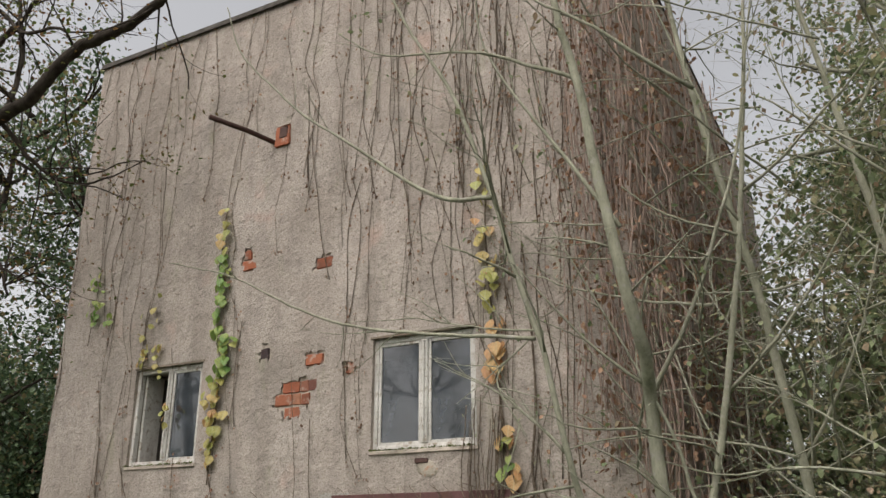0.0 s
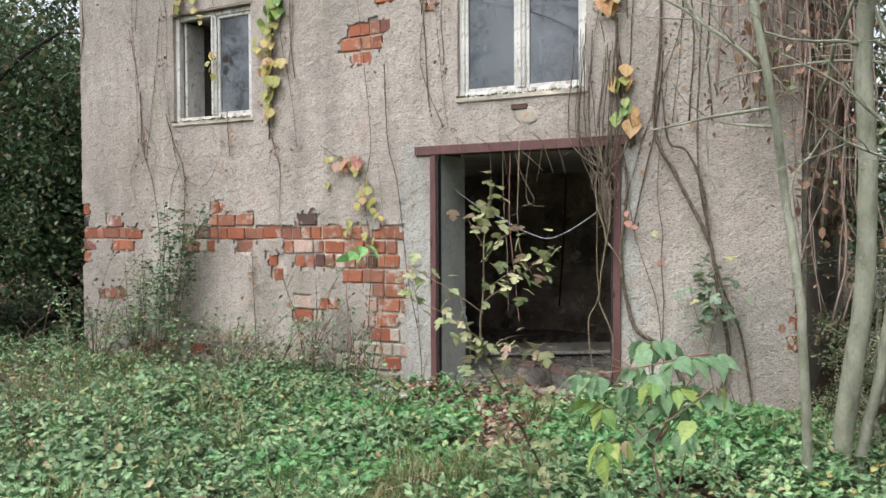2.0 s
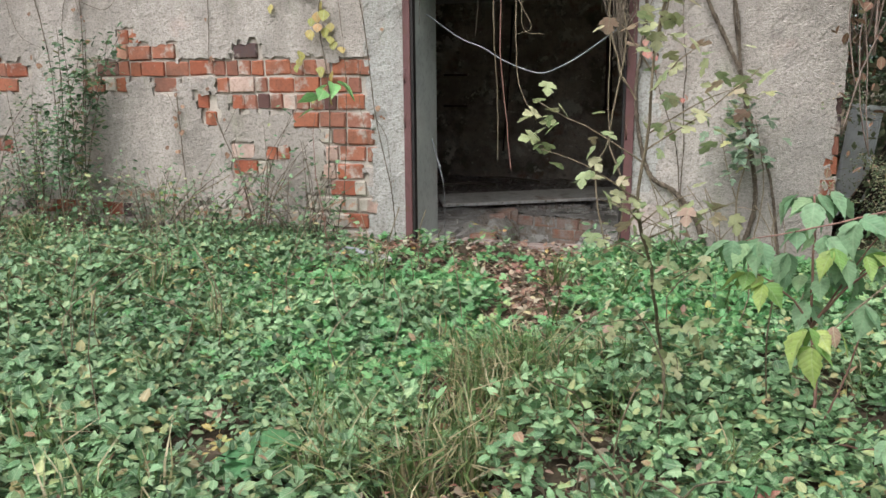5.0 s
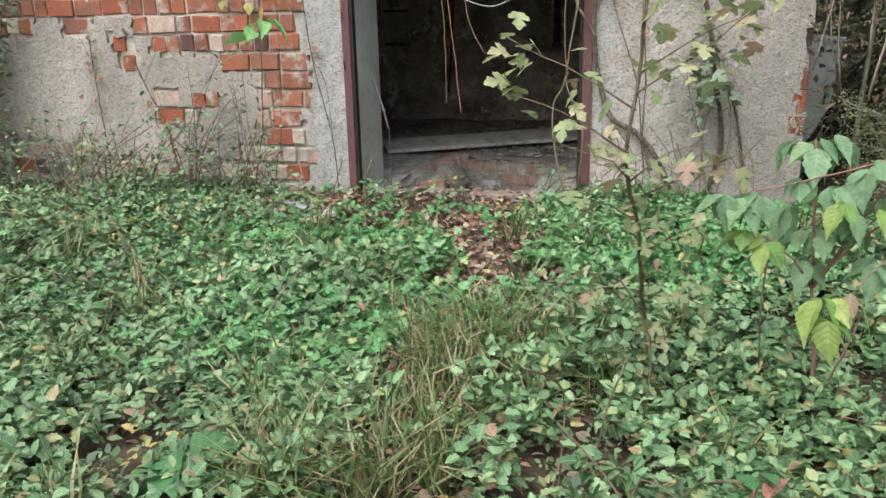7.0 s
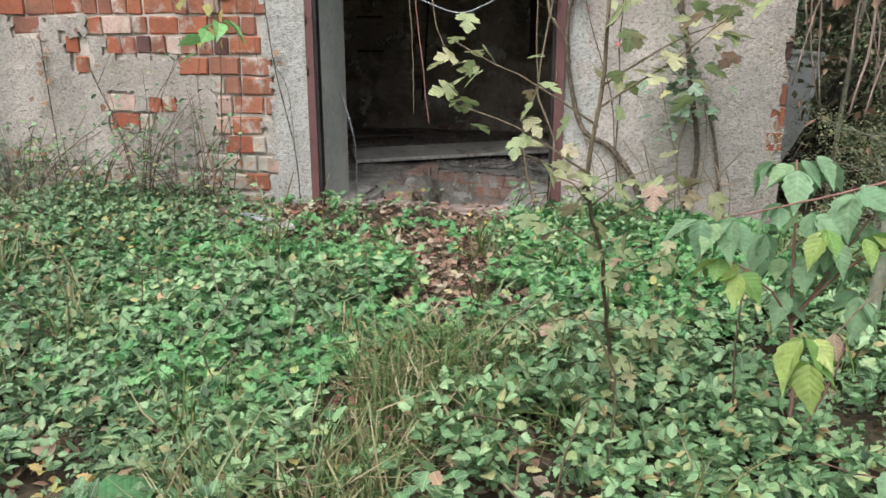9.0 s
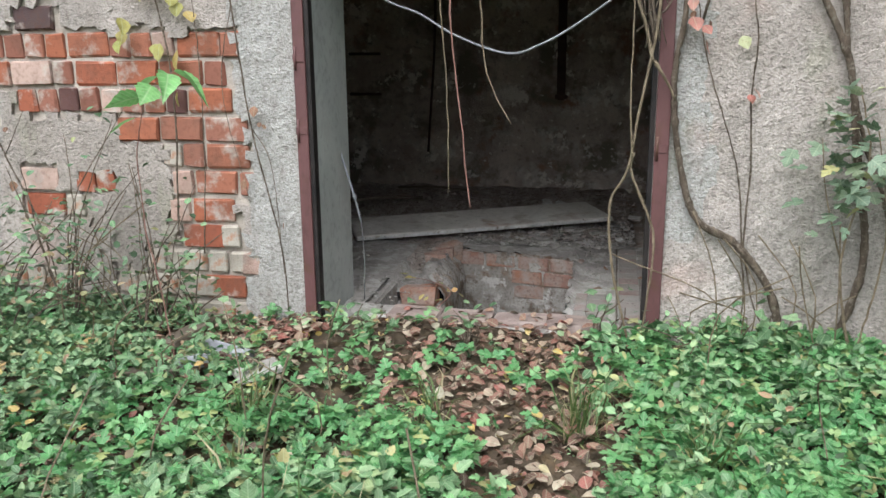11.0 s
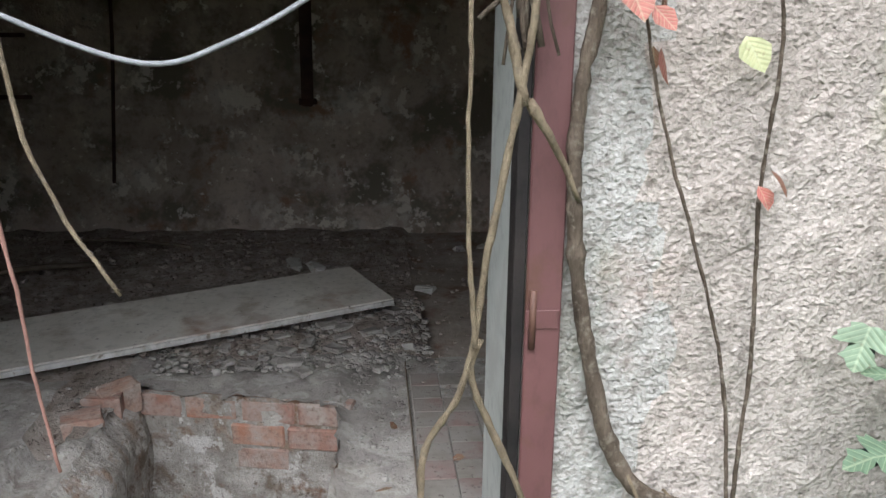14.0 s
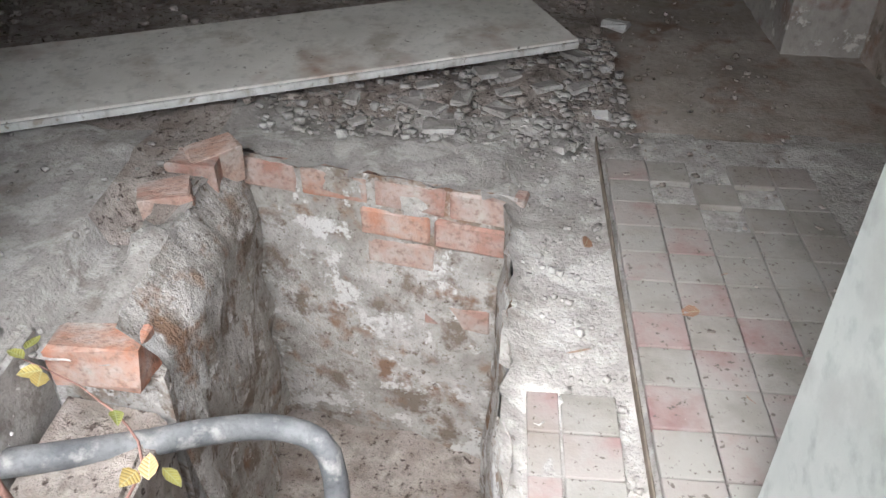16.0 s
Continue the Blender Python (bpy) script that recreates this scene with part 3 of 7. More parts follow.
def build_ground():
    gx = np.concatenate([np.linspace(-400, -14, 8), np.linspace(-12, 9, 106), np.linspace(11, 400, 8)])
    gy = np.concatenate([np.linspace(-400, -16, 8), np.linspace(-14, 0.12, 90), np.linspace(0.14, 5.6, 4), np.linspace(6, 14, 20), np.linspace(16, 400, 8)])
    X, Y = np.meshgrid(gx, gy, indexing="ij")
    near = (np.abs(X) < 16) & (np.abs(Y) < 18)
    Z = np.where(near, ground_z(X, np.minimum(Y, 0)), ground_z(0, -8.0))
    V = np.stack([X, Y, Z], -1).reshape(-1, 3)
    a, b = X.shape
    I, J = np.meshgrid(np.arange(a - 1), np.arange(b - 1), indexing="ij")
    cx = (gx[:-1] + gx[1:]) / 2
    cy = (gy[:-1] + gy[1:]) / 2
    keep = ~((cx[:, None] > -5.1) & (cx[:, None] < 3.4) & (cy[None] > 0.12) & (cy[None] < 6.0))
    q = (I * b + J)[keep]
    F = np.concatenate([np.stack([q, q + b, q + b + 1], -1), np.stack([q, q + b + 1, q + 1], -1)])
    ob = put("ground", mesh_tris("ground", V, F, M["soil"], True))
    tagged(ob, "dark woodland soil under ground cover and fallen leaves", "ground", kind="structure")


build_ground()

# ---------- the house ----------
XL, XR, TOP = -5.15, 3.42, 9.36
DOOR = (0.0, 1.91, -0.25, 2.36)
WINL = (-3.52, -2.32, 2.88, 4.15)
WINR = (0.29, 1.60, 2.88, 4.14)
OPEN = (DOOR, WINL, WINR)
COURSE = 0.1525
ROW0 = 1.785
# exposed brick by course: course number, from x, to x
BARE = [(0, -5.15, -5.02), (0, -4.68, -4.42), (0, -2.95, -2.30), (0, -1.69, -1.40), (-1, -5.15, -5.04), (-1, -2.95, -2.75),
        (1, -5.15, -4.08), (1, -3.36, -0.38), (2, -5.15, -4.90), (2, -4.62, -4.20), (2, -3.40, -2.95), (2, -2.56, -2.36), (2, -1.85, -0.40),
        (3, -5.15, -5.00), (3, -1.72, -0.40), (3, -2.10, -1.95), (4, -1.09, -0.36), (4, -2.02, -1.88), (5, -0.82, -0.35), (6, -4.86, -4.40), (6, -1.40, -1.12), (6, -0.76, -0.35), (6, -1.75, -1.55),
        (7, -1.75, -1.35), (7, -0.80, -0.40), (8, -0.75, -0.55), (10, -4.3, -3.5), (10, -0.62, -0.40), (9, -0.40, -0.30), (10, -3.3, -2.9),
        (-13, -0.98, -0.55), (-12, -1.10, -0.58), (-11, -0.95, -0.72), (-15, -0.66, -0.41), (-14, -0.08, 0.02), (-16, -1.35, -1.22), (-23, -0.57, -0.35), (-24, -1.78, -1.60), (-25, -1.76, -1.62),
        (3, 3.40, 3.42), (4, 3.39, 3.42), (5, 3.40, 3.42), (6, 3.39, 3.42), (7, 3.40, 3.42)]

LIMED = [(8, -0.52, -0.36), (9, -1.0, -0.42), (10, -1.2, -0.66), (9, -3.2, -2.4), (10, -2.6, -1.5), (11, -1.5, -0.4), (11, -4.8, -3.6), (9, -4.9, -4.4)]


def bare_at(x, z):
    for c, a, b in BARE + LIMED:
        zt = ROW0 - c * COURSE
        if a - 0.02 < x < b + 0.02 and zt - COURSE - 0.005 < z < zt + 0.006:
            return True
    return False


def cement_at(x, z):
    w = 0.05 * noise.noise((x * 6, z * 6, 3)) + 0.06 * noise.noise((x * 2, z * 2, 8))
    return (-0.37 + w < x < 0.05 and z < 2.42 + w) or (1.85 < x < 2.10 + 1.6 * w and 0.55 + w < z < 2.35 + w)


def in_open(x, z, pad=0.0):
    return any(a - pad < x < b + pad and c - pad < z < d + pad for a, b, c, d in OPEN)


def grid_lines(lo, hi, step, marks):
    out = [lo]
    stops = sorted(m for m in set(marks) | {hi} if m > lo)
    for s in stops:
        n = max(1, round((s - out[-1]) / step))
        out += list(np.linspace(out[-1], s, n + 1)[1:])
    return out


def build_front_wall():
    wall = thing("wall_front", "weathered roughcast house wall with patches of bare red brick", "wall", kind="structure")
    mx = [v for o in OPEN for v in o[:2]]
    mz = [v for o in OPEN for v in o[2:]]
    xs = sorted({XL + 0.03, XR - 0.03, *mx})
    zs = sorted({-0.25, TOP, *mz})
    sol = [[not in_open((xs[i] + xs[i + 1]) / 2, (zs[j] + zs[j + 1]) / 2) for j in range(len(zs) - 1)] for i in range(len(xs) - 1)]
    V, F = cells(xs, zs, sol, 0.028, 0.60)
    put("masonry", mesh_of("masonry", V, F, M["mortar"]), wall, "grey mortar bed behind the plaster")
    xs = grid_lines(XL, XR, 0.042, mx)
    zs = grid_lines(-0.2, TOP, 0.042, mz)
    r = random.Random(3)
    jit = {}

    def wob(i, j, x, z):
        if (i, j) not in jit:
            lump = noise.noise((x * 1.3, z * 1.3, 0)) * 0.010 + noise.noise((x * 9, z * 9, 4)) * 0.005
            edge = in_open(x, z, 0.02) or x < XL + 0.02 or x > XR - 0.02
            k = 0.004 if edge else 0.016
            jit[i, j] = (r.uniform(-k, k), lump + r.uniform(-0.0035, 0.0035), r.uniform(-k, k))
        return jit[i, j]

    sol = []
    for i in range(len(xs) - 1):
        col = []
        x = (xs[i] + xs[i + 1]) / 2
        for j in range(len(zs) - 1):
            z = (zs[j] + zs[j + 1]) / 2
            wx = x + 0.05 * noise.noise((x * 5, z * 5, 9)) + 0.045 * noise.noise((x * 14, z * 14, 29))
            wz = z + 0.045 * noise.noise((x * 5, z * 5, 19)) + 0.03 * noise.noise((x * 14, z * 14, 39))
            gone = bare_at(wx, wz)
            if z < 0.42 and x < -0.3:
                gone = gone or noise.noise((x * 2.2, z * 4, 2)) + noise.noise((x * 7, z * 7, 5)) * 0.4 > 0.22 + (z - 0.1) * 1.0
            col.append(not in_open(x, z) and not gone)
        sol.append(col)
    strip = [[sol[i][j] and cement_at(xs[i] + 0.02, zs[j] + 0.02) for j in range(len(zs) - 1)] for i in range(len(xs) - 1)]
    main = [[sol[i][j] and not strip[i][j] for j in range(len(zs) - 1)] for i in range(len(xs) - 1)]
    V, F = cells(xs, zs, main, 0.0, 0.027, wob)
    put("plaster", mesh_of("plaster", V, F, M["plaster"], False), wall)
    V, F = cells(xs, zs, strip, 0.0, 0.027, wob)
    put("cement_render", mesh_of("cement_render", V, F, M["cement"], False), wall, "smoother grey cement beside the doorway")
    # limewashed bricks low down beside the doorway
    lime = box_mesh("brick", (0.243, 0.05, 0.126), M["limewash"], 0.012, 0.005, 61), box_mesh("brick", (0.112, 0.05, 0.126), M["limewash"], 0.01, 0.003, 62)
    lq = random.Random(4)
    for c, a, b in LIMED:
        x = a
        while x < b - 0.05:
            h = lq.random() < 0.4
            L = 0.122 if h else 0.25
            put("brick", lime[h], wall, m=pose(x + L / 2, 0.026 + lq.uniform(-.003, .008), ROW0 - c * COURSE - 0.075, lq.uniform(-1, 1), lq.uniform(-1, 1), 0))
            x += L + 0.01
    # bare bricks, each a piece of its own
    kinds = []
    for s in range(3):
        kinds.append((box_mesh("brick", (0.250, 0.05, 0.132), M["brick"], 0.009, 0.006, s), box_mesh("brick", (0.117, 0.05, 0.132), M["brick"], 0.009, 0.006, s + 5)))
    q = random.Random(5)
    for c, a, b in BARE:
        zt = ROW0 - c * COURSE
        x = a + q.uniform(-0.03, 0.0)
        while x < b - 0.03:
            head = q.random() < (0.62 if c in (1, 3, 5) else 0.25) or b - x < 0.2
            L = 0.118 if head else 0.25
            cxx = min(max(x + L / 2, XL + L / 2 + 0.01), XR - L / 2)
            if not in_open(cxx, zt - 0.07, 0.03):
                me = lime[head] if c > 0 and q.random() < 0.06 else kinds[q.randrange(3)][1 if head else 0]
                put("brick", me, wall, m=pose(cxx, 0.028 + q.uniform(-0.006, 0.012), zt - 0.075 + q.uniform(-.006, .006), q.uniform(-2, 2), q.uniform(-1.4, 1.4), q.uniform(-2, 2)))
            x += L + 0.016
    return wall


wall_front = build_front_wall()


def plain_wall(name, lo, hi, mat, label):
    ob = box(name, lo, hi, mat, bevel=0.0)
    return tagged(ob, label, "wall", kind="structure")


plain_wall("wall_side_east", (XR - 0.45, 0.604, -0.25), (XR, 11, TOP), M["plaster"], "weathered roughcast side wall of the old house")
plain_wall("wall_side_west", (XL, 0.604, -0.25), (XL + 0.45, 11, TOP), M["plaster"], "weathered roughcast gable wall of the old house")
plain_wall("wall_back", (XL + 0.45, 10.6, -0.25), (XR - 0.45, 11, TOP), M["plaster"], "plain rear wall of the old house")


def build_roof():
    roof = thing("roof", "dark flat roof with a worn overhanging edge", "roof", (0, 0, TOP), kind="structure")
    box("roof_deck", (XL - 0.02, -0.02, TOP + 0.004), (XR + 0.02, 11.05, TOP + 0.05), M["roof"], roof, 0.01)
    box("fascia", (XL - 0.03, -0.045, TOP - 0.02), (XR + 0.03, -0.022, TOP + 0.07), M["roof"], roof, 0.008, wob=0.006)


build_roof()

# upper rooms: closed, their darkness put into the wall colour
up = tagged(box("floor_upper", (XL + 0.45, 0.604, 2.52), (XR - 0.45, 10.6, 2.74), M["soffit"], bevel=0), "sooty ceiling slab above the ground floor", "ceiling", kind="structure")
tagged(box("wall_upper", (XL + 0.45, 3.6, 2.744), (XR - 0.45, 3.75, TOP - 0.02), M["dark"], bevel=0), "upper room wall coloured dark to read as unlit", "wall", kind="structure")
tagged(box("wall_upper_partition", (-1.2, 0.604, 2.744), (-1.05, 3.596, TOP - 0.02), M["dark"], bevel=0), "upper partition wall coloured dark to read as unlit", "wall", kind="structure")


def build_window(name, rect, open_left, label):
    a, b, c, d = rect
    w = thing(name, label, "window", ((a + b) / 2, 0.1, c), kind="structure")
    y0, y1 = 0.045, 0.12
    f = 0.055
    fr = [("window_frame", (a, y0, c + 0.0), (a + f, y1, d)), ("window_frame", (b - f, y0, c), (b, y1, d)), ("window_frame", (a + f, y0, d - f), (b - f, y1, d)), ("window_frame", (a + f, y0, c), (b - f, y1, c + f))]
    for k, (n, lo, hi) in enumerate(fr):
        box(n, lo, hi, M["whitewood"], w, 0.006, wob=0.002, seed=k)
    m = (a + b) / 2
    box("mullion", (m - 0.045, y0 - 0.01, c + f), (m + 0.045, y1 - 0.004, d - f), M["whitewood"], w, 0.012, wob=0.002)
    box("mullion_bead", (m - 0.012, y0 - 0.026, c + f + .01), (m + 0.012, y0 - 0.013, d - f - .01), M["whitewood"], w, 0.005)
    halves = [(a + f, m - 0.045, open_left), (m + 0.045, b - f, False)]
    for x0, x1, is_open in halves:
        if is_open:
            # panel standing for the white plaster reveal of the open half
            s = put("open_casement", box_mesh("open_casement", (0.30, 0.04, d - c - 2 * f), M["whitewood"], 0.008), w, "white window reveal beside the open half")
            s.matrix_basis = Matrix.Translation((x0 + 0.022 - (a + b) / 2, 0.175, (d - c) / 2)) @ Matrix.Rotation(radians(90), 4, "Z")
            # dark strip added over the pale masonry to stand for the unlit gap
            box("dark_gap_strip", (x0 + 0.002, 0.43, c + f), (x0 + 0.03, 0.62, d - f), M["dark"], w, 0.004, "dark strip standing in for the shaded gap")
            continue
        g = 0.035
        box("sash", (x0, 0.06, c + f), (x0 + g, 0.105, d - f), M["whitewood"], w, 0.004)
        box("sash", (x1 - g, 0.06, c + f), (x1, 0.105, d - f), M["whitewood"], w, 0.004)
        box("sash", (x0 + g, 0.06, d - f - g), (x1 - g, 0.105, d - f), M["whitewood"], w, 0.004)
        box("sash", (x0 + g, 0.06, c + f), (x1 - g, 0.105, c + f + g), M["whitewood"], w, 0.004)
        sa = box("sash", (x0, 0.058, (c + d) / 2 - 0.02), (x0 + g + 0.002, 0.107, (c + d) / 2 + 0.02), M["whitewood"], w, 0.004)
        p = box("pane", (x0 + g - .005, 0.08, c + f + g - .005), (x1 - g + .005, 0.086, d - f - g + .005), M["glass"], w, 0.0, "dusty reflecting window glass")
        p.visible_shadow = False
        p.parent = sa
        p.location -= sa.location
    box("window_sill", (a - 0.015, -0.022, c - 0.05), (b + 0.015, 0.044, c - 0.004), M["mortar"], w, 0.012, "mossy cement sill", 0.006)
    # shade of the recess over the window, laid on as a dark strip
    box("head_shade_strip", (a - 0.03, -0.012, d + 0.002), (b + 0.03, 0.04, d + 0.03), M["wood"], w, 0.006, "dark strip standing in for shade at the window head", 0.008)
    n = 240
    P = np.stack([rng.uniform(a, b, n), rng.uniform(-0.05, 0.0, n), np.full(n, c - 0.006)], -1) - np.array(w.location)
    put("moss", leaf_mesh("moss", P, rng.uniform(.012, .035, n), 40, M["moss"], shape=(DIA_V, DIA_F), seed=3), w, "green moss on the sill")


build_window("window_1", WINL, True, "white wooden window with its left half standing open")
build_window("window_2", WINR, False, "white two-sash wooden window with dusty glass")


def build_door_frame():
    d = thing("door_frame", "dark red painted steel door frame with rusted hinges", "door frame", (0, 0, 0), kind="structure")
    box("jamb", (-0.018, -0.022, -0.02), (0.047, -0.006, 2.36), M["rust"], d, 0.003)
    # the inner flanges are coloured near-black, unlike the red front legs
    box("jamb_return", (0.049, -0.012, -0.02), (0.072, 0.052, 2.36), M["blacksteel"], d, 0.002, "near-black inner flange")
    box("jamb", (1.858, -0.022, -0.02), (1.928, -0.006, 2.36), M["rust"], d, 0.003)
    box("jamb_return", (1.832, -0.012, -0.02), (1.856, 0.052, 2.36), M["blacksteel"], d, 0.002, "near-black inner flange")
    box("lintel", (-0.19, -0.030, 2.335), (2.06, -0.004, 2.425), M["rust"], d, 0.004)
    box("lintel_soffit", (-0.02, -0.002, 2.345), (1.93, 0.30, 2.357), M["rustdark"], d, 0.002)
    for x, zh in ((0.016, (1.10, 1.48)), (1.893, (1.03,))):
        for z in zh:
            tb = Tubes()
            tb.add([(x * 1.0 - 0.022, -0.026, z - 0.06), (x - 0.022, -0.026, z), (x - 0.022, -0.026, z + 0.06)], 0.007, 8)
            hg = put("hinge", tb.mesh("hinge", M["rust"]), d, "rusted hinge knuckle")
            box("hinge_leaf", (x - 0.036, -0.026, z - 0.02), (x + 0.03, -0.0225, z + 0.02), M["rust"], hg, 0.002)
    return d


build_door_frame()
rv = thing("door_reveal", "grey painted plaster reveals inside the doorway", "reveal", kind="structure")
box("reveal_panel", (0.004, 0.056, -0.2), (0.066, 0.61, 2.34), M["reveal"], rv, 0.006, wob=0.003)
box("reveal_panel", (1.872, 0.056, -0.2), (1.908, 0.61, 2.34), M["reveal"], rv, 0.006, wob=0.003)

# ---------- ground-floor room ----------
BACK = 4.85


def build_room():
    fl = thing("floor", "broken garage floor of concrete, earth and tiles round a pit", "floor", kind="structure")
    a0, a1, b0, b1 = PIT
    step = 0.045
    xs = np.array(grid_lines(-4.7, 3.0, step, [a0, a1, 1.70, 1.76]))
    ys = np.array(grid_lines(0.10, BACK, step, [0.36, 2.0]))
    r = random.Random(11)
    V = []
    for x in xs:
        for y in ys:
            z = -0.012 + 0.012 * noise.noise((x * 3, y * 3, 0)) + 0.008 * noise.noise((x * 14, y * 14, 3))
            ex, ey = 0, 0
            if y > 2.25 or (x < 0.2 and y > 1.9):
                z += 0.035 * (noise.noise((x * 5, y * 5, 7)) + 0.4) if x < 1.82 else -0.02
            if 1.41 < x < 1.705 and y < 2.2:
                z -= 0.035
            if 0.20 < x < 0.33 and 0.5 < y < 1.7:
                z -= 0.10
            if 0.33 <= x < 0.47 and 0.9 < y < 1.95:
                z += 0.03 * noise.noise((x * 20, y * 12, 1))
            if 0.33 <= x < 0.52 and 0.95 < y < 1.45:
                z -= 0.10 * min(1, (1.45 - y) / 0.3)
            near_pit = a0 - 0.1 < x < a1 + 0.1 and b0 - 0.1 < y < b1 + 0.1
            if near_pit:
                ex, ey = r.uniform(-.018, .018), r.uniform(-.018, .018)
                z += r.uniform(-0.012, 0.012)
            V.append((x + ex, y + ey, z))
    nb = len(ys)
    groups = {"concrete": [], "earth": [], "screed": []}
    for i in range(len(xs) - 1):
        for j in range(nb - 1):
            x, y = (xs[i] + xs[i + 1]) / 2, (ys[j] + ys[j + 1]) / 2
            back = 1.98 - 0.20 * (x - 0.45) / 0.96
            if a0 + 0.02 < x < a1 and b0 < y < back or 0.20 < x < 0.50 and 0.46 < y < 1.06:
                continue
            wv = 0.15 * noise.noise((x * 3, y * 3, 2))
            e = y + wv > 2.3 or (x < 0.35 and y + wv > 2.1) or (0.18 < x < 0.4 and y > 1.55)
            q = i * nb + j
            groups["screed" if e and x > 1.80 else "earth" if e else "concrete"].append((q, q + nb, q + nb + 1, q + 1))
    for g, F in groups.items():
        used = sorted({v for f in F for v in f})
        mp = {v: k for k, v in enumerate(used)}
        put("floor_" + g, mesh_of(g, [V[v] for v in used], [tuple(mp[v] for v in f) for f in F], M[g], True), fl)
    # tiles: two columns by the pit and a field beyond the groove
    T = 0.132
    tmesh = [box_mesh("tile", (T - 0.004, T - 0.004, 0.02), M["tile"], 0.002), box_mesh("tile", (T - 0.004, T - 0.004, 0.02), M["redtile"], 0.002)]
    q = random.Random(2)
    for i in range(5):
        for j in range(13):
            x, y = 1.726 + T * (i + 0.5), 0.319 + T * (j + 0.5)
            if i >= 2 and q.random() < 0.10 or y > 1.75 and q.random() < 0.45:
                continue
            red = (i + j) % 2 == 0 and (i < 2 or q.random() < 0.25)
            put("tile", tmesh[red], fl, m=pose(x, y, -0.004 + q.uniform(-.0012, .0012), q.uniform(-.2, .2), q.uniform(-.2, .2), q.uniform(-.4, .4)))
    for i, (x, w) in enumerate(((1.498, 0.076), (1.603, 0.130))):
        cut = [box_mesh("tile", (w - 0.004, 0.118, 0.02), M["tile"], 0.002), box_mesh("tile", (w - 0.004, 0.118, 0.02), M["redtile"], 0.002)]
        for j in range(5):
            if q.random() < 0.15:
                continue
            put("tile", cut[(i + j + 1) % 2], fl, m=pose(x, 0.364 + 0.122 * (j + 0.5), -0.044 + q.uniform(-.003, .001), q.uniform(-.8, .8), 0, 0))
    box("groove_edge", (1.711, 0.40, -0.045), (1.717, 2.25, -0.012), M["wood"], fl, 0.002, "mossy rusted iron edging")
    # threshold bricks along the pit
    for i in range(4):
        put("threshold_brick", box_mesh("threshold_brick", (0.30, 0.20, 0.07), M["threshold"], 0.01, 0.006, i), fl, m=pose(0.55 + i * 0.31, 0.26 + q.uniform(-.01, .01), -0.015, 0, q.uniform(-1, 1), q.uniform(-2, 2)))
    return fl


floor = build_room()


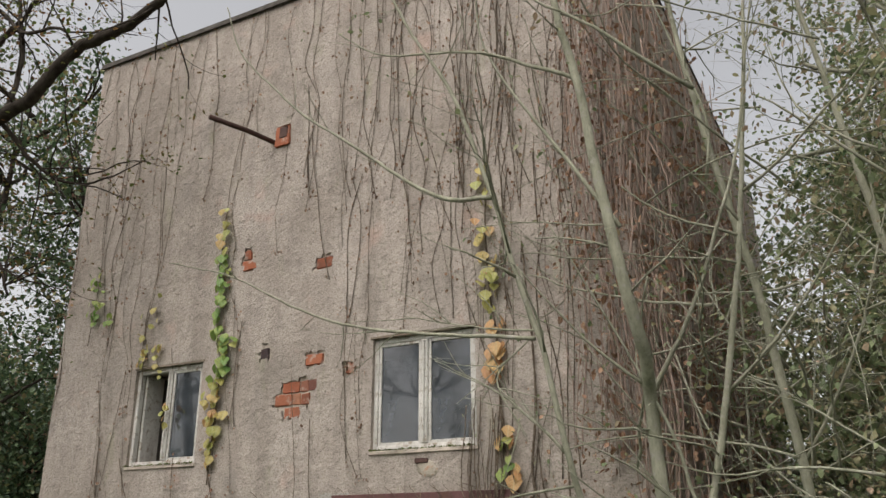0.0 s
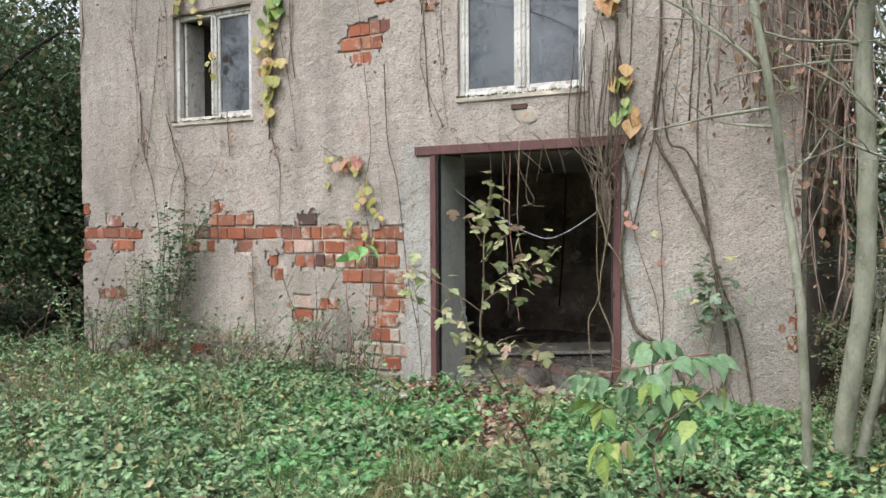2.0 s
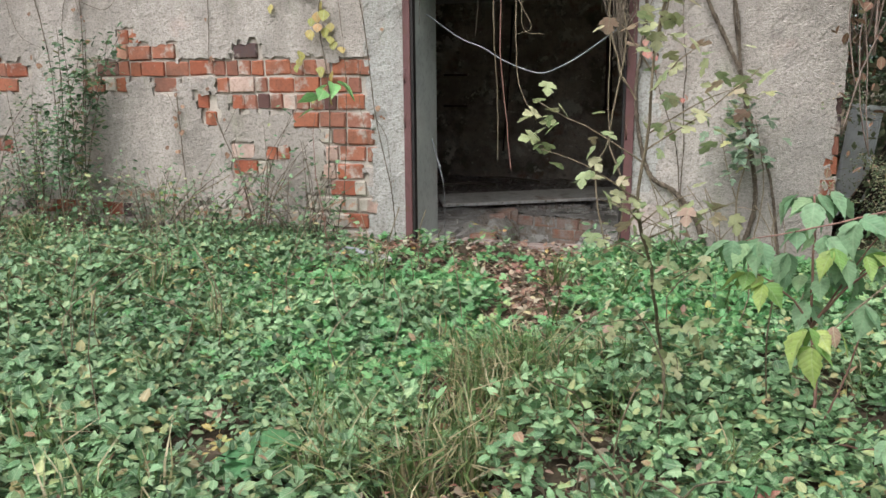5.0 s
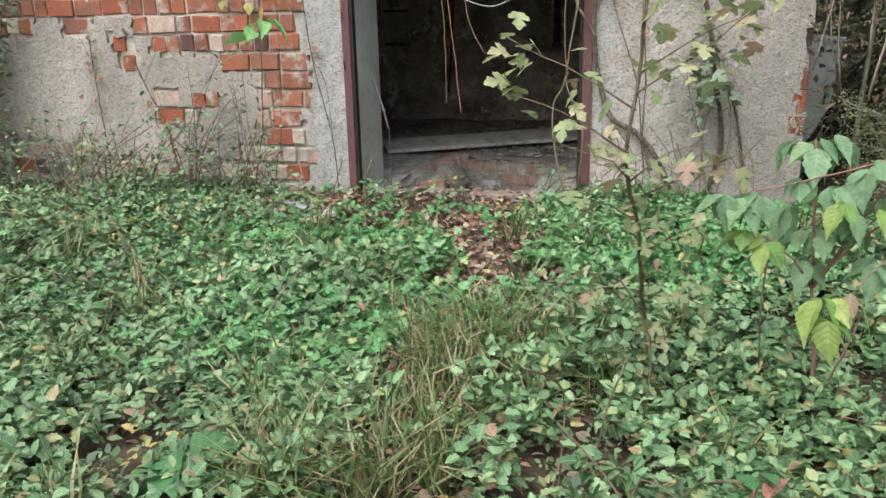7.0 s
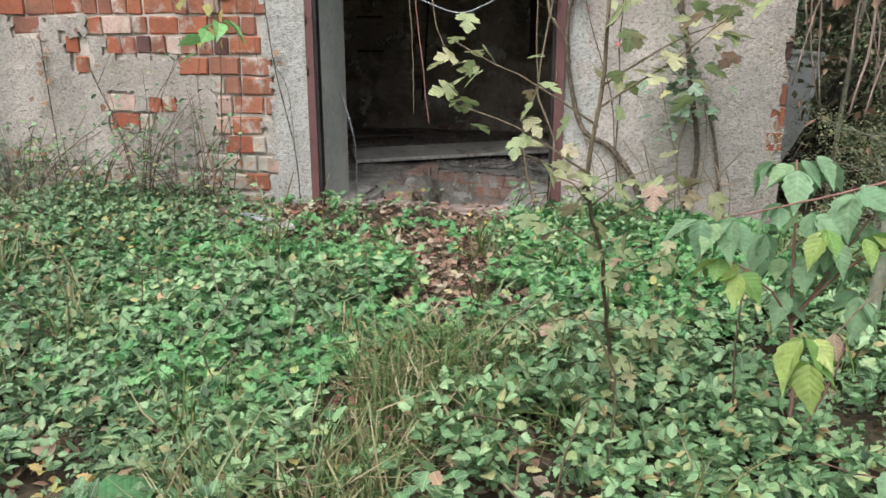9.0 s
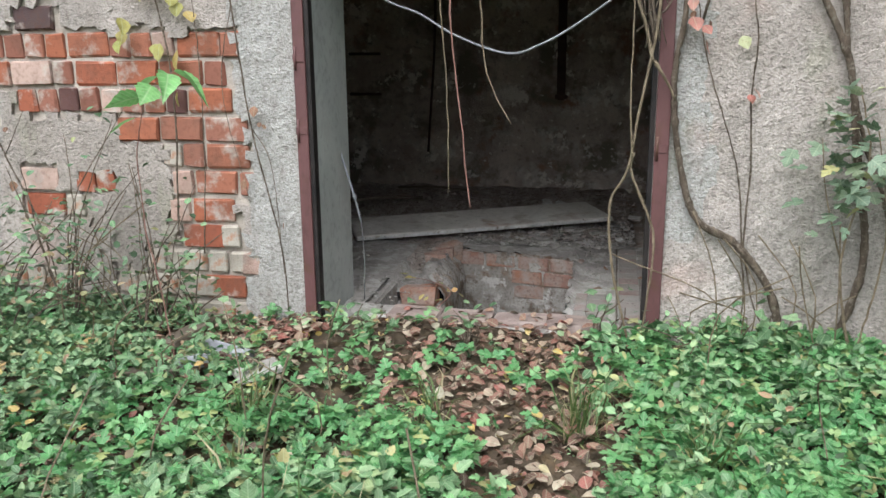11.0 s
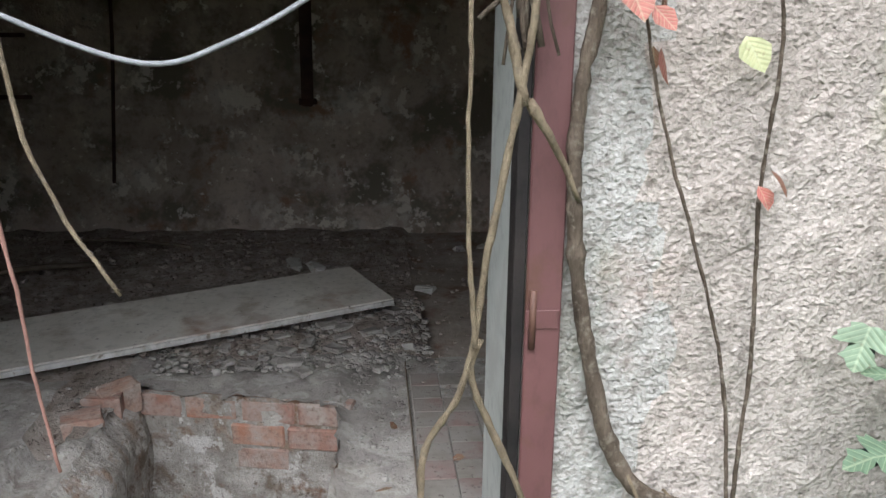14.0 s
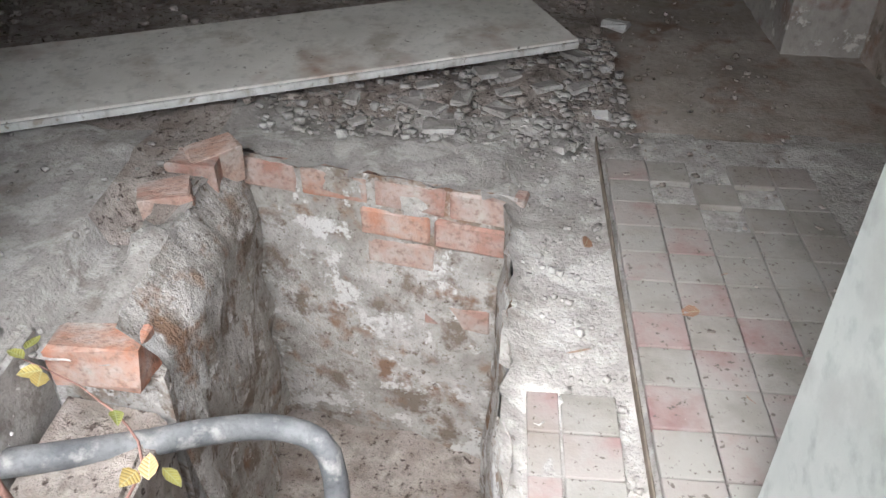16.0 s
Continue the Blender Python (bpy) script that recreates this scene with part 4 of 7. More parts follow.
def build_pit():
    p = thing("inspection_pit", "brick-lined inspection pit with crumbling lime-crusted walls", "pit", (0, 0, 0), kind="structure")
    # back wall, a little askew
    n, h = 26, 34
    V, F = [], []
    for i in range(n + 1):
        for j in range(h + 1):
            x = 0.40 + 1.04 * i / n
            z = -0.015 - 1.5 * j / h
            y = 1.98 - 0.20 * (x - 0.45) / 0.96 + 0.012 + 0.014 * noise.noise((x * 7, z * 7, 0)) + 0.006 * noise.noise((x * 22, z * 22, 3))
            V.append((x, y, z))
    for i in range(n):
        for j in range(h):
            a = i * (h + 1) + j
            F.append((a, a + 1, a + h + 2, a + h + 1))
    put("pit_back", mesh_of("pit_back", V, F, M["pitplaster"], True), p, "lime-crusted rear wall of the pit")
    q = random.Random(8)
    bricks = [box_mesh("brick", (0.243, 0.09, 0.105), M["pitbrick"], 0.008, 0.002, 20 + s) for s in range(3)]
    turn = math.degrees(math.atan2(-0.20, 0.96))
    for row, z, x0, x1 in ((0, -0.085, 0.47, 1.42), (1, -0.20, 0.93, 1.3), (2, -0.315, 0.95, 1.1), (4, -0.55, 1.15, 1.3)):
        x = x0
        while x < x1 - 0.1:
            y = 1.98 - 0.20 * (x + 0.12 - 0.45) / 0.96
            put("brick", bricks[q.randrange(3)], p, m=pose(x + 0.122, y + 0.046 + q.uniform(-.004, .012), z, 0, q.uniform(-1, 1), turn))
            x += 0.254
    # left wall: rough cast earth and lime
    for nm, mat, xf, lab in (("pit_side", "pitplaster", lambda y, z: 0.43 + 0.10 * min(1, -z * 8) + 0.05 * (1.9 - y) / 1.5 * min(1, -z * 8) - 0.05 * z, "rough scored side of the pit"), ("pit_side", "pitplaster", lambda y, z: 1.415 + 0.015 * z, "crusted side of the pit")):
        V, F = [], []
        for i in range(37):
            for j in range(h + 1):
                y = (0.36 if xf(1, 0) > 1 else 1.07) + (1.66 if xf(1, 0) > 1 else 0.95) * i / 36
                z = -0.012 - 1.5 * j / h
                x = xf(y, z) + 0.035 * noise.noise((y * 6, z * 3, 5)) + 0.022 * noise.noise((y * 19, z * 7, 6))
                V.append((x, y, z))
        for i in range(36):
            for j in range(h):
                a = i * (h + 1) + j
                F.append((a, a + h + 1, a + h + 2, a + 1) if xf(1, 0) > 1 else (a, a + 1, a + h + 2, a + h + 1))
        put(nm, mesh_of(nm, V, F, M[mat], True), p, lab)
    # shallow side recess at the front corner of the pit
    box("recess_wall", (0.08, 0.36, -0.62), (0.225, 1.10, -0.04), M["concrete"], p, 0.015, wob=0.014)
    box("recess_wall", (0.16, 1.075, -1.3), (0.545, 1.25, -0.20), M["pitplaster"], p, 0.03, wob=0.025)
    box("recess_wall", (0.232, 0.36, -0.62), (0.46, 0.43, -0.035), M["concrete"], p, 0.01, wob=0.012)
    box("recess_bottom", (0.228, 0.432, -1.25), (0.53, 1.09, -0.30), M["earth"], p, 0.03, wob=0.025)
    # front wall and bottom
    box("pit_front", (0.30, 0.22, -1.5), (1.46, 0.355, -0.055), M["concrete"], p, 0.004)
    V, F = [], []
    for i in range(21):
        for j in range(31):
            x, y = 0.3 + 1.3 * i / 20, 0.25 + 1.9 * j / 30
            V.append((x, y, -1.22 + 0.05 * noise.noise((x * 4, y * 4, 0)) + 0.025 * noise.noise((x * 13, y * 13, 0))))
    for i in range(20):
        for j in range(30):
            a = i * 31 + j
            F.append((a, a + 31, a + 32, a + 1))
    put("pit_bottom", mesh_of("pit_bottom", V, F, M["earth"], True), p, "dark earth at the bottom of the pit")
    # broken hollow bricks along the left lip
    stub = [box_mesh("brick", (0.16, 0.22, 0.13), M["pitbrick"], 0.008, 0.012, 40 + s) for s in range(3)]
    for k, (x, y, z, t) in enumerate(((0.38, 1.10, -0.145, 87), (0.40, 1.86, -0.04, -6), (0.37, 1.68, -0.05, 20), (0.44, 1.92, -0.03, 35))):
        put("brick", stub[k % 3], p, m=pose(x, y, z, 4 * k - 5, 3 - 3 * k, t) @ Matrix.Diagonal((0.65 if k == 0 else 1, 1.12 if k == 0 else 0.45, 1, 1)))
    return p


build_pit()

plain_wall("wall_room_back", (XL + 0.45, BACK, -0.2), (XR - 0.45, BACK + 0.2, 2.516), M["innerwall"], "dark mouldy plaster wall with pale flaking patches")
plain_wall("wall_room_pier", (2.58, 3.12, -0.2), (2.966, BACK - 0.003, 2.516), M["innerlight"], "flaking plaster pier with bare brick spots")
plain_wall("wall_room_lining", (2.92, 0.61, -0.2), (2.968, 3.116, 2.516), M["innerwall"], "dark mouldy plaster side wall")
tagged(box("wall_room_west", (-4.70, 0.61, -0.2), (-4.66, BACK - .003, 2.516), M["innerwall"], bevel=0), "dark mouldy far side wall", "wall", kind="structure")
tagged(box("ceiling", (-4.66, 0.61, 2.45), (2.92, BACK - .003, 2.515), M["soffit"], bevel=0), "sooty plaster ceiling", "ceiling", kind="structure")

# the pale board lying across the rubble
board = thing("board", "pale dusty door-like board lying on rubble", "board", (0.62, 2.65, 0.09))
bd_dir = math.degrees(math.atan2(2.87 - 1.93, 1.68 + 0.42))
bm_o = put("board_panel", box_mesh("board_panel", (2.20, 0.62, 0.035), M["slab"], 0.005, 0.002), board)
bm_o.matrix_basis = Matrix.Translation((-0.06, 0.045, 0.0))
be = put("board_edge", box_mesh("board_edge", (2.19, 0.014, 0.028), M["whitewood"], 0.003), board, "pale front edge strip")
be.matrix_basis = Matrix.Translation((-0.06, -0.273, -0.002))
board.matrix_basis = pose(0.62, 2.65, 0.075, 2, -1.2, bd_dir)


def rubble(name, n, xr, yr, size, mat, label, z0=0.02, seed=0):
    r = np.random.default_rng(seed)
    V, F, k = [], [], 0
    for i in range(n):
        s = (size[0] + (size[1] - size[0]) * r.random() ** 2.5) * np.array([1, r.uniform(.5, 1), r.uniform(.2, .7)])
        c = np.array([r.uniform(*xr), r.uniform(*yr), z0 + s[2] * 0.3])
        pts = np.array([(x, y, z) for x in (-1, 1) for y in (-1, 1) for z in (-1, 1)]) * s / 2 * r.uniform(.6, 1.1, (8, 3))
        a = r.uniform(0, 6.28)
        R = np.array([[math.cos(a), -math.sin(a), 0], [math.sin(a), math.cos(a), 0], [0, 0, 1]])
        V.append(pts @ R.T + c)
        F.append(np.array([(0, 1, 3), (0, 3, 2), (4, 6, 7), (4, 7, 5), (0, 4, 5), (0, 5, 1), (2, 3, 7), (2, 7, 6), (0, 2, 6), (0, 6, 4), (1, 5, 7), (1, 7, 3)]) + k)
        k += 8
    ob = put(name, mesh_tris(name, np.concatenate(V), np.concatenate(F), mat))
    return tagged(ob, label, "rubble", kind="stuff")


rubble("rubble", 1500, (0.5, 1.85), (2.1, 3.1), (0.008, 0.045), M["concrete"], "pale crumbled mortar and plaster chips on the floor", 0.0, 1)
rubble("rubble", 2200, (-1.5, 1.85), (2.3, 4.7), (0.006, 0.05), M["earth"], "dark earth crumbs and stones on the floor", 0.01, 2)
rubble("rubble", 420, (1.43, 1.70), (0.5, 2.3), (0.005, 0.025), M["concrete"], "mortar crumbs along the pit edge", -0.045, 3)
rubble("rubble", 500, (1.76, 2.45), (0.5, 4.6), (0.006, 0.025), M["earth"], "fine dirt crumbs on the tiles", -0.002, 4)
rubble("rubble", 260, (-0.6, 0.40), (0.4, 2.0), (0.005, 0.03), M["concrete"], "mortar crumbs on the concrete slab", 0.0, 5)
for x, y, z, s in ((1.05, 3.75, 0.03, .16), (1.2, 3.65, 0.03, .15), (1.88, 3.3, -0.01, .13), (2.18, 4.2, -0.01, .08), (2.35, 4.25, -0.01, .07), (1.74, 2.33, 0.0, .07)):
    chip = put("plaster_chip", box_mesh("plaster_chip", (s, s * 0.6, 0.035), M["whitewood"], 0.012, 0.012, int(s * 1000)), m=pose(x, y, z + 0.014, 8, -4, x * 90))
    tagged(chip, "fallen pale chunk of plaster on the dirty floor", "plaster chunk", group="plaster chunks on the floor")
for k, (x0, y0, x1, y1, r0) in enumerate(((-0.9, 3.4, -0.2, 3.75, .018), (-0.6, 4.3, 0.3, 4.15, .012))):
    tb = Tubes()
    tb.add(curve_pts([(x0, y0, 0.06), ((x0 + x1) / 2, (y0 + y1) / 2 + .05, 0.075), (x1, y1, 0.055)], 0.1, 0.004, k), r0, 6)
    tagged(put("stick", tb.mesh("stick", M["wood"])), "broken grey stick lying on the earth floor", "stick")

# hose drooping into the pit
tb = Tubes()
tb.add(curve_pts([(0.10, 0.74, -0.22), (0.21, 0.82, -0.25), (0.35, 0.89, -0.28), (0.50, 0.985, -0.33), (0.62, 1.07, -0.37), (0.77, 1.15, -0.42), (0.91, 1.15, -0.46), (0.96, 1.11, -0.56), (0.97, 1.05, -0.8), (0.96, 1.0, -1.2)], 0.04), 0.037, 14)
tagged(put("hose", tb.mesh("hose", M["hose"])), "grey rubber hose bending down into the pit", "hose")
# slack cable across the doorway, and a rod against the reveal
tb = Tubes()
tb.add(curve_pts([(0.04, 0.36, 2.02), (0.373, 0.36, 1.797), (0.587, 0.36, 1.708), (0.778, 0.36, 1.595), (1.07, 0.36, 1.494), (1.262, 0.36, 1.544), (1.453, 0.36, 1.65), (1.667, 0.36, 1.80), (1.87, 0.36, 1.95)], 0.03), 0.0062, 8)
tagged(put("cable", tb.mesh("cable", M["cable"])), "grey cable sagging across the open doorway", "cable")
rod = thing("rod", "thin pale metal rod hanging beside the reveal", "rod", (0.05, 0.45, 0.0))
tb = Tubes()
tb.add(curve_pts([(-0.01, 0.02, 1.0), (0.03, 0.01, 0.86), (0.085, 0.02, 0.66), (0.12, 0.03, 0.50)], 0.05), 0.0065, 8)
put("shaft", tb.mesh("shaft", M["cable"]), rod)
tb = Tubes()
tb.add([(0.082, 0.02, 0.672), (0.086, 0.02, 0.657), (0.09, 0.02, 0.642)], 0.013, 8)
put("collar", tb.mesh("collar", M["cable"]), rod)
tb = Tubes()
tb.add(curve_pts([(0.12, 0.03, 0.50), (0.13, 0.04, 0.3), (0.12, 0.05, 0.0)], 0.05), 0.003, 6)
put("wire", tb.mesh("wire", M["hose"]), rod, "thin dark wire below")
# pipe standing out of the wall and its broken hole
pp = thing("wall_pipe", "rusty pipe sticking out of a broken hole in the wall", "pipe", (-1.32, 0, 7.1))
tb = Tubes()
tb.add([(0.0, 0.25, -0.02), (-0.2, -0.4, 0.02), (-0.42, -0.9, 0.05)], 0.035, 10)
put("pipe", tb.mesh("pipe", M["rustdark"]), pp)
put("hole_brick", box_mesh("hole_brick", (0.24, 0.05, 0.30), M["brick"], 0.01, 0.02), pp, "broken bricks round the hole", Matrix.Translation((0.07, -0.006, 0.05)))
# solid dark block set before the bricks to read as the shaded hole
put("hole_dark", box_mesh("hole_dark", (0.13, 0.03, 0.17), M["rustdark"], 0.01, 0.01), pp, "dark block standing in for shade in the hole", Matrix.Translation((0.09, -0.022, 0.10)))
# plug under the right window
wp = thing("wall_bracket", "white plastered patch with a broken rusty bracket", "wall bracket", (0.97, 0, 2.7))
bmw = bmesh.new()
bmesh.ops.create_uvsphere(bmw, u_segments=14, v_segments=8, radius=0.5)
for v in bmw.verts:
    k = 1 + 0.35 * noise.noise(v.co * 2.5)
    v.co = Vector((v.co.x * 0.26 * k, v.co.y * 0.05, v.co.z * 0.17 * k))
mew = bpy.data.meshes.new("patch")
bmw.to_mesh(mew)
bmw.free()
mew.materials.append(M["limewash"])
put("patch", mew, wp, "white filler", Matrix.Translation((0.05, 0.0, -0.03)))
# no hollow is cut here: a dark block gives the shade of one
put("recess", box_mesh("recess", (0.16, 0.03, 0.05), M["rustdark"], 0.006, 0.006), wp, "dark block standing in for shade in the broken recess", Matrix.Translation((-0.02, -0.014, 0.05)))
# pale utility cabinet beyond the corner
ub = thing("utility_cabinet", "pale grey utility cabinet leaning beyond the house corner", "cabinet", (3.93, 2.7, 0))
put("body", box_mesh("body", (0.30, 0.22, 1.1), M["boxpaint"], 0.012), ub, "", Matrix.Translation((0, 0, 0.55)))
put("lid", box_mesh("lid", (0.34, 0.26, 0.05), M["boxpaint"], 0.012), ub, "", Matrix.Translation((0, 0, 1.128)))
cd = put("door", box_mesh("door", (0.25, 0.014, 0.9), M["boxpaint"], 0.005), ub, "", Matrix.Translation((0, -0.119, 0.56)))
put("handle", box_mesh("handle", (0.02, 0.02, 0.10), M["rustdark"], 0.004), cd, "dark latch handle", Matrix.Translation((0.09, -0.017, 0.0)))
ub.matrix_basis = pose(3.86, 2.7, 0, 0, 6, -10)

# dark poles leaning in a heap against the corner
pr = np.random.default_rng(91)
for k in range(16):
    x0, y0 = 3.58 + pr.uniform(0, .32), 1.3 + pr.uniform(0, .6)
    L = pr.uniform(1.3, 2.3)
    dx = pr.uniform(.45, .85)
    tb = Tubes()
    S = curve_pts([(0, 0, 0), (dx * .5 * L * .6, pr.normal(0, .06), L * .36 + .04), (dx * L * .6, pr.normal(0, .1), L * .66)], .08, .004, k)
    tb.add(S, np.linspace(pr.uniform(.014, .03), .008, len(S)), 7, .06)
    tagged(put("pole", tb.mesh("pole", M["darkbark"]), m=Matrix.Translation((x0, y0, -.03))), "dark dead pole leaning in a heap by the corner", "pole", group="heap of leaning poles")

# dark conduit and iron brackets on the back wall, flat slabs of broken screed
tb = Tubes()
tb.add([(-0.26, BACK - 0.02, 2.4), (-0.30, BACK - 0.025, 1.4), (-0.38, BACK - 0.02, 0.38)], 0.014, 8)
tagged(put("conduit", tb.mesh("conduit", M["rustdark"])), "thin dark conduit running down the mouldy wall", "conduit")
for z in (1.02, 1.46):
    bk = put("wall_bracket", box_mesh("wall_bracket", (0.36, 0.05, 0.03), M["rustdark"], 0.006, 0.002), m=Matrix.Translation((-1.09, BACK - 0.026, z)))
    tagged(bk, "dark iron bracket bar fixed to the mouldy wall", "bracket", group="iron bars on the back wall")
post = thing("iron_post", "dark rusted iron post standing against the mouldy wall", "post", (1.09, BACK - 0.04, 0))
put("shaft", box_mesh("shaft", (0.085, 0.05, 1.47), M["rustdark"], 0.012, 0.004, 3), post, "", Matrix.Translation((0, 0, 1.70)))
put("bracket", box_mesh("bracket", (0.14, 0.06, 0.05), M["rustdark"], 0.012, 0.006, 4), post, "", Matrix.Translation((0, -0.002, 1.0)))
q = random.Random(33)
for k in range(26):
    x, y = q.uniform(0.75, 1.75), q.uniform(2.05, 3.0)
    s = q.uniform(0.05, 0.13)
    ch = put("screed_slab", box_mesh("screed_slab", (s, s * q.uniform(.5, .9), 0.018), M["concrete"], 0.004, 0.006, k), m=pose(x, y, 0.012 + q.uniform(0, .012), q.uniform(-6, 6), q.uniform(-6, 6), q.uniform(0, 180)))
    tagged(ch, "flat broken piece of grey floor screed", "rubble piece", group="broken screed by the pit")

# ---------- ground cover ----------
HEX_V = np.array([(0, 0, 0), (-.27, .28, .06), (-.27, .66, .05), (0, 1, -.06), (.27, .66, .05), (.27, .28, .06)])
HEX_F = np.array([(0, 3, 2), (0, 2, 1), (0, 4, 3), (0, 5, 4)])

TOOTH_V = np.array([(0, .4, 0), (0, 0, 0), (-.16, .14, .03), (-.15, .20, .03), (-.30, .32, .05), (-.24, .42, .04), (-.34, .55, .05), (-.20, .66, .03), (-.20, .78, .02), (0, 1.08, -.09), (.20, .78, .02), (.20, .66, .03), (.34, .55, .05), (.24, .42, .04), (.30, .32, .05), (.15, .20, .03), (.16, .14, .03)])
TOOTH_F = np.array([(0, i + 1, i) for i in range(1, 16)] + [(0, 1, 16)])


def patchy(x, y, s, seed):
    return np.array([noise.noise((a * s, b * s, seed)) for a, b in zip(x, y)])


def path_dist(x, y):
    """How bare the trodden strip to the doorway is (0 to 1)."""
    mid = 1.12 + 0.52 * np.clip(-y / 2.5, 0, 1) + 0.08 * np.sin(y * 2.3)
    w = np.where(y > -1.2, 0.9, np.where(y > -2.2, 0.66, 0.46))
    wave = np.where(y > -1.5, 0.86, 0.98) + 0.38 * np.sin(x * 7 + 2 * np.sin(y * 5)) * np.sin(y * 6 + x * 3)
    heap = 0.85 * np.clip(1.6 - np.hypot((x + 0.32) / 0.42, (y + 0.36) / 0.34), 0, 1)
    return np.maximum(heap, wave * np.clip(1.4 * (1 - np.abs(x - mid) / w), 0, 1) * np.clip((y + 5.6) / 1.2, 0, 1))


def clear_of_house(x, y):
    return ~((x > XL - 0.1) & (x < XR + 0.1) & (y > -0.03))


def build_cover(name, n, xr, yr, leaf, per, height, mat, label, seed, shape=(HEX_V, HEX_F), thin=0.0, bare=1.0, skip=None):
    r = np.random.default_rng(seed)
    x, y = r.uniform(*xr, n), r.uniform(*yr, n)
    keep = (patchy(x, y, 1.1, seed) + 0.4 * patchy(x, y, 3.5, seed + 3) > thin - 0.35) & clear_of_house(x, y)
    keep &= r.random(n) > path_dist(x, y) * bare
    # little grows on the trodden doorstep
    keep &= ~((x > -0.2) & (x < 1.6) & (y > -1.1) & (r.random(n) < 0.62))
    if skip is not None:
        keep &= ~((x > skip[0]) & (x < skip[1]) & (y > skip[2]) & (y < skip[3]))
    rim = np.minimum(np.minimum(x - xr[0], xr[1] - x), y - yr[0])
    keep &= r.random(n) < np.clip(rim / 1.8, 0.0, 1)
    x, y = x[keep], y[keep]
    z = ground_z(x, y)
    h = height[0] + (height[1] - height[0]) * np.clip(0.5 + 0.9 * patchy(x, y, 0.8, seed + 9), 0, 1) * r.uniform(0.5, 1.2, len(x))
    P, S, Y = [], [], []
    for k in range(per):
        a = r.uniform(0, 2 * np.pi, len(x)) * 0.25 + 2 * np.pi * k / per + x * 40
        d = r.uniform(0.003, 0.02, len(x))
        hh = h * (1 - 0.45 * (k // 3) / max(1, per // 3))
        P.append(np.stack([x - np.sin(a) * d, y + np.cos(a) * d, z + hh], -1))
        S.append(leaf[0] + (leaf[1] - leaf[0]) * r.random(len(x)) * r.uniform(.7, 1, len(x)))
        Y.append(a)
    ob = put(name, leaf_mesh(name, np.concatenate(P), np.concatenate(S), 10, mat, yaw=np.concatenate(Y), seed=seed, shape=shape, tilt_sd=30))
    return tagged(ob, label, "ground cover", kind="stuff")


build_cover("ground_cover", 15500, (-2.6, 4.6), (-6.6, -0.02), (0.036, 0.070), 6, (0.02, 0.24), M["cover"], "dense low ground cover with crinkled toothed green leaves", 21, shape=CREN, thin=0.02, skip=(-0.7, 3.4, -1.7, 0.1))
build_cover("ground_cover", 24000, (-9.0, 8.0), (-9.0, -0.02), (0.032, 0.062), 6, (0.02, 0.22), M["cover"], "dense low green ground cover with small oval leaves", 20, thin=0.0)
build_cover("ground_cover", 13000, (-5.5, 5.8), (-7.0, -0.4), (0.016, 0.034), 6, (0.02, 0.10), M["cover"], "fine small-leaved green ground cover", 22, thin=-0.1)
build_cover("ground_cover", 2400, (-2.2, 4.2), (-3.4, -0.05), (0.04, 0.075), 6, (0.04, 0.16), M["herb"], "fresh green herbs beside the threshold", 24, shape=MAPLE, thin=0.0, bare=0.9)
build_cover("ground_cover", 2600, (0.1, 2.2), (-3.6, -1.2), (0.03, 0.055), 6, (0.08, 0.20), M["herb"], "bright green lobed herbs beside the path", 34, shape=MAPLE, thin=-0.05, bare=0.9)
build_cover("ground_cover", 2600, (1.6, 3.6), (-2.2, -0.05), (0.035, 0.065), 6, (0.08, 0.18), M["herb"], "bright green lobed herbs at the foot of the wall", 35, shape=MAPLE, thin=-0.1, bare=0.8)
build_cover("ground_cover", 450, (-5.5, 4.8), (-6.8, -0.5), (0.03, 0.055), 5, (0.05, 0.15), M["yellowleaf"], "yellowing and reddish herb leaves among the green", 27, shape=CREN, thin=0.25)
build_cover("ground_cover", 2200, (-5.5, 4.8), (-6.8, -0.5), (0.028, 0.055), 5, (0.08, 0.2), M["darkleaf"], "dull dark and reddish bramble leaves among the green", 28, shape=(TOOTH_V, TOOTH_F), thin=0.1)
build_cover("ground_cover", 16000, (-15, 12), (-13, 14), (0.06, 0.12), 5, (0.05, 0.35), M["darkleaf"], "shaded undergrowth among the trees", 25, thin=-0.1, skip=(-5.4, 4.7, -7.6, 0.1))


def build_litter(name, n, xr, yr, size, label, seed, z=0.015, weight=None):
    r = np.random.default_rng(seed)
    x, y = r.uniform(*xr, n), r.uniform(*yr, n)
    ok = clear_of_house(x, y - 0.12)
    if weight is not None:
        ok &= r.random(n) < weight(x, y)
    x, y = x[ok], y[ok]
    P = np.stack([x, y, ground_z(x, np.minimum(y, 0)) + r.uniform(0.004, z, len(x))], -1)
    ob = put(name, leaf_mesh(name, P, r.uniform(*size, len(x)), 3, M["litter"], seed=seed, shape=CURLED, tilt_sd=20))
    return tagged(ob, label, "fallen leaves", kind="stuff")


build_litter("fallen_leaves", 10500, (-1.0, 2.6), (-5.2, 0.12), (0.03, 0.075), "brown, orange and cream fallen leaves on the trodden path", 31, 0.06, lambda x, y: 0.14 + 0.9 * path_dist(x, y))
build_litter("fallen_leaves", 5200, (-6, 5), (-6.6, -0.1), (0.03, 0.065), "scattered brown and yellow autumn leaves", 32, 0.06)
build_litter("fallen_leaves", 1300, (-1.0, 0.1), (-0.85, -0.03), (0.04, 0.08), "reddish fallen leaves heaped by the jamb", 33, 0.06)


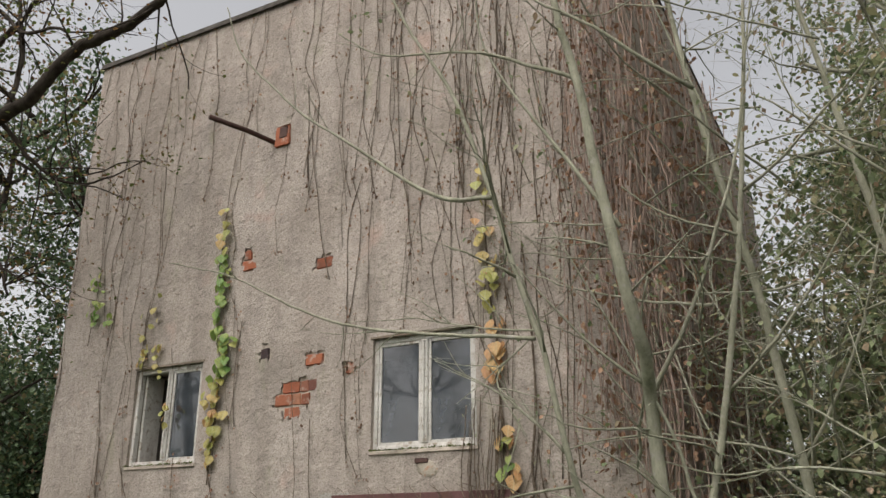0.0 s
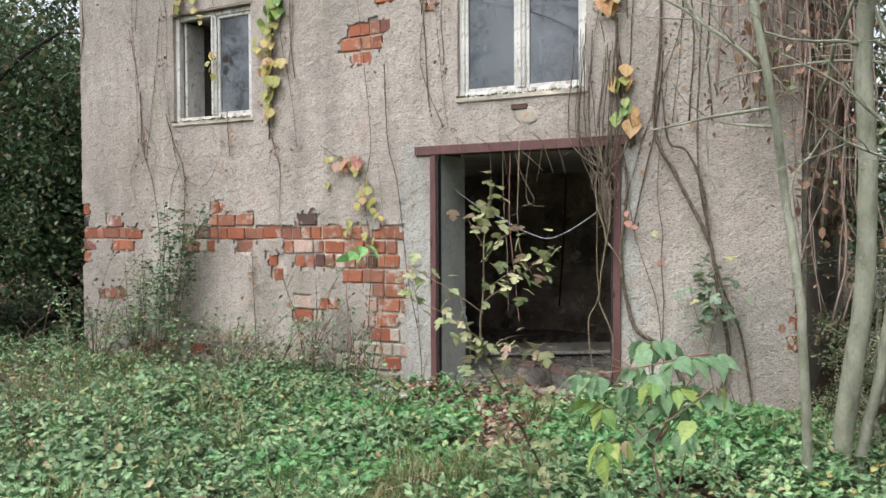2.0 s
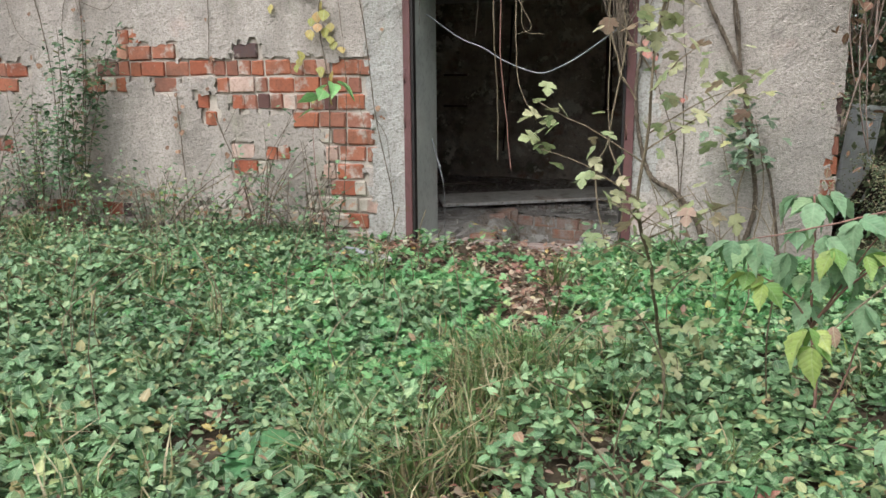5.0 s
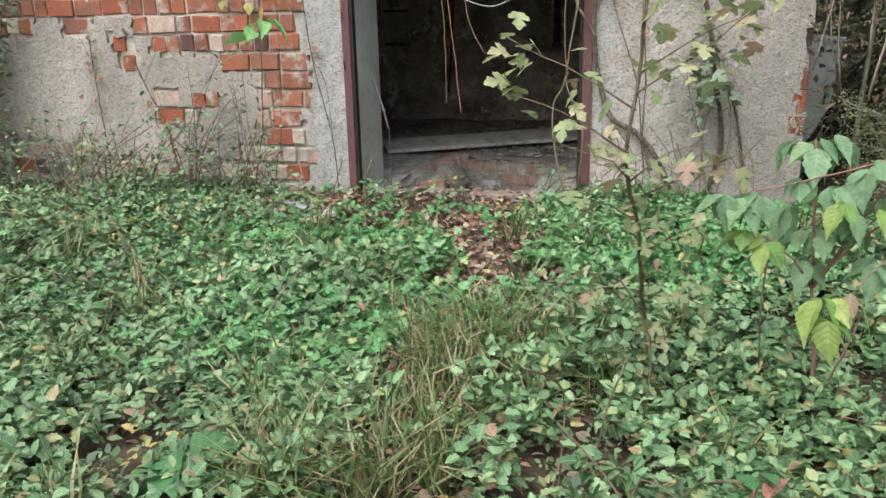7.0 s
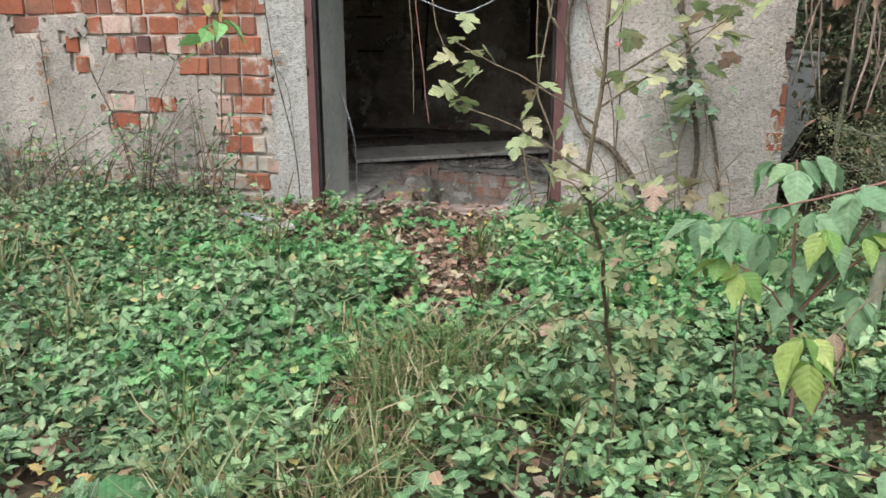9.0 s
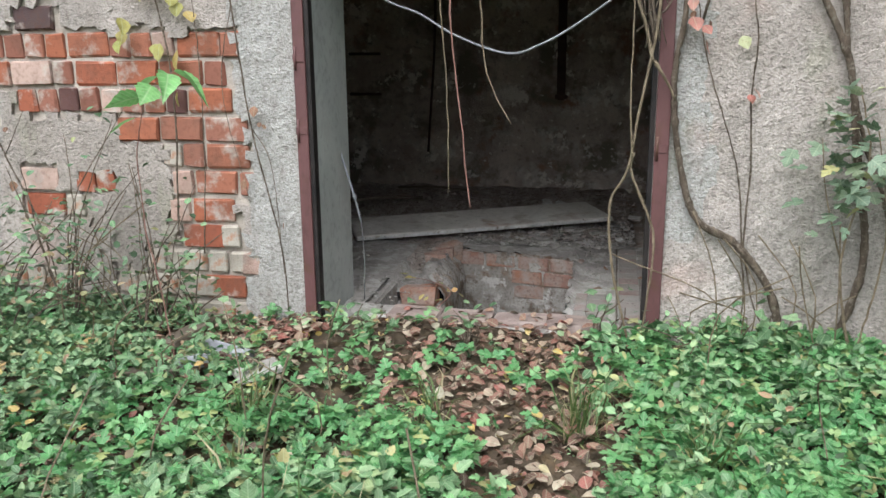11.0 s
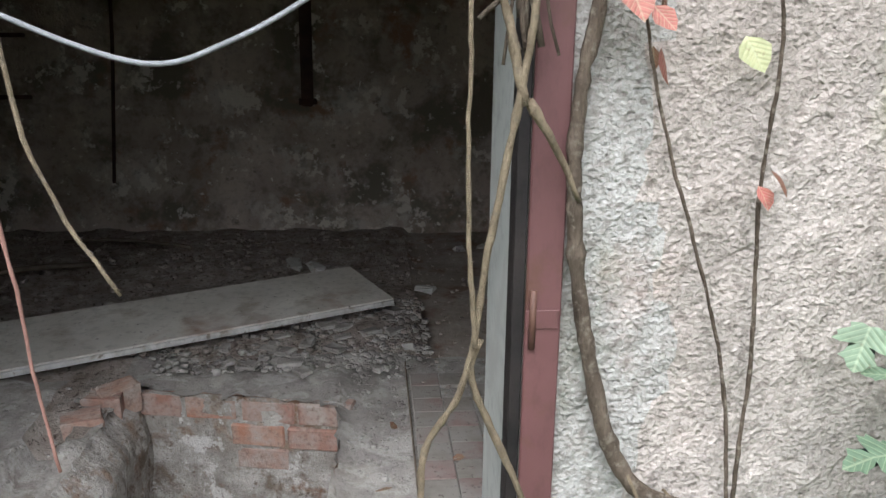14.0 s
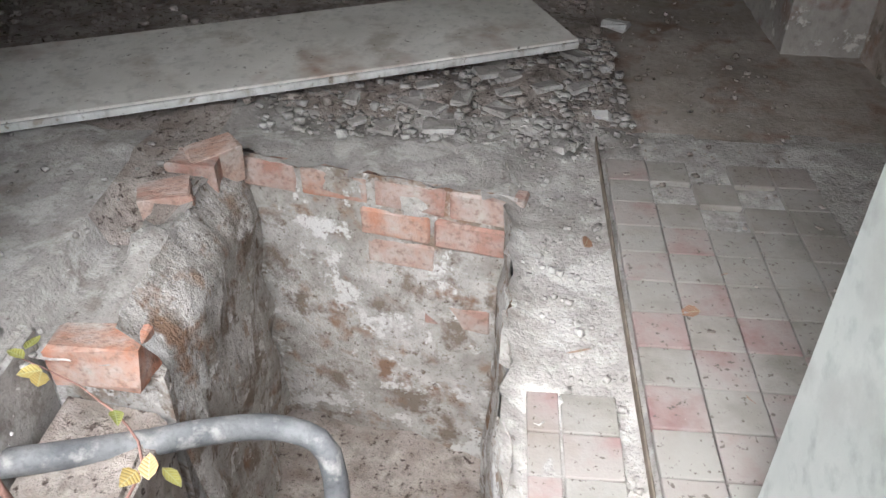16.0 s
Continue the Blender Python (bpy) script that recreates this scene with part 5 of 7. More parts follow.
def build_grass():
    r = np.random.default_rng(41)
    P, S, Y = [], [], []
    tufts = [(1.75 + r.normal(0, .25), -3.2 + r.normal(0, .3)) for k in range(26)] + [(1.9 + r.normal(0, .22), -2.95 + r.normal(0, .22)) for k in range(14)] + [(1.3 + r.normal(0, .18), -3.95 + r.normal(0, .16)) for k in range(9)] + [(1.75 + r.normal(0, .12), -3.95 + r.normal(0, .12)) for k in range(8)] + [(r.uniform(-5, 4), r.uniform(-6, -0.4)) for k in range(90)]
    for cx, cy in tufts:
        n = r.integers(25, 60)
        P.append(np.stack([cx + r.normal(0, .035, n), cy + r.normal(0, .035, n), np.full(n, float(ground_z(np.array(cx), np.array(cy))))], -1))
        S.append(r.uniform(.16, .40, n))
    V, F = leaves(np.concatenate(P), np.concatenate(S), 40, (BLADE_V * np.array([1.0, 1, 1]), BLADE_F), seed=42, tilt_sd=20)
    ob = put("grass", mesh_tris("grass", V, F, M["grass"]))
    tagged(ob, "tufts of green and straw-coloured long grass", "grass", kind="stuff")
    tb = Tubes()
    for k in range(230):
        x, y = r.uniform(-4.8, 3.2), -0.15 - 4.4 * r.random() ** 2.2
        if path_dist(np.array(x), np.array(y)) > 0.2:
            continue
        h = r.uniform(0.25, 0.75)
        tb.add(curve_pts([(x, y, 0), (x + r.normal(0, .06), y + r.normal(0, .06), h * 0.6), (x + r.normal(0, .16), y + r.normal(0, .16), h)], 0.1), np.linspace(0.0035, 0.0015, len(curve_pts([(x, y, 0), (x, y, h * 0.6), (x, y, h)], 0.1)))[0], 4)
    tagged(put("dry_stalks", tb.mesh("dry_stalks", M["palevine"])), "thin dry stalks standing among the weeds", "dry stalks", kind="stuff")


build_grass()

# ---------- plants ----------


def plant(name, label, category, base, stems, mat_stem, leaf_specs, seed=0, group=""):
    """stems: lines from the base with a radius; leaf_specs: (mesh name, places, size, tilt, material, shape, label)."""
    t = thing(name, label, category, base, group)
    o = np.array(base)
    for k, (pts, rad) in enumerate(stems):
        tb = Tubes()
        S = curve_pts(np.array(pts) - o, 0.05, 0.003, seed + k)
        tb.add(S, np.linspace(rad, rad * 0.4, len(S)), 6, 0.06)
        put("stem", tb.mesh("stem", mat_stem), t)
    for nm, P, size, tilt, mat, shape, lab in leaf_specs:
        put(nm, leaf_mesh(nm, np.asarray(P) - o, size, tilt, mat, shape=shape, seed=seed, tilt_sd=22), t, lab)
    return t


def along(pts, n, sd, seed):
    r = np.random.default_rng(seed)
    S = curve_pts(pts, 0.03)
    return S[r.integers(len(S) // 4, len(S), n)] + r.normal(0, sd, (n, 3))


def compound(origin, yaw, n, size, r):
    """A compound leaf: one leaflet at the tip and pairs along the stalk. Gives places, turns and sizes."""
    o, d = np.array(origin), np.array((-math.sin(yaw), math.cos(yaw), 0))
    P, Y, S = [o + d * 0.05], [yaw], [size * 1.1]
    for k in range(n - 1):
        side = 1 if k % 2 else -1
        P.append(o + d * (0.035 - 0.045 * (k // 2)) + r.normal(0, .006, 3))
        Y.append(yaw + side * radians(r.uniform(50, 80)))
        S.append(size * r.uniform(.8, 1.0))
    return P, Y, S


def build_bush():
    base = (3.03, -3.18, -0.03)
    r = np.random.default_rng(5)
    t = thing("box_elder_bush", "young bush with broad pale green and yellowing compound leaves", "bush", base)
    o = np.array(base)
    fork = (2.98, -3.26, 0.50)
    lines = [([base, (3.02, -3.22, .25), fork, (2.97, -3.22, .80), (2.96, -3.16, 1.02)], .008), ([(3.26, -3.25, .99), (3.15, -3.3, .97), (2.96, -3.32, .92), (2.82, -3.37, .89), (2.70, -3.41, .865)], .0045),
             ([(3.30, -3.42, .86), (3.20, -3.52, .77), (3.06, -3.68, .68), (2.95, -3.80, .61)], .005), ([fork, (2.90, -3.32, .62), (2.80, -3.40, .71), (2.75, -3.42, .74)], .005),
             ([fork, (3.10, -3.2, .66), (3.21, -3.2, .78)], .005), ([base, (3.12, -3.3, .3), (3.17, -3.32, .62)], .005), ([fork, (3.12, -3.34, .72), (3.30, -3.42, .86)], .006), ([fork, (3.14, -3.28, .8), (3.26, -3.25, .99)], .005), ([base, (3.2, -3.6, .15), (3.28, -3.8, .28)], .004)]
    for k, (pts, rad) in enumerate(lines):
        tb = Tubes()
        S = curve_pts(np.array(pts) - o, .04, .002, 9 + k)
        tb.add(S, np.linspace(rad, rad * .5, len(S)), 6, .06)
        put("stem", tb.mesh("stem", M["redstem" if k != 2 else "palevine"]), t)
    green = [((2.70, -3.41, .86), 1.6, 5), ((2.77, -3.38, .87), 2.8, 3), ((2.94, -3.16, 1.01), 1.2, 5), ((2.98, -3.17, 1.02), -1.2, 5), ((2.96, -3.2, 1.0), 3.0, 3), ((2.93, -3.3, .90), 2.2, 5), ((2.97, -3.3, .88), -2.4, 3), ((3.14, -3.3, .97), -1.8, 5), ((3.24, -3.26, .98), -1.2, 5), ((3.12, -3.3, .95), 2.6, 3),
             ((3.01, -3.2, .70), 3.0, 5), ((2.92, -3.2, .69), 1.8, 5), ((3.08, -3.2, .72), -2.2, 5), ((3.20, -3.2, .78), -1.6, 5), ((2.98, -3.22, .60), 2.6, 5), ((3.16, -3.3, .63), 3.0, 5), ((3.05, -3.3, .80), -2.8, 5), ((2.90, -3.25, .80), 2.4, 3), ((3.12, -3.25, .82), -1.0, 3), ((3.26, -3.8, .28), 2.4, 5), ((3.20, -3.7, .24), -2.6, 3)]
    yellow = [((2.76, -3.41, .74), 1.9, 5), ((2.79, -3.41, .71), 2.9, 3), ((3.05, -3.4, .85), 2.3, 3), ((3.10, -3.4, .84), -1.7, 3), ((2.94, -3.80, .65), 2.3, 5), ((2.93, -3.81, .60), 3.0, 3), ((3.28, -3.46, .86), -1.3, 1), ((3.23, -3.5, .72), 3.0, 1), ((2.98, -3.77, .66), -2.6, 1)]
    for nm, spec, mat, size, lab in (("leaflet_spray", green, "bushleaf", .104, ""), ("yellow_leaflet_spray", yellow, "limeleaf", .10, "yellow-green leaflets")):
        for org, yaw, n in spec:
            P, Y, S = compound(np.array(org) - o, yaw, n, size * r.uniform(.88, 1.12), r)
            put(nm, leaf_mesh(nm, np.array(P), np.array(S), -38, M[mat], shape=LEAFLET, yaw=np.array(Y), seed=int(r.integers(1e6)), tilt_sd=14), t, lab)
    for k, p in enumerate(((2.82, -3.42, .72), (2.99, -3.78, .66), (3.31, -3.45, .87))):
        put("withered_leaflet", leaf_mesh("withered_leaflet", np.array([p]) - o, .075, -40, M["litter"], shape=CURLED, seed=2 + k), t, "withered pinkish leaflet")


build_bush()


def build_maple():
    base = (2.42, -3.13, -0.04)
    stem = [base, (2.41, -3.3, .35), (2.37, -3.7, .80), (2.34, -3.87, 1.05), (2.36, -3.9, 1.3), (2.37, -3.9, 1.55), (2.40, -3.9, 1.80)]
    br = [[(2.35, -3.88, 1.20), (2.15, -3.9, 1.33), (1.98, -3.88, 1.41)], [(2.34, -3.87, 1.08), (2.15, -3.9, 1.20), (1.99, -3.9, 1.25)], [(2.36, -3.9, 1.25), (2.52, -3.9, 1.36), (2.70, -3.88, 1.52)], [(2.36, -3.9, 1.3), (2.5, -3.9, 1.40), (2.62, -3.85, 1.45)],
          [(2.37, -3.9, 1.45), (2.45, -3.9, 1.55), (2.53, -3.9, 1.60)], [(2.37, -3.9, 1.5), (2.31, -3.9, 1.6), (2.26, -3.9, 1.66)], [(2.34, -3.86, 1.0), (2.3, -3.9, 1.06), (2.24, -3.92, 1.08)], [(2.34, -3.85, .98), (2.44, -3.9, 1.08), (2.52, -3.9, 1.11)], [(2.35, -3.8, .93), (2.5, -3.85, 1.02), (2.65, -3.85, 1.08)],
          [(2.38, -3.9, 1.6), (2.41, -3.92, 1.72), (2.42, -3.9, 1.80)], [(2.36, -3.75, .85), (2.28, -3.75, .90), (2.2, -3.7, .86)], [(2.38, -3.6, .7), (2.5, -3.6, .78), (2.58, -3.6, .80)], [(2.40, -3.4, .5), (2.28, -3.45, .52), (2.16, -3.42, .48)], [(2.40, -3.4, .48), (2.5, -3.5, .52), (2.6, -3.52, .50)], [(2.41, -3.28, .3), (2.46, -3.36, .36), (2.48, -3.42, .32)]]
    P = np.concatenate([along(b, 15 if k < 4 else 11, .036, 50 + k) for k, b in enumerate(br)] + [along(stem, 8, .04, 70)])
    r = np.random.default_rng(6)
    plant("maple_sapling", "thin field maple sapling with pale lobed fading leaves", "sapling", base, [(stem, .009)] + [(b, .0035) for b in br], M["palevine"],
          [("foliage", P, r.uniform(.04, .068, len(P)), -22, M["mapleleaf"], MAPLE, "")], 12)


build_maple()


def build_dock():
    """Broad glossy leaves spreading from one root."""
    for bx, by, n, s, sd in ((1.0, -4.22, 9, .17, 71), (1.3, -2.35, 6, .10, 72), (-0.25, -3.1, 6, .11, 73), (2.75, -3.9, 6, .11, 74), (2.2, -4.4, 6, .10, 75)):
        rr = np.random.default_rng(sd)
        P = np.array([(rr.normal(0, .05), rr.normal(0, .05), rr.uniform(.06, .15)) for k in range(n)])
        t = thing("dock_plant", "broad-leaved dock with glossy dark green leaves", "plant", (bx, by, float(ground_z(np.array(bx), np.array(by)))), "broad-leaved plants in the ground cover")
        for k in range(n):
            put("leaf", leaf_mesh("leaf", P[k:k + 1], s * rr.uniform(.75, 1.15), 12, M["dock"], shape=LEAFLET, yaw=np.array([6.28 * k / n + rr.normal(0, .3)]), seed=sd + k, tilt_sd=16), t)
            tb = Tubes()
            tb.add(curve_pts([(0, 0, 0), (P[k, 0] * .7, P[k, 1] * .7, P[k, 2] * .7), tuple(P[k])], .03), .003, 5)
            put("stalk", tb.mesh("stalk", M["redstem"]), t)


build_dock()
for k, (x, y, m) in enumerate(((1.19, -2.95, "orangeleaf"), (2.07, -2.44, "litter"), (-0.69, -2.87, "litter"), (0.63, -3.93, "litter"), (1.15, -4.14, "litter"), (2.80, -3.90, "redleaf"), (1.45, -3.81, "yellowleaf"), (1.62, -3.82, "yellowleaf"), (1.73, -3.47, "orangeleaf"), (1.50, -2.6, "orangeleaf"), (1.35, -4.3, "litter"))):
    tagged(put("fallen_leaf", leaf_mesh("fallen_leaf", [(x, y, float(ground_z(np.array(x), np.array(y))) + .10)], .10 if m != "yellowleaf" else .075, 18, M[m], shape=CURLED, seed=400 + k, tilt_sd=10)), "large curled autumn leaf caught on the ground cover", "leaf", group="large fallen leaves")


def build_weed(base, top, n, leaf, mat, label, seed, shape=(HEX_V, HEX_F), spread=0.22):
    r = np.random.default_rng(seed)
    stems, P = [], []
    for k in range(5):
        tp = (top[0] + r.normal(0, spread), top[1] + r.normal(0, .08), top[2] * r.uniform(.55, 1.05))
        md = (base[0] + (tp[0] - base[0]) * .4 + r.normal(0, .04), (base[1] + tp[1]) / 2, tp[2] * .55)
        stems.append(([base, md, tp], .006))
        P.append(along([base, md, tp], max(6, int(n * .55) // 5), .07, seed + k))
    P = np.concatenate(P)
    plant("wall_weed", label, "weed", base, stems, M["vine"], [("foliage", P, r.uniform(*leaf, len(P)), 0, mat, shape, "")], seed, "weeds along the wall")


build_weed((-3.3, -0.35, 0), (-3.0, -0.3, 1.95), 900, (.045, .08), M["darkleaf"], "tall straggling shrub with dark green leaves against the bricks", 101)
build_weed((-3.7, -0.4, 0), (-3.6, -0.3, 1.2), 520, (.04, .07), M["cover"], "leafy green shrub at the foot of the wall", 102, spread=.35)
build_weed((-4.2, -0.5, 0), (-4.1, -0.35, .8), 420, (.03, .06), M["cover"], "low weeds with thin dry stems by the wall", 103, spread=.3)
build_weed((-2.3, -0.4, 0), (-2.2, -0.35, .75), 420, (.03, .06), M["cover"], "yellowish weeds at the foot of the wall", 104, spread=.35)
build_weed((-1.2, -0.45, 0), (-1.2, -0.35, 1.1), 90, (.04, .07), M["cover"], "thin-stemmed weed before the bare bricks", 105, spread=.25)
build_weed((-0.75, -0.5, 0), (-0.8, -0.4, .8), 90, (.04, .07), M["cover"], "sparse weed beside the doorway", 106, spread=.25)
build_weed((-3.55, -0.3, 0), (-3.2, -0.2, 1.9), 800, (.04, .075), M["ivyleaf"], "straggling shrub with dull dark leaves against the bricks", 131, spread=.2)
build_weed((-3.9, -0.3, 0), (-3.9, -0.2, 1.35), 480, (.035, .065), M["darkleaf"], "dull dark-leaved shrub at the foot of the wall", 132, spread=.3)
build_weed((-1.35, -0.3, 0), (-1.3, -0.2, 1.25), 110, (.04, .07), M["ivyleaf"], "thin-stemmed bush before the bare bricks", 133, spread=.22)
build_weed((-0.75, -0.3, 0), (-0.75, -0.2, 1.0), 80, (.035, .065), M["darkleaf"], "dull dark-leaved weed before the bare bricks", 134, spread=.2)
build_weed((-4.6, -0.3, 0), (-4.5, -0.2, 1.3), 300, (.035, .065), M["darkleaf"], "dull dark-leaved shrub near the house corner", 135, spread=.25)
r_ivy = np.random.default_rng(107)
plant("wall_weed", "grey-green lobed creeper clump beside the wall", "weed", (2.82, -0.2, 0), [([(2.82, -.2, 0), (2.72, -.2, .55), (2.80, -.2, 1.0), (2.74, -.18, 1.35)], .008), ([(2.82, -.2, 0), (2.9, -.2, .6), (2.82, -.22, 1.15)], .006), ([(2.72, -.2, .55), (2.62, -.22, .9), (2.58, -.25, 1.12)], .005)], M["palevine"],
      [("foliage", np.array([2.73, -.21, 1.04]) + r_ivy.normal(0, 1, (90, 3)) * np.array([.12, .06, .19]), r_ivy.uniform(.055, .095, 90), -10, M["greyivy"], MAPLE, "")], 107, "weeds along the wall")
build_weed((-1.7, -0.55, 0), (-1.75, -0.5, .6), 170, (.04, .07), M["cover"], "leafy weed at the foot of the wall", 108, spread=.3)
build_weed((1.62, -0.12, 0), (1.66, -0.1, .26), 60, (.05, .085), M["cover"], "fresh nettle clump on the threshold", 109, (OVAL_V, OVAL_F), .10)
build_weed((-2.9, -0.5, 0), (-2.9, -0.4, .7), 420, (.04, .07), M["cover"], "leafy weed at the foot of the wall", 111, spread=.4)
build_weed((-4.7, -0.6, 0), (-4.7, -0.5, .9), 420, (.04, .07), M["cover"], "leafy weed at the foot of the wall", 112, spread=.35)
build_weed((-1.4, -0.7, 0), (-1.4, -0.6, .55), 130, (.04, .07), M["cover"], "leafy weed at the foot of the wall", 113, spread=.35)
build_weed((-2.2, -0.2, 0), (-2.1, -0.15, .6), 60, (.05, .08), M["limeleaf"], "yellow-leaved weed at the foot of the wall", 114, spread=.3)
build_weed((-0.95, -0.30, 0), (-0.95, -0.25, .62), 110, (.04, .07), M["greyivy"], "dark leafy weed at the foot of the bricks", 121, spread=.25)
build_weed((-0.55, -0.28, 0), (-0.55, -0.22, .5), 80, (.04, .07), M["cover"], "leafy weed at the foot of the bricks", 122, (LOBE_V, LOBE_F), .18)
build_weed((-1.75, -0.30, 0), (-1.7, -0.25, .7), 150, (.04, .07), M["greyivy"], "dark leafy weed at the foot of the bricks", 123, spread=.3)
build_weed((-2.6, -0.25, 0), (-2.6, -0.2, .6), 300, (.04, .07), M["greyivy"], "dark leafy weed at the foot of the bricks", 124, spread=.3)
build_weed((-3.9, -0.25, 0), (-3.8, -0.2, .8), 320, (.04, .07), M["greyivy"], "dark leafy weed at the foot of the bricks", 125, spread=.35)
build_weed((2.35, -0.35, 0), (2.4, -0.3, .3), 160, (.05, .09), M["cover"], "fresh green herbs at the foot of the wall", 115, (LOBE_V, LOBE_F), .25)
build_weed((0.45, -0.25, 0), (0.5, -0.22, .2), 60, (.05, .08), M["cover"], "fresh green herbs before the threshold", 116, (OVAL_V, OVAL_F), .18)
build_weed((0.95, -0.30, 0), (0.95, -0.25, .2), 40, (.05, .08), M["cover"], "fresh green herbs before the threshold", 117, (OVAL_V, OVAL_F), .10)
seed_t = plant("green_seedling", "bright green seedling leaning on a thin stalk", "seedling", (-0.35, -0.85, 0), [([(-0.35, -.85, 0), (-0.46, -.86, .8), (-0.38, -.9, 1.30), (-0.22, -.9, 1.44)], .005)], M["redstem"], [], 3)
for k, (x, z, yaw, sz) in enumerate(((-0.22, 1.44, -1.45, .17), (-0.25, 1.43, -2.6, .15), (-0.33, 1.38, -2.9, .14), (-0.38, 1.33, 1.7, .15), (-0.30, 1.42, 1.2, .12), (-0.42, 1.24, 2.0, .13))):
    put("leaf", leaf_mesh("leaf", [(x + 0.35, -0.05, z)], sz, -12, M["seedling"], shape=LEAFLET, yaw=np.array([yaw]), seed=60 + k, tilt_sd=8), seed_t, "bright green leaf")


# ---------- creepers on the front ----------


def creeper(name, label, pts, rad, mat, wob=0.004, seed=0, leaf=None, sides=7, extra=()):
    base = pts[-1] if pts[-1][2] < pts[0][2] else pts[0]
    t = thing(name, label, "creeper", base, "creepers on the house front")
    o = np.array(base)
    tb = Tubes()
    S = curve_pts(np.array(pts) - o, 0.022, wob * 0.25, seed)
    tb.add(S, np.linspace(rad[0], rad[1], len(S)), sides, 0.10)
    main_stem = put("stem", tb.mesh("stem", mat), t)
    for k, (p2, r2) in enumerate(extra):
        tb = Tubes()
        S2 = curve_pts(np.array(p2) - o, 0.022, wob * 0.25, seed + 7 + k)
        tb.add(S2, np.linspace(r2, r2 * .5, len(S2)), sides, 0.10)
        put("side_stem", tb.mesh("side_stem", mat), main_stem)
    for nm, P, size, m2, shape, lab in (leaf or ()):
        P = np.asarray(P, dtype=float) - o
        put(nm, leaf_mesh(nm, P, size, -68, m2, shape=shape, seed=seed, yaw=np.pi + np.random.default_rng(seed).normal(0, .6, len(P)), tilt_sd=14), t, lab)
    return t


def strip(x, z0, z1, n, seed, y=-0.045, sd=0.06):
    r = np.random.default_rng(seed)
    return np.stack([x + r.normal(0, sd, n), y + r.normal(0, .012, n), r.uniform(z0, z1, n)], -1)


OV = (OVAL_V * np.array([1.3, 1, 1]), OVAL_F)
creeper("creeper", "brown creeper with lime and yellow leaves beside the open window", [(-2.05, -.03, 2.6), (-2.0, -.03, 3.6), (-1.97, -.03, 4.5), (-2.12, -.03, 5.4), (-2.1, -.03, 6.6), (-1.95, -.03, 7.6)], (.010, .004), M["vine"], seed=1,
        leaf=[("lime_leaves", np.concatenate([strip(-1.96, 3.95, 4.5, 34, 1), strip(-2.08, 4.5, 5.6, 44, 2, sd=.05)]), np.random.default_rng(1).uniform(.09, .16, 78), M["limeleaf"], OV, "lime green leaves"),
              ("yellow_leaves", np.concatenate([strip(-2.03, 2.9, 3.95, 42, 3), strip(-2.1, 5.5, 6.3, 14, 4, sd=.04)]), np.random.default_rng(2).uniform(.09, .16, 56), M["yellowleaf"], OV, "yellow leaves")])
creeper("creeper", "creeper with orange and yellow leaves beside the closed window", [(2.02, -.03, 2.3), (1.92, -.03, 3.0), (1.88, -.03, 3.9), (1.8, -.03, 4.6), (1.78, -.03, 5.6), (1.95, -.03, 7.2), (2.0, -.03, 9.0)], (.014, .006), M["vine"], seed=2,
        leaf=[("orange_leaves", np.concatenate([strip(1.87, 3.5, 4.35, 16, 5, sd=.05), strip(1.95, 2.95, 3.1, 3, 6, sd=.03), strip(2.05, 2.5, 2.72, 4, 7, sd=.05)]), np.random.default_rng(3).uniform(.13, .2, 23), M["orangeleaf"], OV, "orange leaves"),
              ("yellow_leaves", np.concatenate([strip(1.8, 4.3, 5.2, 20, 8, sd=.06), strip(1.75, 5.2, 6.1, 12, 9, sd=.05)]), np.random.default_rng(4).uniform(.1, .17, 32), M["yellowleaf"], OV, "yellow leaves"),
              ("green_leaves", strip(1.95, 2.55, 2.95, 9, 10, sd=.05), np.random.default_rng(5).uniform(.09, .14, 9), M["limeleaf"], OV, "green leaves")])
creeper("creeper", "thin creeper with sparse yellow leaves above the open window", [(-3.35, -.03, 3.9), (-3.42, -.03, 4.6), (-3.3, -.03, 5.6), (-3.5, -.03, 7.3)], (.006, .003), M["vine"], seed=3,
        leaf=[("yellow_leaves", np.concatenate([strip(-3.42, 4.2, 4.7, 12, 11), strip(-3.12, 4.0, 4.5, 10, 12), strip(-3.3, 4.7, 5.3, 7, 13), strip(-2.86, 3.3, 3.8, 6, 14, sd=.02)]), np.random.default_rng(6).uniform(.07, .12, 35), M["yellowleaf"], OV, "yellow leaves")], extra=[([(-2.9, -.02, 4.4), (-2.84, .02, 3.9), (-2.87, .02, 3.3)], .004)])
creeper("creeper", "thin creeper with green and yellow leaves near the corner", [(-4.55, -.03, 4.6), (-4.5, -.03, 5.6), (-4.6, -.03, 7.5)], (.006, .003), M["vine"], seed=4,
        leaf=[("lime_leaves", np.concatenate([strip(-4.5, 4.9, 5.7, 26, 15, sd=.08), strip(-4.2, 4.9, 5.1, 4, 16)]), np.random.default_rng(7).uniform(.08, .13, 30), M["limeleaf"], OV, "yellow-green leaves")])
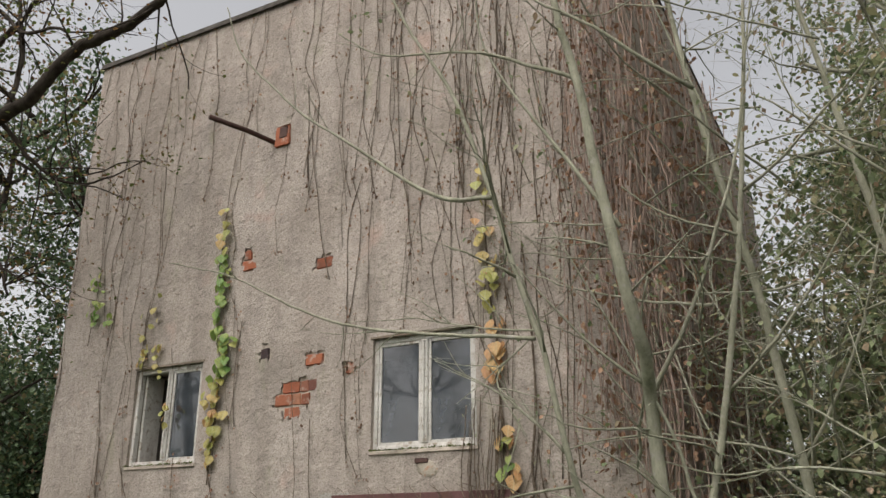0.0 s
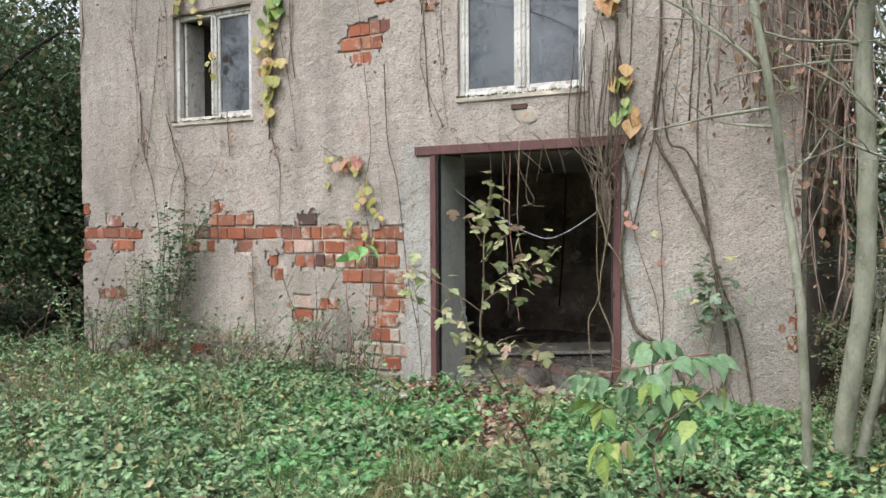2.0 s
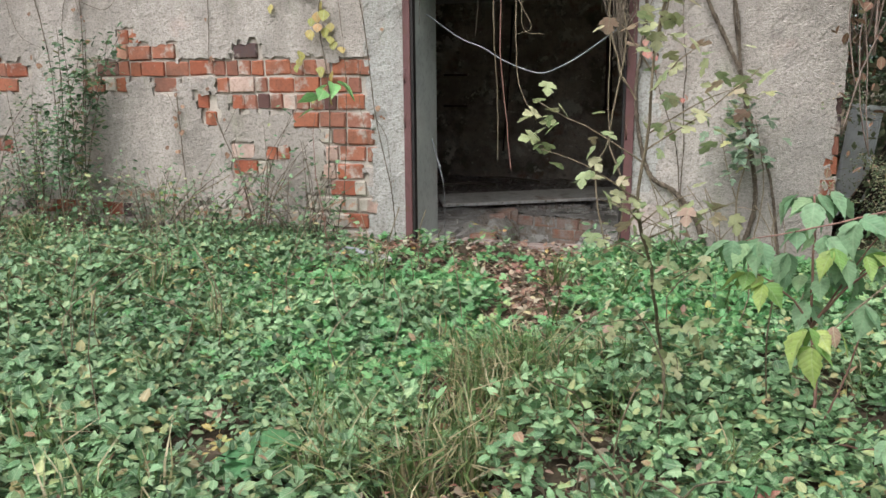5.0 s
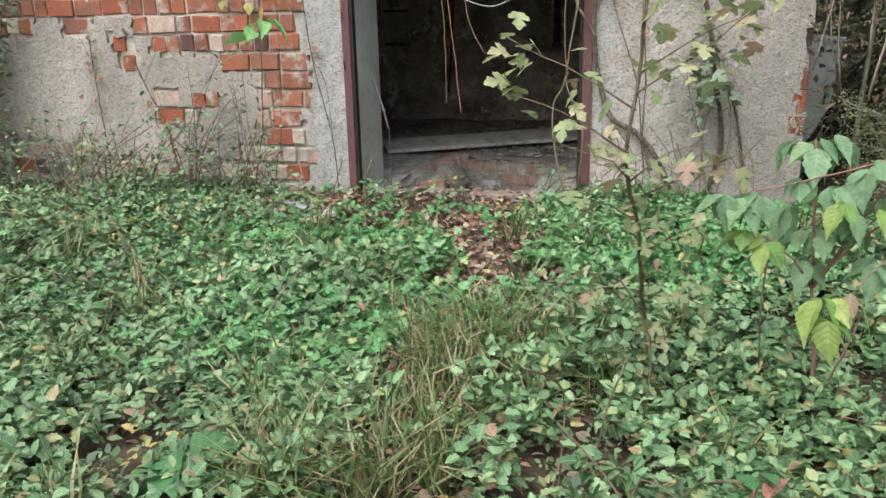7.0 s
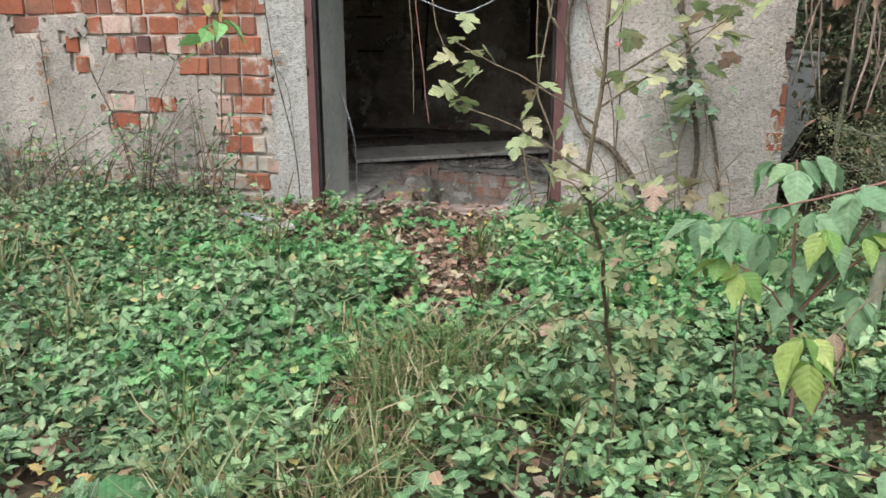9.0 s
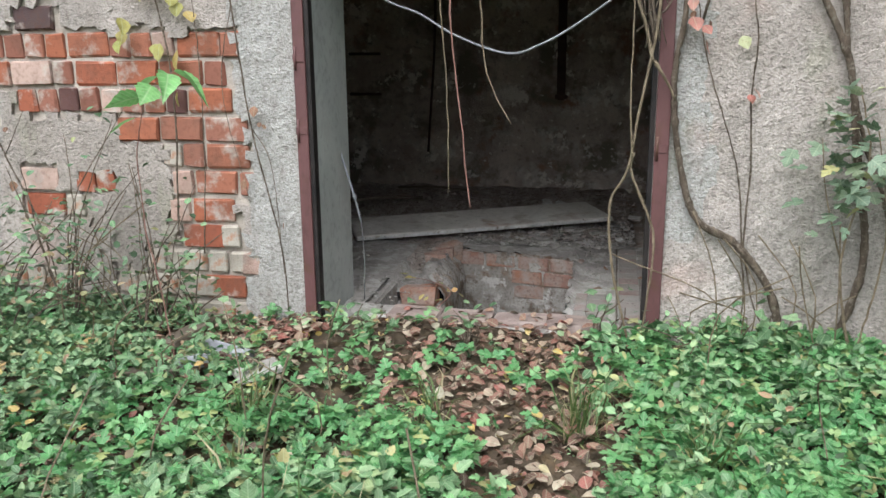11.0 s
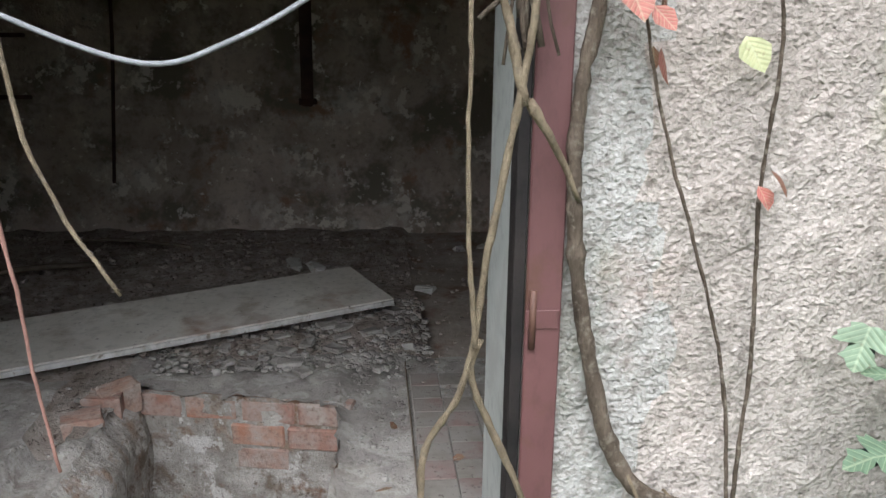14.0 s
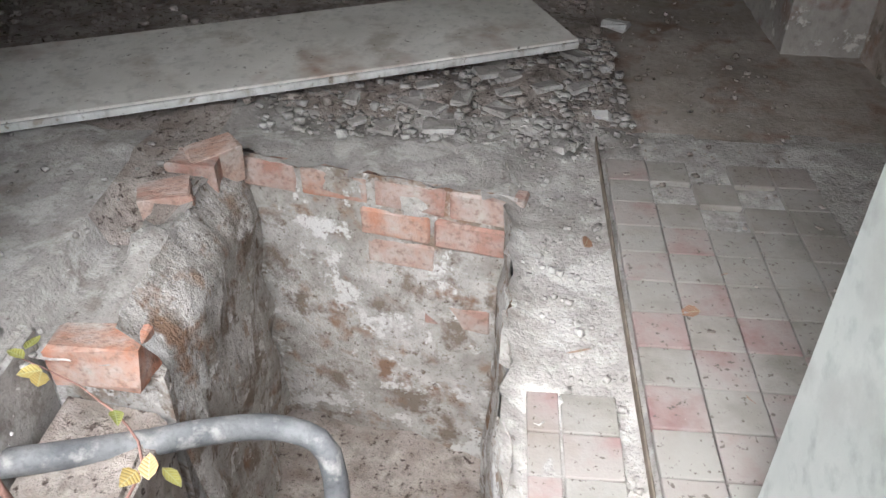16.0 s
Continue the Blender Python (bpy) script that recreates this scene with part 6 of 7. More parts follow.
creeper("creeper", "pale creeper with yellow leaves hanging over the bare bricks", [(-0.75, -.05, 0.5), (-0.7, -.05, 1.3), (-0.78, -.05, 2.0), (-0.7, -.05, 2.6), (-0.85, -.05, 4.0)], (.006, .003), M["vine"], seed=5,
        leaf=[("yellow_leaves", np.concatenate([strip(-0.78, 1.3, 2.45, 24, 17, sd=.10), strip(-1.15, 2.1, 2.4, 6, 18, sd=.10)]), np.random.default_rng(8).uniform(.07, .12, 30), M["yellowleaf"], OV, "yellow leaves"), ("orange_leaves", strip(-0.95, 2.2, 2.45, 6, 19, sd=.12), np.random.default_rng(9).uniform(.08, .13, 6), M["redleaf"], OV, "reddish leaves")], extra=[([(-1.35, -.04, 2.5), (-1.05, -.05, 2.35), (-0.6, -.05, 2.4)], .004), ([(-0.6, -.05, 0.4), (-0.55, -.05, 1.4), (-0.62, -.05, 2.4)], .004)])
creeper("creeper", "thick S-shaped brown creeper rooted beside the doorway", [(1.93, -.04, 2.35), (1.99, -.045, 2.0), (1.97, -.045, 1.7), (1.94, -.045, 1.35), (1.99, -.045, .95), (2.08, -.05, .68), (2.27, -.05, .56), (2.45, -.055, .32), (2.54, -.06, -0.03)], (.011, .022), M["vine"], seed=6,
        extra=[([(2.30, -.05, .55), (2.25, -.04, .93), (2.12, -.04, 1.34), (2.05, -.04, 1.6), (1.98, -.04, 1.95)], .005), ([(2.31, -.05, .55), (2.32, -.04, .97), (2.30, -.04, 1.27), (2.31, -.04, 1.57), (2.27, -.04, 2.0), (2.35, -.04, 3.0)], .005), ([(2.30, -.05, .54), (2.33, -.05, .3), (2.31, -.05, 0.0)], .006), ([(2.31, -.05, .54), (2.40, -.05, .2), (2.5, -.05, .12)], .006)],
        leaf=[("red_leaves", [(2.0, -.07, 1.66), (2.05, -.07, 1.62), (2.07, -.07, 1.55), (2.0, -.07, 1.75), (2.28, -.06, 1.30), (2.30, -.06, 1.33)], [.08, .06, .07, .07, .05, .06], M["redleaf"], OV, "red leaves"), ("yellow_leaf", [(2.23, -.05, 1.57)], [.075], M["mapleleaf"], OV, "yellow leaf")])
creeper("creeper", "twisted tan creeper climbing in front of the steel jamb", [(1.78, -.10, 0.0), (1.68, -.10, .45), (1.66, -.10, .77), (1.74, -.10, .94), (1.78, -.10, 1.2), (1.83, -.10, 1.5), (1.86, -.09, 1.8), (1.80, -.08, 2.1), (1.72, -.06, 2.38)], (.0065, .008), M["palevine"], seed=7,
        extra=[([(1.76, -.09, 1.02), (1.75, -.085, .93), (1.84, -.08, .71), (1.88, -.08, .54), (1.85, -.08, .18), (1.84, -.08, 0)], .0085), ([(1.83, -.10, 1.45), (1.79, -.09, 1.62), (1.74, -.09, 1.78), (1.72, -.08, 2.0), (1.78, -.06, 2.38)], .0095), ([(1.75, -.10, 1.0), (1.73, -.1, 1.35), (1.72, -.09, 1.8), (1.66, -.08, 2.36)], .005), ([(1.832, -.10, 1.46), (1.90, -.07, 1.36), (1.945, -.05, 1.27)], .010)])
creeper("creeper", "brown creeper stems fanning up the wall", [(2.75, -.05, 0.0), (2.86, -.05, .5), (2.77, -.05, 1.06), (2.70, -.05, 1.47), (2.45, -.04, 2.0), (2.25, -.04, 2.5), (2.3, -.04, 3.4), (2.2, -.04, 5.0)], (.020, .010), M["vine"], seed=8,
        extra=[([(2.70, -.05, 1.47), (2.64, -.05, 1.95), (2.5, -.05, 2.26), (2.35, -.05, 2.35), (2.3, -.05, 2.8)], .014), ([(3.08, -.05, 0.0), (2.95, -.05, .7), (2.80, -.05, 1.10), (2.68, -.05, 1.6), (2.6, -.04, 2.4), (2.7, -.04, 4.5)], .012)])

THIN = (([(-4.04, -.03, 3.3), (-4.02, -.03, 2.64), (-3.87, -.03, 2.2), (-3.78, -.03, 1.65), (-3.72, -.05, .9)], [([(-4.02, -.03, 2.6), (-4.22, -.03, 2.3), (-4.1, -.03, 1.9), (-3.8, -.03, 1.75)], .004), ([(-4.0, -.03, 2.9), (-3.8, -.03, 2.55), (-3.86, -.03, 2.2)], .003)]),
        ([(-3.62, -.03, 3.0), (-3.5, -.03, 2.65), (-3.34, -.03, 2.27), (-3.34, -.03, 1.71), (-3.42, -.05, .8)], [([(-3.4, -.03, 2.4), (-3.55, -.03, 2.1), (-3.58, -.03, 1.7)], .004), ([(-3.34, -.03, 2.2), (-3.0, -.04, 2.12), (-2.72, -.04, 2.5)], .004), ([(-3.36, -.03, 2.3), (-3.8, -.03, 2.38)], .003)]),
        ([(-2.1, -.03, 2.9), (-1.98, -.03, 2.5), (-1.9, -.03, 2.21), (-1.93, -.03, 1.6)], [([(-2.0, -.03, 2.5), (-2.1, -.03, 2.2)], .003)]),
        ([(-0.54, -.03, 3.3), (-0.5, -.03, 2.52), (-0.4, -.03, 2.15), (-0.34, -.04, 1.78), (-0.27, -.04, 1.12), (-0.14, -.05, .5), (-0.1, -.06, .05)], [([(-0.34, -.04, 1.78), (-0.42, -.04, 1.3), (-0.3, -.05, .7)], .003), ([(-0.27, -.04, 1.12), (-0.16, -.05, .9), (-0.12, -.05, .3)], .003)]),
        ([(-2.3, -.04, 1.3), (-2.28, -.05, .95), (-2.25, -.06, .5), (-2.22, -.08, .05)], [([(-2.29, -.05, 1.1), (-2.4, -.05, 1.35)], .003)]),
        ([(-1.9, -.05, 1.15), (-1.78, -.06, .9), (-1.6, -.08, .5), (-1.5, -.1, .05)], [([(-1.8, -.06, .95), (-1.65, -.06, 1.2)], .003)]),
        ([(-2.66, -.03, 2.95), (-2.64, -.03, 2.6), (-2.62, -.03, 2.44)], []))
for k, (pts, ex) in enumerate(THIN):
    rk = np.random.default_rng(140 + k)
    P = np.array(pts)[rk.integers(0, len(pts), 12)] + rk.normal(0, 1, (12, 3)) * np.array([.07, .012, .12])
    P[:, 1] = np.minimum(P[:, 1], -.03)
    creeper("creeper", "thin bare brown creeper with withered leaves on plaster", pts, (.0065, .004), M["vine"], seed=40 + k, extra=ex, sides=5, leaf=[("withered_leaves", P, rk.uniform(.03, .07, 12), M["dryleaf"], OV, "withered brown leaves")])


def build_hanging():
    specs = [([(0.76, .03, 2.36), (0.76, .04, 1.78), (0.77, .05, 1.59), (0.79, .05, 1.34), (0.80, .05, 1.09), (0.80, .05, .77)], .0055, "palevine"),
             ([(0.84, .03, 2.36), (0.82, .05, 1.78), (0.83, .05, 1.55), (0.86, .05, 1.24), (0.88, .05, 1.05), (0.90, .05, .82), (0.92, .05, .69)], .0065, "redstem"),
             ([(0.98, -.08, 2.42), (1.02, -.22, 1.768), (1.035, -.24, 1.667), (1.043, -.25, 1.50), (1.09, -.26, 1.32), (1.170, -.26, 1.17)], .006, "palevine"),
             ([(0.88, .02, 2.36), (0.95, .03, 2.1), (1.08, .02, 1.86), (0.97, .0, 1.80)], .005, "palevine"),
             ([(1.05, .02, 2.36), (1.0, .03, 2.0), (1.03, .04, 1.83), (1.18, .03, 1.80)], .005, "palevine"),
             ([(0.62, .03, 2.36), (0.63, .03, 2.1), (0.61, .03, 1.8)], .003, "vine")]
    for k, (pts, r0, m) in enumerate(specs):
        t = thing("hanging_vine", "dry vine shoot hanging bare in the doorway", "vine", pts[0], "vines hanging in the doorway")
        tb = Tubes()
        S = curve_pts(np.array(pts) - np.array(pts[0]), 0.03, .0015, k)
        tb.add(S, np.linspace(r0, r0 * .6, len(S)), 6, 0.10)
        put("shoot", tb.mesh("shoot", M[m]), t)
    # bundle of vines over the corner of the lintel
    r = np.random.default_rng(77)
    tb = Tubes()
    for k in range(26):
        x = r.uniform(1.5, 1.98)
        tb.add(curve_pts([(x, -.05, 2.75 + r.uniform(0, .8)), (x + r.normal(0, .06), -.07, 2.4), (1.80 + r.normal(0, .07), -.08, 2.0 + r.normal(0, .1)), (1.82 + r.normal(0, .05), -.08, r.uniform(1.5, 1.9))], .05, .003, k), r.uniform(.003, .007), 5)
    for k in range(16):
        x = r.uniform(-.1, 1.5)
        tb.add(curve_pts([(x, -.04, 2.5), (x + r.normal(.1, .1), -.05, 2.38), (x + r.normal(.15, .15), -.03, 2.36 - r.uniform(.05, .5))], .05, .003, k + 50), r.uniform(.002, .004), 4)
    tagged(put("vine_bundle", tb.mesh("vine_bundle", M["vine"])), "tangle of brown vines draped over the steel lintel", "creeper", kind="stuff")


build_hanging()


def build_wall_creepers():
    """The fine net of bare creeper stems over the whole front."""
    r = np.random.default_rng(88)
    tb = Tubes()
    tips = []
    for k in range(170):
        x = r.uniform(XL + .05, XR - .02) if r.random() < .5 else min(XR - .02, r.normal(2.0, 1.1))
        z1 = TOP - .05 if r.random() < .5 else r.uniform(4, TOP - .3)
        L = r.uniform(.8, 4.5)
        z0 = max(0.3 if r.random() < .25 else 2.5, z1 - L)
        n = max(3, int((z1 - z0) / .45))
        xs = x + np.cumsum(r.normal(0, .085, n))
        zs = np.linspace(z1, z0, n)
        pts = np.stack([xs, -.012 + r.normal(0, .006, n) - .006, zs], -1)
        bad = [in_open(a, c, .04) for a, _, c in pts]
        if any(bad) or min(p[2] for p in pts) < 2.4 and -0.4 < x < 2.1:
            m = bad.index(True) if any(bad) else 0
            if m < 3:
                continue
            pts = pts[:m]
        tb.add(curve_pts(pts, .14, .004, k), r.uniform(.0022, .0065), 4)
        tips.extend(pts)
    tagged(put("creeper_net", tb.mesh("creeper_net", M["vine"])), "fine net of bare brown creeper stems over the plaster", "creeper", kind="stuff")
    tips = np.array(tips)
    P = tips[r.integers(0, len(tips), 2600)] + r.normal(0, .06, (2600, 3)) * np.array([1, .15, 1])
    P[:, 1] = np.minimum(P[:, 1], -.02)
    P = P[[not in_open(a, c, .05) for a, _, c in P]]
    tagged(put("withered_leaves", leaf_mesh("withered_leaves", P, r.uniform(.02, .055, len(P)), -65, M["dryleaf"], shape=(HEX_V, HEX_F), seed=8)), "withered brown leaves clinging to the creeper", "leaves", kind="stuff")
    # brown hanging mass at the corner
    tb = Tubes()
    tips = []
    for k in range(120):
        x, y = r.uniform(2.9, 3.75), r.uniform(-.45, -.03)
        z1 = r.uniform(3.5, 9.3)
        z0 = max(2.7 if x < 3.42 else 0.9, z1 - r.uniform(1.2, 4.5))
        n = max(4, int((z1 - z0) / .4))
        pts = np.stack([x + np.cumsum(r.normal(0, .06, n)), np.minimum(y + np.cumsum(r.normal(0, .035, n)), -.02), np.linspace(z1, z0, n)], -1)
        tb.add(curve_pts(pts, .14, .006, k), r.uniform(.003, .009), 4)
        tips.extend(pts)
    tagged(put("creeper_curtain", tb.mesh("creeper_curtain", M["curtain"])), "curtain of dead brown creeper hanging at the house corner", "creeper", kind="stuff")
    tips = np.array(tips)
    P = tips[r.integers(0, len(tips), 1500)] + r.normal(0, .12, (1500, 3))
    P[:, 1] = np.minimum(P[:, 1], -.04)
    tagged(put("withered_leaves", leaf_mesh("withered_leaves", P, r.uniform(.04, .10, len(P)), -50, M["dryleaf"], shape=(HEX_V, HEX_F), seed=9)), "withered brown leaves in the dead creeper", "leaves", kind="stuff")

    # dead creeper over the side of the house
    tb = Tubes()
    tips = []
    for k in range(170):
        x, y = XR + r.uniform(.05, .32), r.uniform(.05, 6.5) ** 1.0
        z1 = r.uniform(4.0, 9.35)
        z0 = max(1.6, z1 - r.uniform(1.2, 4.5))
        n = max(4, int((z1 - z0) / .4))
        pts = np.stack([np.maximum(x + np.cumsum(r.normal(0, .04, n)), XR + .03), y + np.cumsum(r.normal(0, .10, n)), np.linspace(z1, z0, n)], -1)
        tb.add(curve_pts(pts, .16, .006, k), r.uniform(.004, .011), 4)
        tips.extend(pts)
    tagged(put("creeper_curtain", tb.mesh("creeper_curtain", M["curtain"])), "dead brown creeper covering the side of the house", "creeper", kind="stuff")
    tips = np.array(tips)
    P = tips[r.integers(0, len(tips), 2600)] + r.normal(0, .12, (2600, 3))
    P[:, 0] = np.maximum(P[:, 0], XR + .03)
    tagged(put("withered_leaves", leaf_mesh("withered_leaves", P, r.uniform(.04, .11, len(P)), -50, M["dryleaf"], shape=(HEX_V, HEX_F), seed=19)), "withered brown leaves over the side of the house", "leaves", kind="stuff")


build_wall_creepers()

# ---------- trees ----------


def young_tree(label, pts, rad, branches, seed, twigs=26, mat="bark"):
    t = thing("young_tree", label, "tree", pts[0], "young trees by the house corner")
    o = np.array(pts[0])
    r = np.random.default_rng(seed)
    tb = Tubes()
    S = curve_pts(np.array(pts) - o, 0.10, .003, seed)
    tb.add(S, np.linspace(rad[0], rad[1], len(S)), 10, .02)
    put("trunk", tb.mesh("trunk", M[mat]), t)
    tb2 = Tubes()
    for k, (b, r0) in enumerate(branches):
        B = curve_pts(np.array(b) - o, 0.10, .004, seed + k)
        tb = Tubes()
        tb.add(B, np.linspace(r0, r0 * .3, len(B)), 6)
        put("branch", tb.mesh("branch", M[mat]), t)
        for q in range(7):
            i = r.integers(2, len(B) - 1)
            d = B[i] - B[i - 1]
            grow(tb2, B[i], d / np.linalg.norm(d) + r.normal(0, .6, 3), r.uniform(.25, .7), .005, 1, r, .3, kids=(1, 3))
    for q in range(twigs):
        i = r.integers(len(S) // 4, len(S))
        grow(tb2, S[i], np.array([r.normal(0, 1), r.normal(0, .8), r.uniform(-.1, .9)]), r.uniform(.5, 1.5), r.uniform(.006, .013), 2, r, .3, kids=(2, 4))
    put("twig_spray", tb2.mesh("twig_spray", M[mat]), t)["kind"] = "stuff"
    return t


young_tree("slender bare young tree leaning across the house front", [(3.60, -1.90, 0), (3.57, -2.05, 1.16), (3.48, -2.0, 1.78), (3.39, -2.25, 2.5), (3.26, -2.3, 3.2), (3.06, -2.35, 3.9), (2.88, -2.3, 4.53), (2.54, -2.3, 5.55), (1.9, -2.3, 6.8), (1.4, -2.3, 8.4)], (.030, .009),
           [([(3.2, -2.3, 3.34), (1.95, -2.3, 3.55), (1.01, -2.3, 3.86), (.27, -2.3, 4.24), (-.64, -2.3, 4.55)], .017), ([(2.88, -2.3, 4.53), (2.37, -2.3, 4.63), (1.49, -2.3, 5.32), (.88, -2.3, 5.83), (.09, -2.3, 6.7), (-.2, -2.3, 7.4)], .020), ([(3.36, -2.2, 2.51), (2.89, -2.1, 2.94), (2.26, -2.1, 3.3)], .014), ([(3.23, -2.3, 3.38), (2.51, -2.1, 3.56), (1.96, -2.1, 3.71)], .011), ([(3.18, -2.3, 3.34), (2.9, -2.35, 3.05), (3.2, -2.5, 2.6)], .008)], 201, 10)
young_tree("bare young tree with smooth grey-green bark", [(3.74, -1.4, -.05), (3.83, -1.58, .73), (3.90, -1.62, 1.2), (3.91, -1.7, 1.96), (3.88, -1.75, 2.77), (3.95, -2.1, 3.2), (3.89, -2.3, 3.75), (3.65, -2.3, 5.4), (3.5, -2.3, 6.2), (3.3, -2.2, 8.4)], (.066, .016),
           [([(3.9, -2.3, 4.09), (3.39, -2.3, 4.93), (2.87, -2.3, 5.9), (2.77, -2.3, 6.8)], .018), ([(3.65, -2.3, 5.39), (2.81, -2.3, 5.89), (1.83, -2.3, 6.19), (1.3, -2.3, 6.58)], .018), ([(3.88, -1.8, 2.9), (4.3, -1.9, 3.6), (4.7, -2.0, 4.6), (5.0, -2.0, 6.0)], .02)], 202, 18)
young_tree("bare young tree leaning away from the house", [(3.84, -1.4, -.05), (3.96, -1.52, .56), (4.03, -1.6, 1.0), (4.18, -1.7, 1.92), (4.43, -1.7, 2.92), (4.75, -1.8, 4.6), (5.0, -1.7, 7.0)], (.036, .010),
           [([(4.18, -1.7, 1.92), (4.0, -1.8, 2.7), (3.6, -1.9, 3.6), (3.2, -1.9, 4.4)], .016), ([(4.43, -1.7, 2.92), (4.9, -2.0, 3.3), (5.4, -2.2, 3.9)], .015)], 203, 18)
young_tree("thin bare sapling behind the young trees", [(3.95, 1.0, 0), (4.0, 1.0, 1.2), (4.15, .9, 3.0), (4.3, .8, 5.5)], (.022, .008), [([(4.0, 1.0, 1.2), (4.4, .9, 1.7), (4.8, .8, 2.0)], .008)], 204, 14)
young_tree("bare young tree in the thicket", [(4.9, -.6, 0), (4.85, -.7, 1.5), (4.7, -.9, 3.5), (4.3, -1.1, 6.0), (4.1, -1.1, 8.0)], (.05, .015), [([(4.8, -.8, 2.5), (5.3, -.9, 3.4), (5.8, -.9, 4.8)], .016)], 205, 20)
young_tree("bare young tree in the thicket", [(5.9, .4, 0), (5.9, .3, 2.0), (5.6, .1, 4.5), (5.2, -.1, 7.5)], (.06, .02), [([(5.9, .3, 2.0), (6.3, .1, 3.5), (6.6, .0, 5.5)], .018)], 206, 22)


def dark_limb_tree():
    t = thing("old_tree", "old dark-barked tree reaching a crooked limb past the roof", "tree", (-7.6, -2.2, 0))
    o = np.array((-7.6, -2.2, 0))
    r = np.random.default_rng(9)
    tb = Tubes()
    S = curve_pts(np.array([(-7.6, -2.2, 0), (-7.4, -2.2, 2.5), (-7.0, -2.1, 5.0), (-6.7, -2.0, 7.5), (-6.9, -2.0, 11)]) - o, .2, .01, 1)
    tb.add(S, np.linspace(.26, .10, len(S)), 12, .03)
    put("trunk", tb.mesh("trunk", M["darkbark"]), t)
    tips = []
    tw = Tubes()
    for k, (b, r0) in enumerate((([(-6.95, -2.05, 5.6), (-5.6, -2, 6.7), (-4.43, -2, 7.26), (-3.77, -2, 7.38), (-3.02, -2, 7.92), (-1.9, -2, 8.1), (-1.3, -2, 8.6), (-1.0, -2, 9.6)], .125), ([(-6.75, -2, 7.4), (-5.6, -2, 9.3), (-4.96, -2, 9.18), (-4.18, -2, 8.55), (-3.4, -2, 8.35), (-3.02, -2, 7.92)], .05), ([(-4.3, -2, 7.3), (-4.4, -1.9, 8.4), (-4.9, -1.8, 9.8), (-5.1, -1.8, 11)], .04), ([(-4.43, -2, 7.26), (-4.1, -1.6, 6.7), (-3.7, -1.3, 6.5), (-3.3, -1.0, 6.6)], .035), ([(-6.9, -2, 6), (-5.7, -1.6, 5.9), (-4.8, -1.5, 5.6), (-4.5, -1.4, 5.0)], .05), ([(-6.8, -2, 7), (-5.6, -1.9, 8.0), (-4.0, -1.9, 9.4), (-2.6, -1.9, 10.5)], .05))):
        B = curve_pts(np.array(b) - o, .12, .012, k + 3)
        tb = Tubes()
        tb.add(B, np.linspace(r0, r0 * .35, len(B)), 8, .04)
        put("limb", tb.mesh("limb", M["darkbark"]), t)
        for q in range(14):
            i = r.integers(3, len(B))
            grow(tw, B[i], np.array([r.normal(0, 1), r.normal(0, .7), r.normal(.2, .8)]), r.uniform(.5, 1.3), .014, 2, r, .4, kids=(2, 4), tips=tips)
    put("twig_spray", tw.mesh("twig_spray", M["darkbark"]), t)["kind"] = "stuff"
    tips = np.array(tips)
    P = tips[r.integers(0, len(tips), 2600)] + r.normal(0, .12, (2600, 3))
    put("foliage", leaf_mesh("foliage", P, r.uniform(.04, .08, len(P)), -20, M["autumn"], shape=(HEX_V, HEX_F), seed=4), t, "sparse olive and yellow autumn leaves")


dark_limb_tree()


def make_tree(label, height, crown, nleaf, leaf, bark, fol, seed, bare=0.3, at=(0, 0, 0), name="tree", group="wood around the house"):
    t = thing(name, label, "tree" if name == "tree" else "shrub", at, group)
    r = np.random.default_rng(seed)
    tb = Tubes()
    n = 12
    S = np.stack([np.cumsum(r.normal(0, .10, n + 1)), np.cumsum(r.normal(0, .10, n + 1)), np.linspace(0, height, n + 1)], -1)
    S[:, :2] -= S[0, :2]
    tb.add(S, np.linspace(height * .02 + .03, .02, n + 1), 8, .04)
    put("trunk", tb.mesh("trunk", M[bark]), t)
    tips = []
    tw = Tubes()
    for q in range(int(9 + height * 1.6)):
        i = r.integers(int(n * bare), n + 1)
        a = r.uniform(0, 6.28)
        grow(tw, S[i], np.array([math.cos(a), math.sin(a), r.uniform(.05, .9)]), crown * r.uniform(.5, 1.0), .018 + .02 * crown * r.random(), 2, r, .35, kids=(2, 5), tips=tips)
    put("branchwork", tw.mesh("branchwork", M[bark]), t)["kind"] = "stuff"
    tips = np.array(tips)
    P = tips[r.integers(0, len(tips), nleaf)] + r.normal(0, .22, (nleaf, 3))
    P = P[P[:, 2] > 0.1]
    put("foliage", leaf_mesh("foliage", P, r.uniform(*leaf, len(P)), -15, M[fol], shape=(DIA_V, DIA_F), seed=seed, tilt_sd=45), t)
    return t


T1 = make_tree("tall dark-leaved woodland tree", 10, 2.8, 9000, (.08, .17), "darkbark", "darkleaf", 301, .2, (-8.8, 3.5, 0))
T2 = make_tree("thinning woodland tree with autumn leaves", 12, 3.2, 7000, (.07, .14), "bark", "thicketleaf", 302, .3, (8.0, 5.5, 0))
T3 = make_tree("dense dark green shrub", 3.6, 1.6, 9000, (.06, .12), "darkbark", "darkleaf", 303, .05, (-6.6, 1.2, 0), "shrub", "shrubs beside the house")
T4 = make_tree("leafy green thicket shrub with bare stems", 4.2, 1.7, 5000, (.05, .10), "bark", "thicketleaf", 304, .05, (6.6, 2.6, 0), "shrub", "shrubs beside the house")
q = random.Random(17)
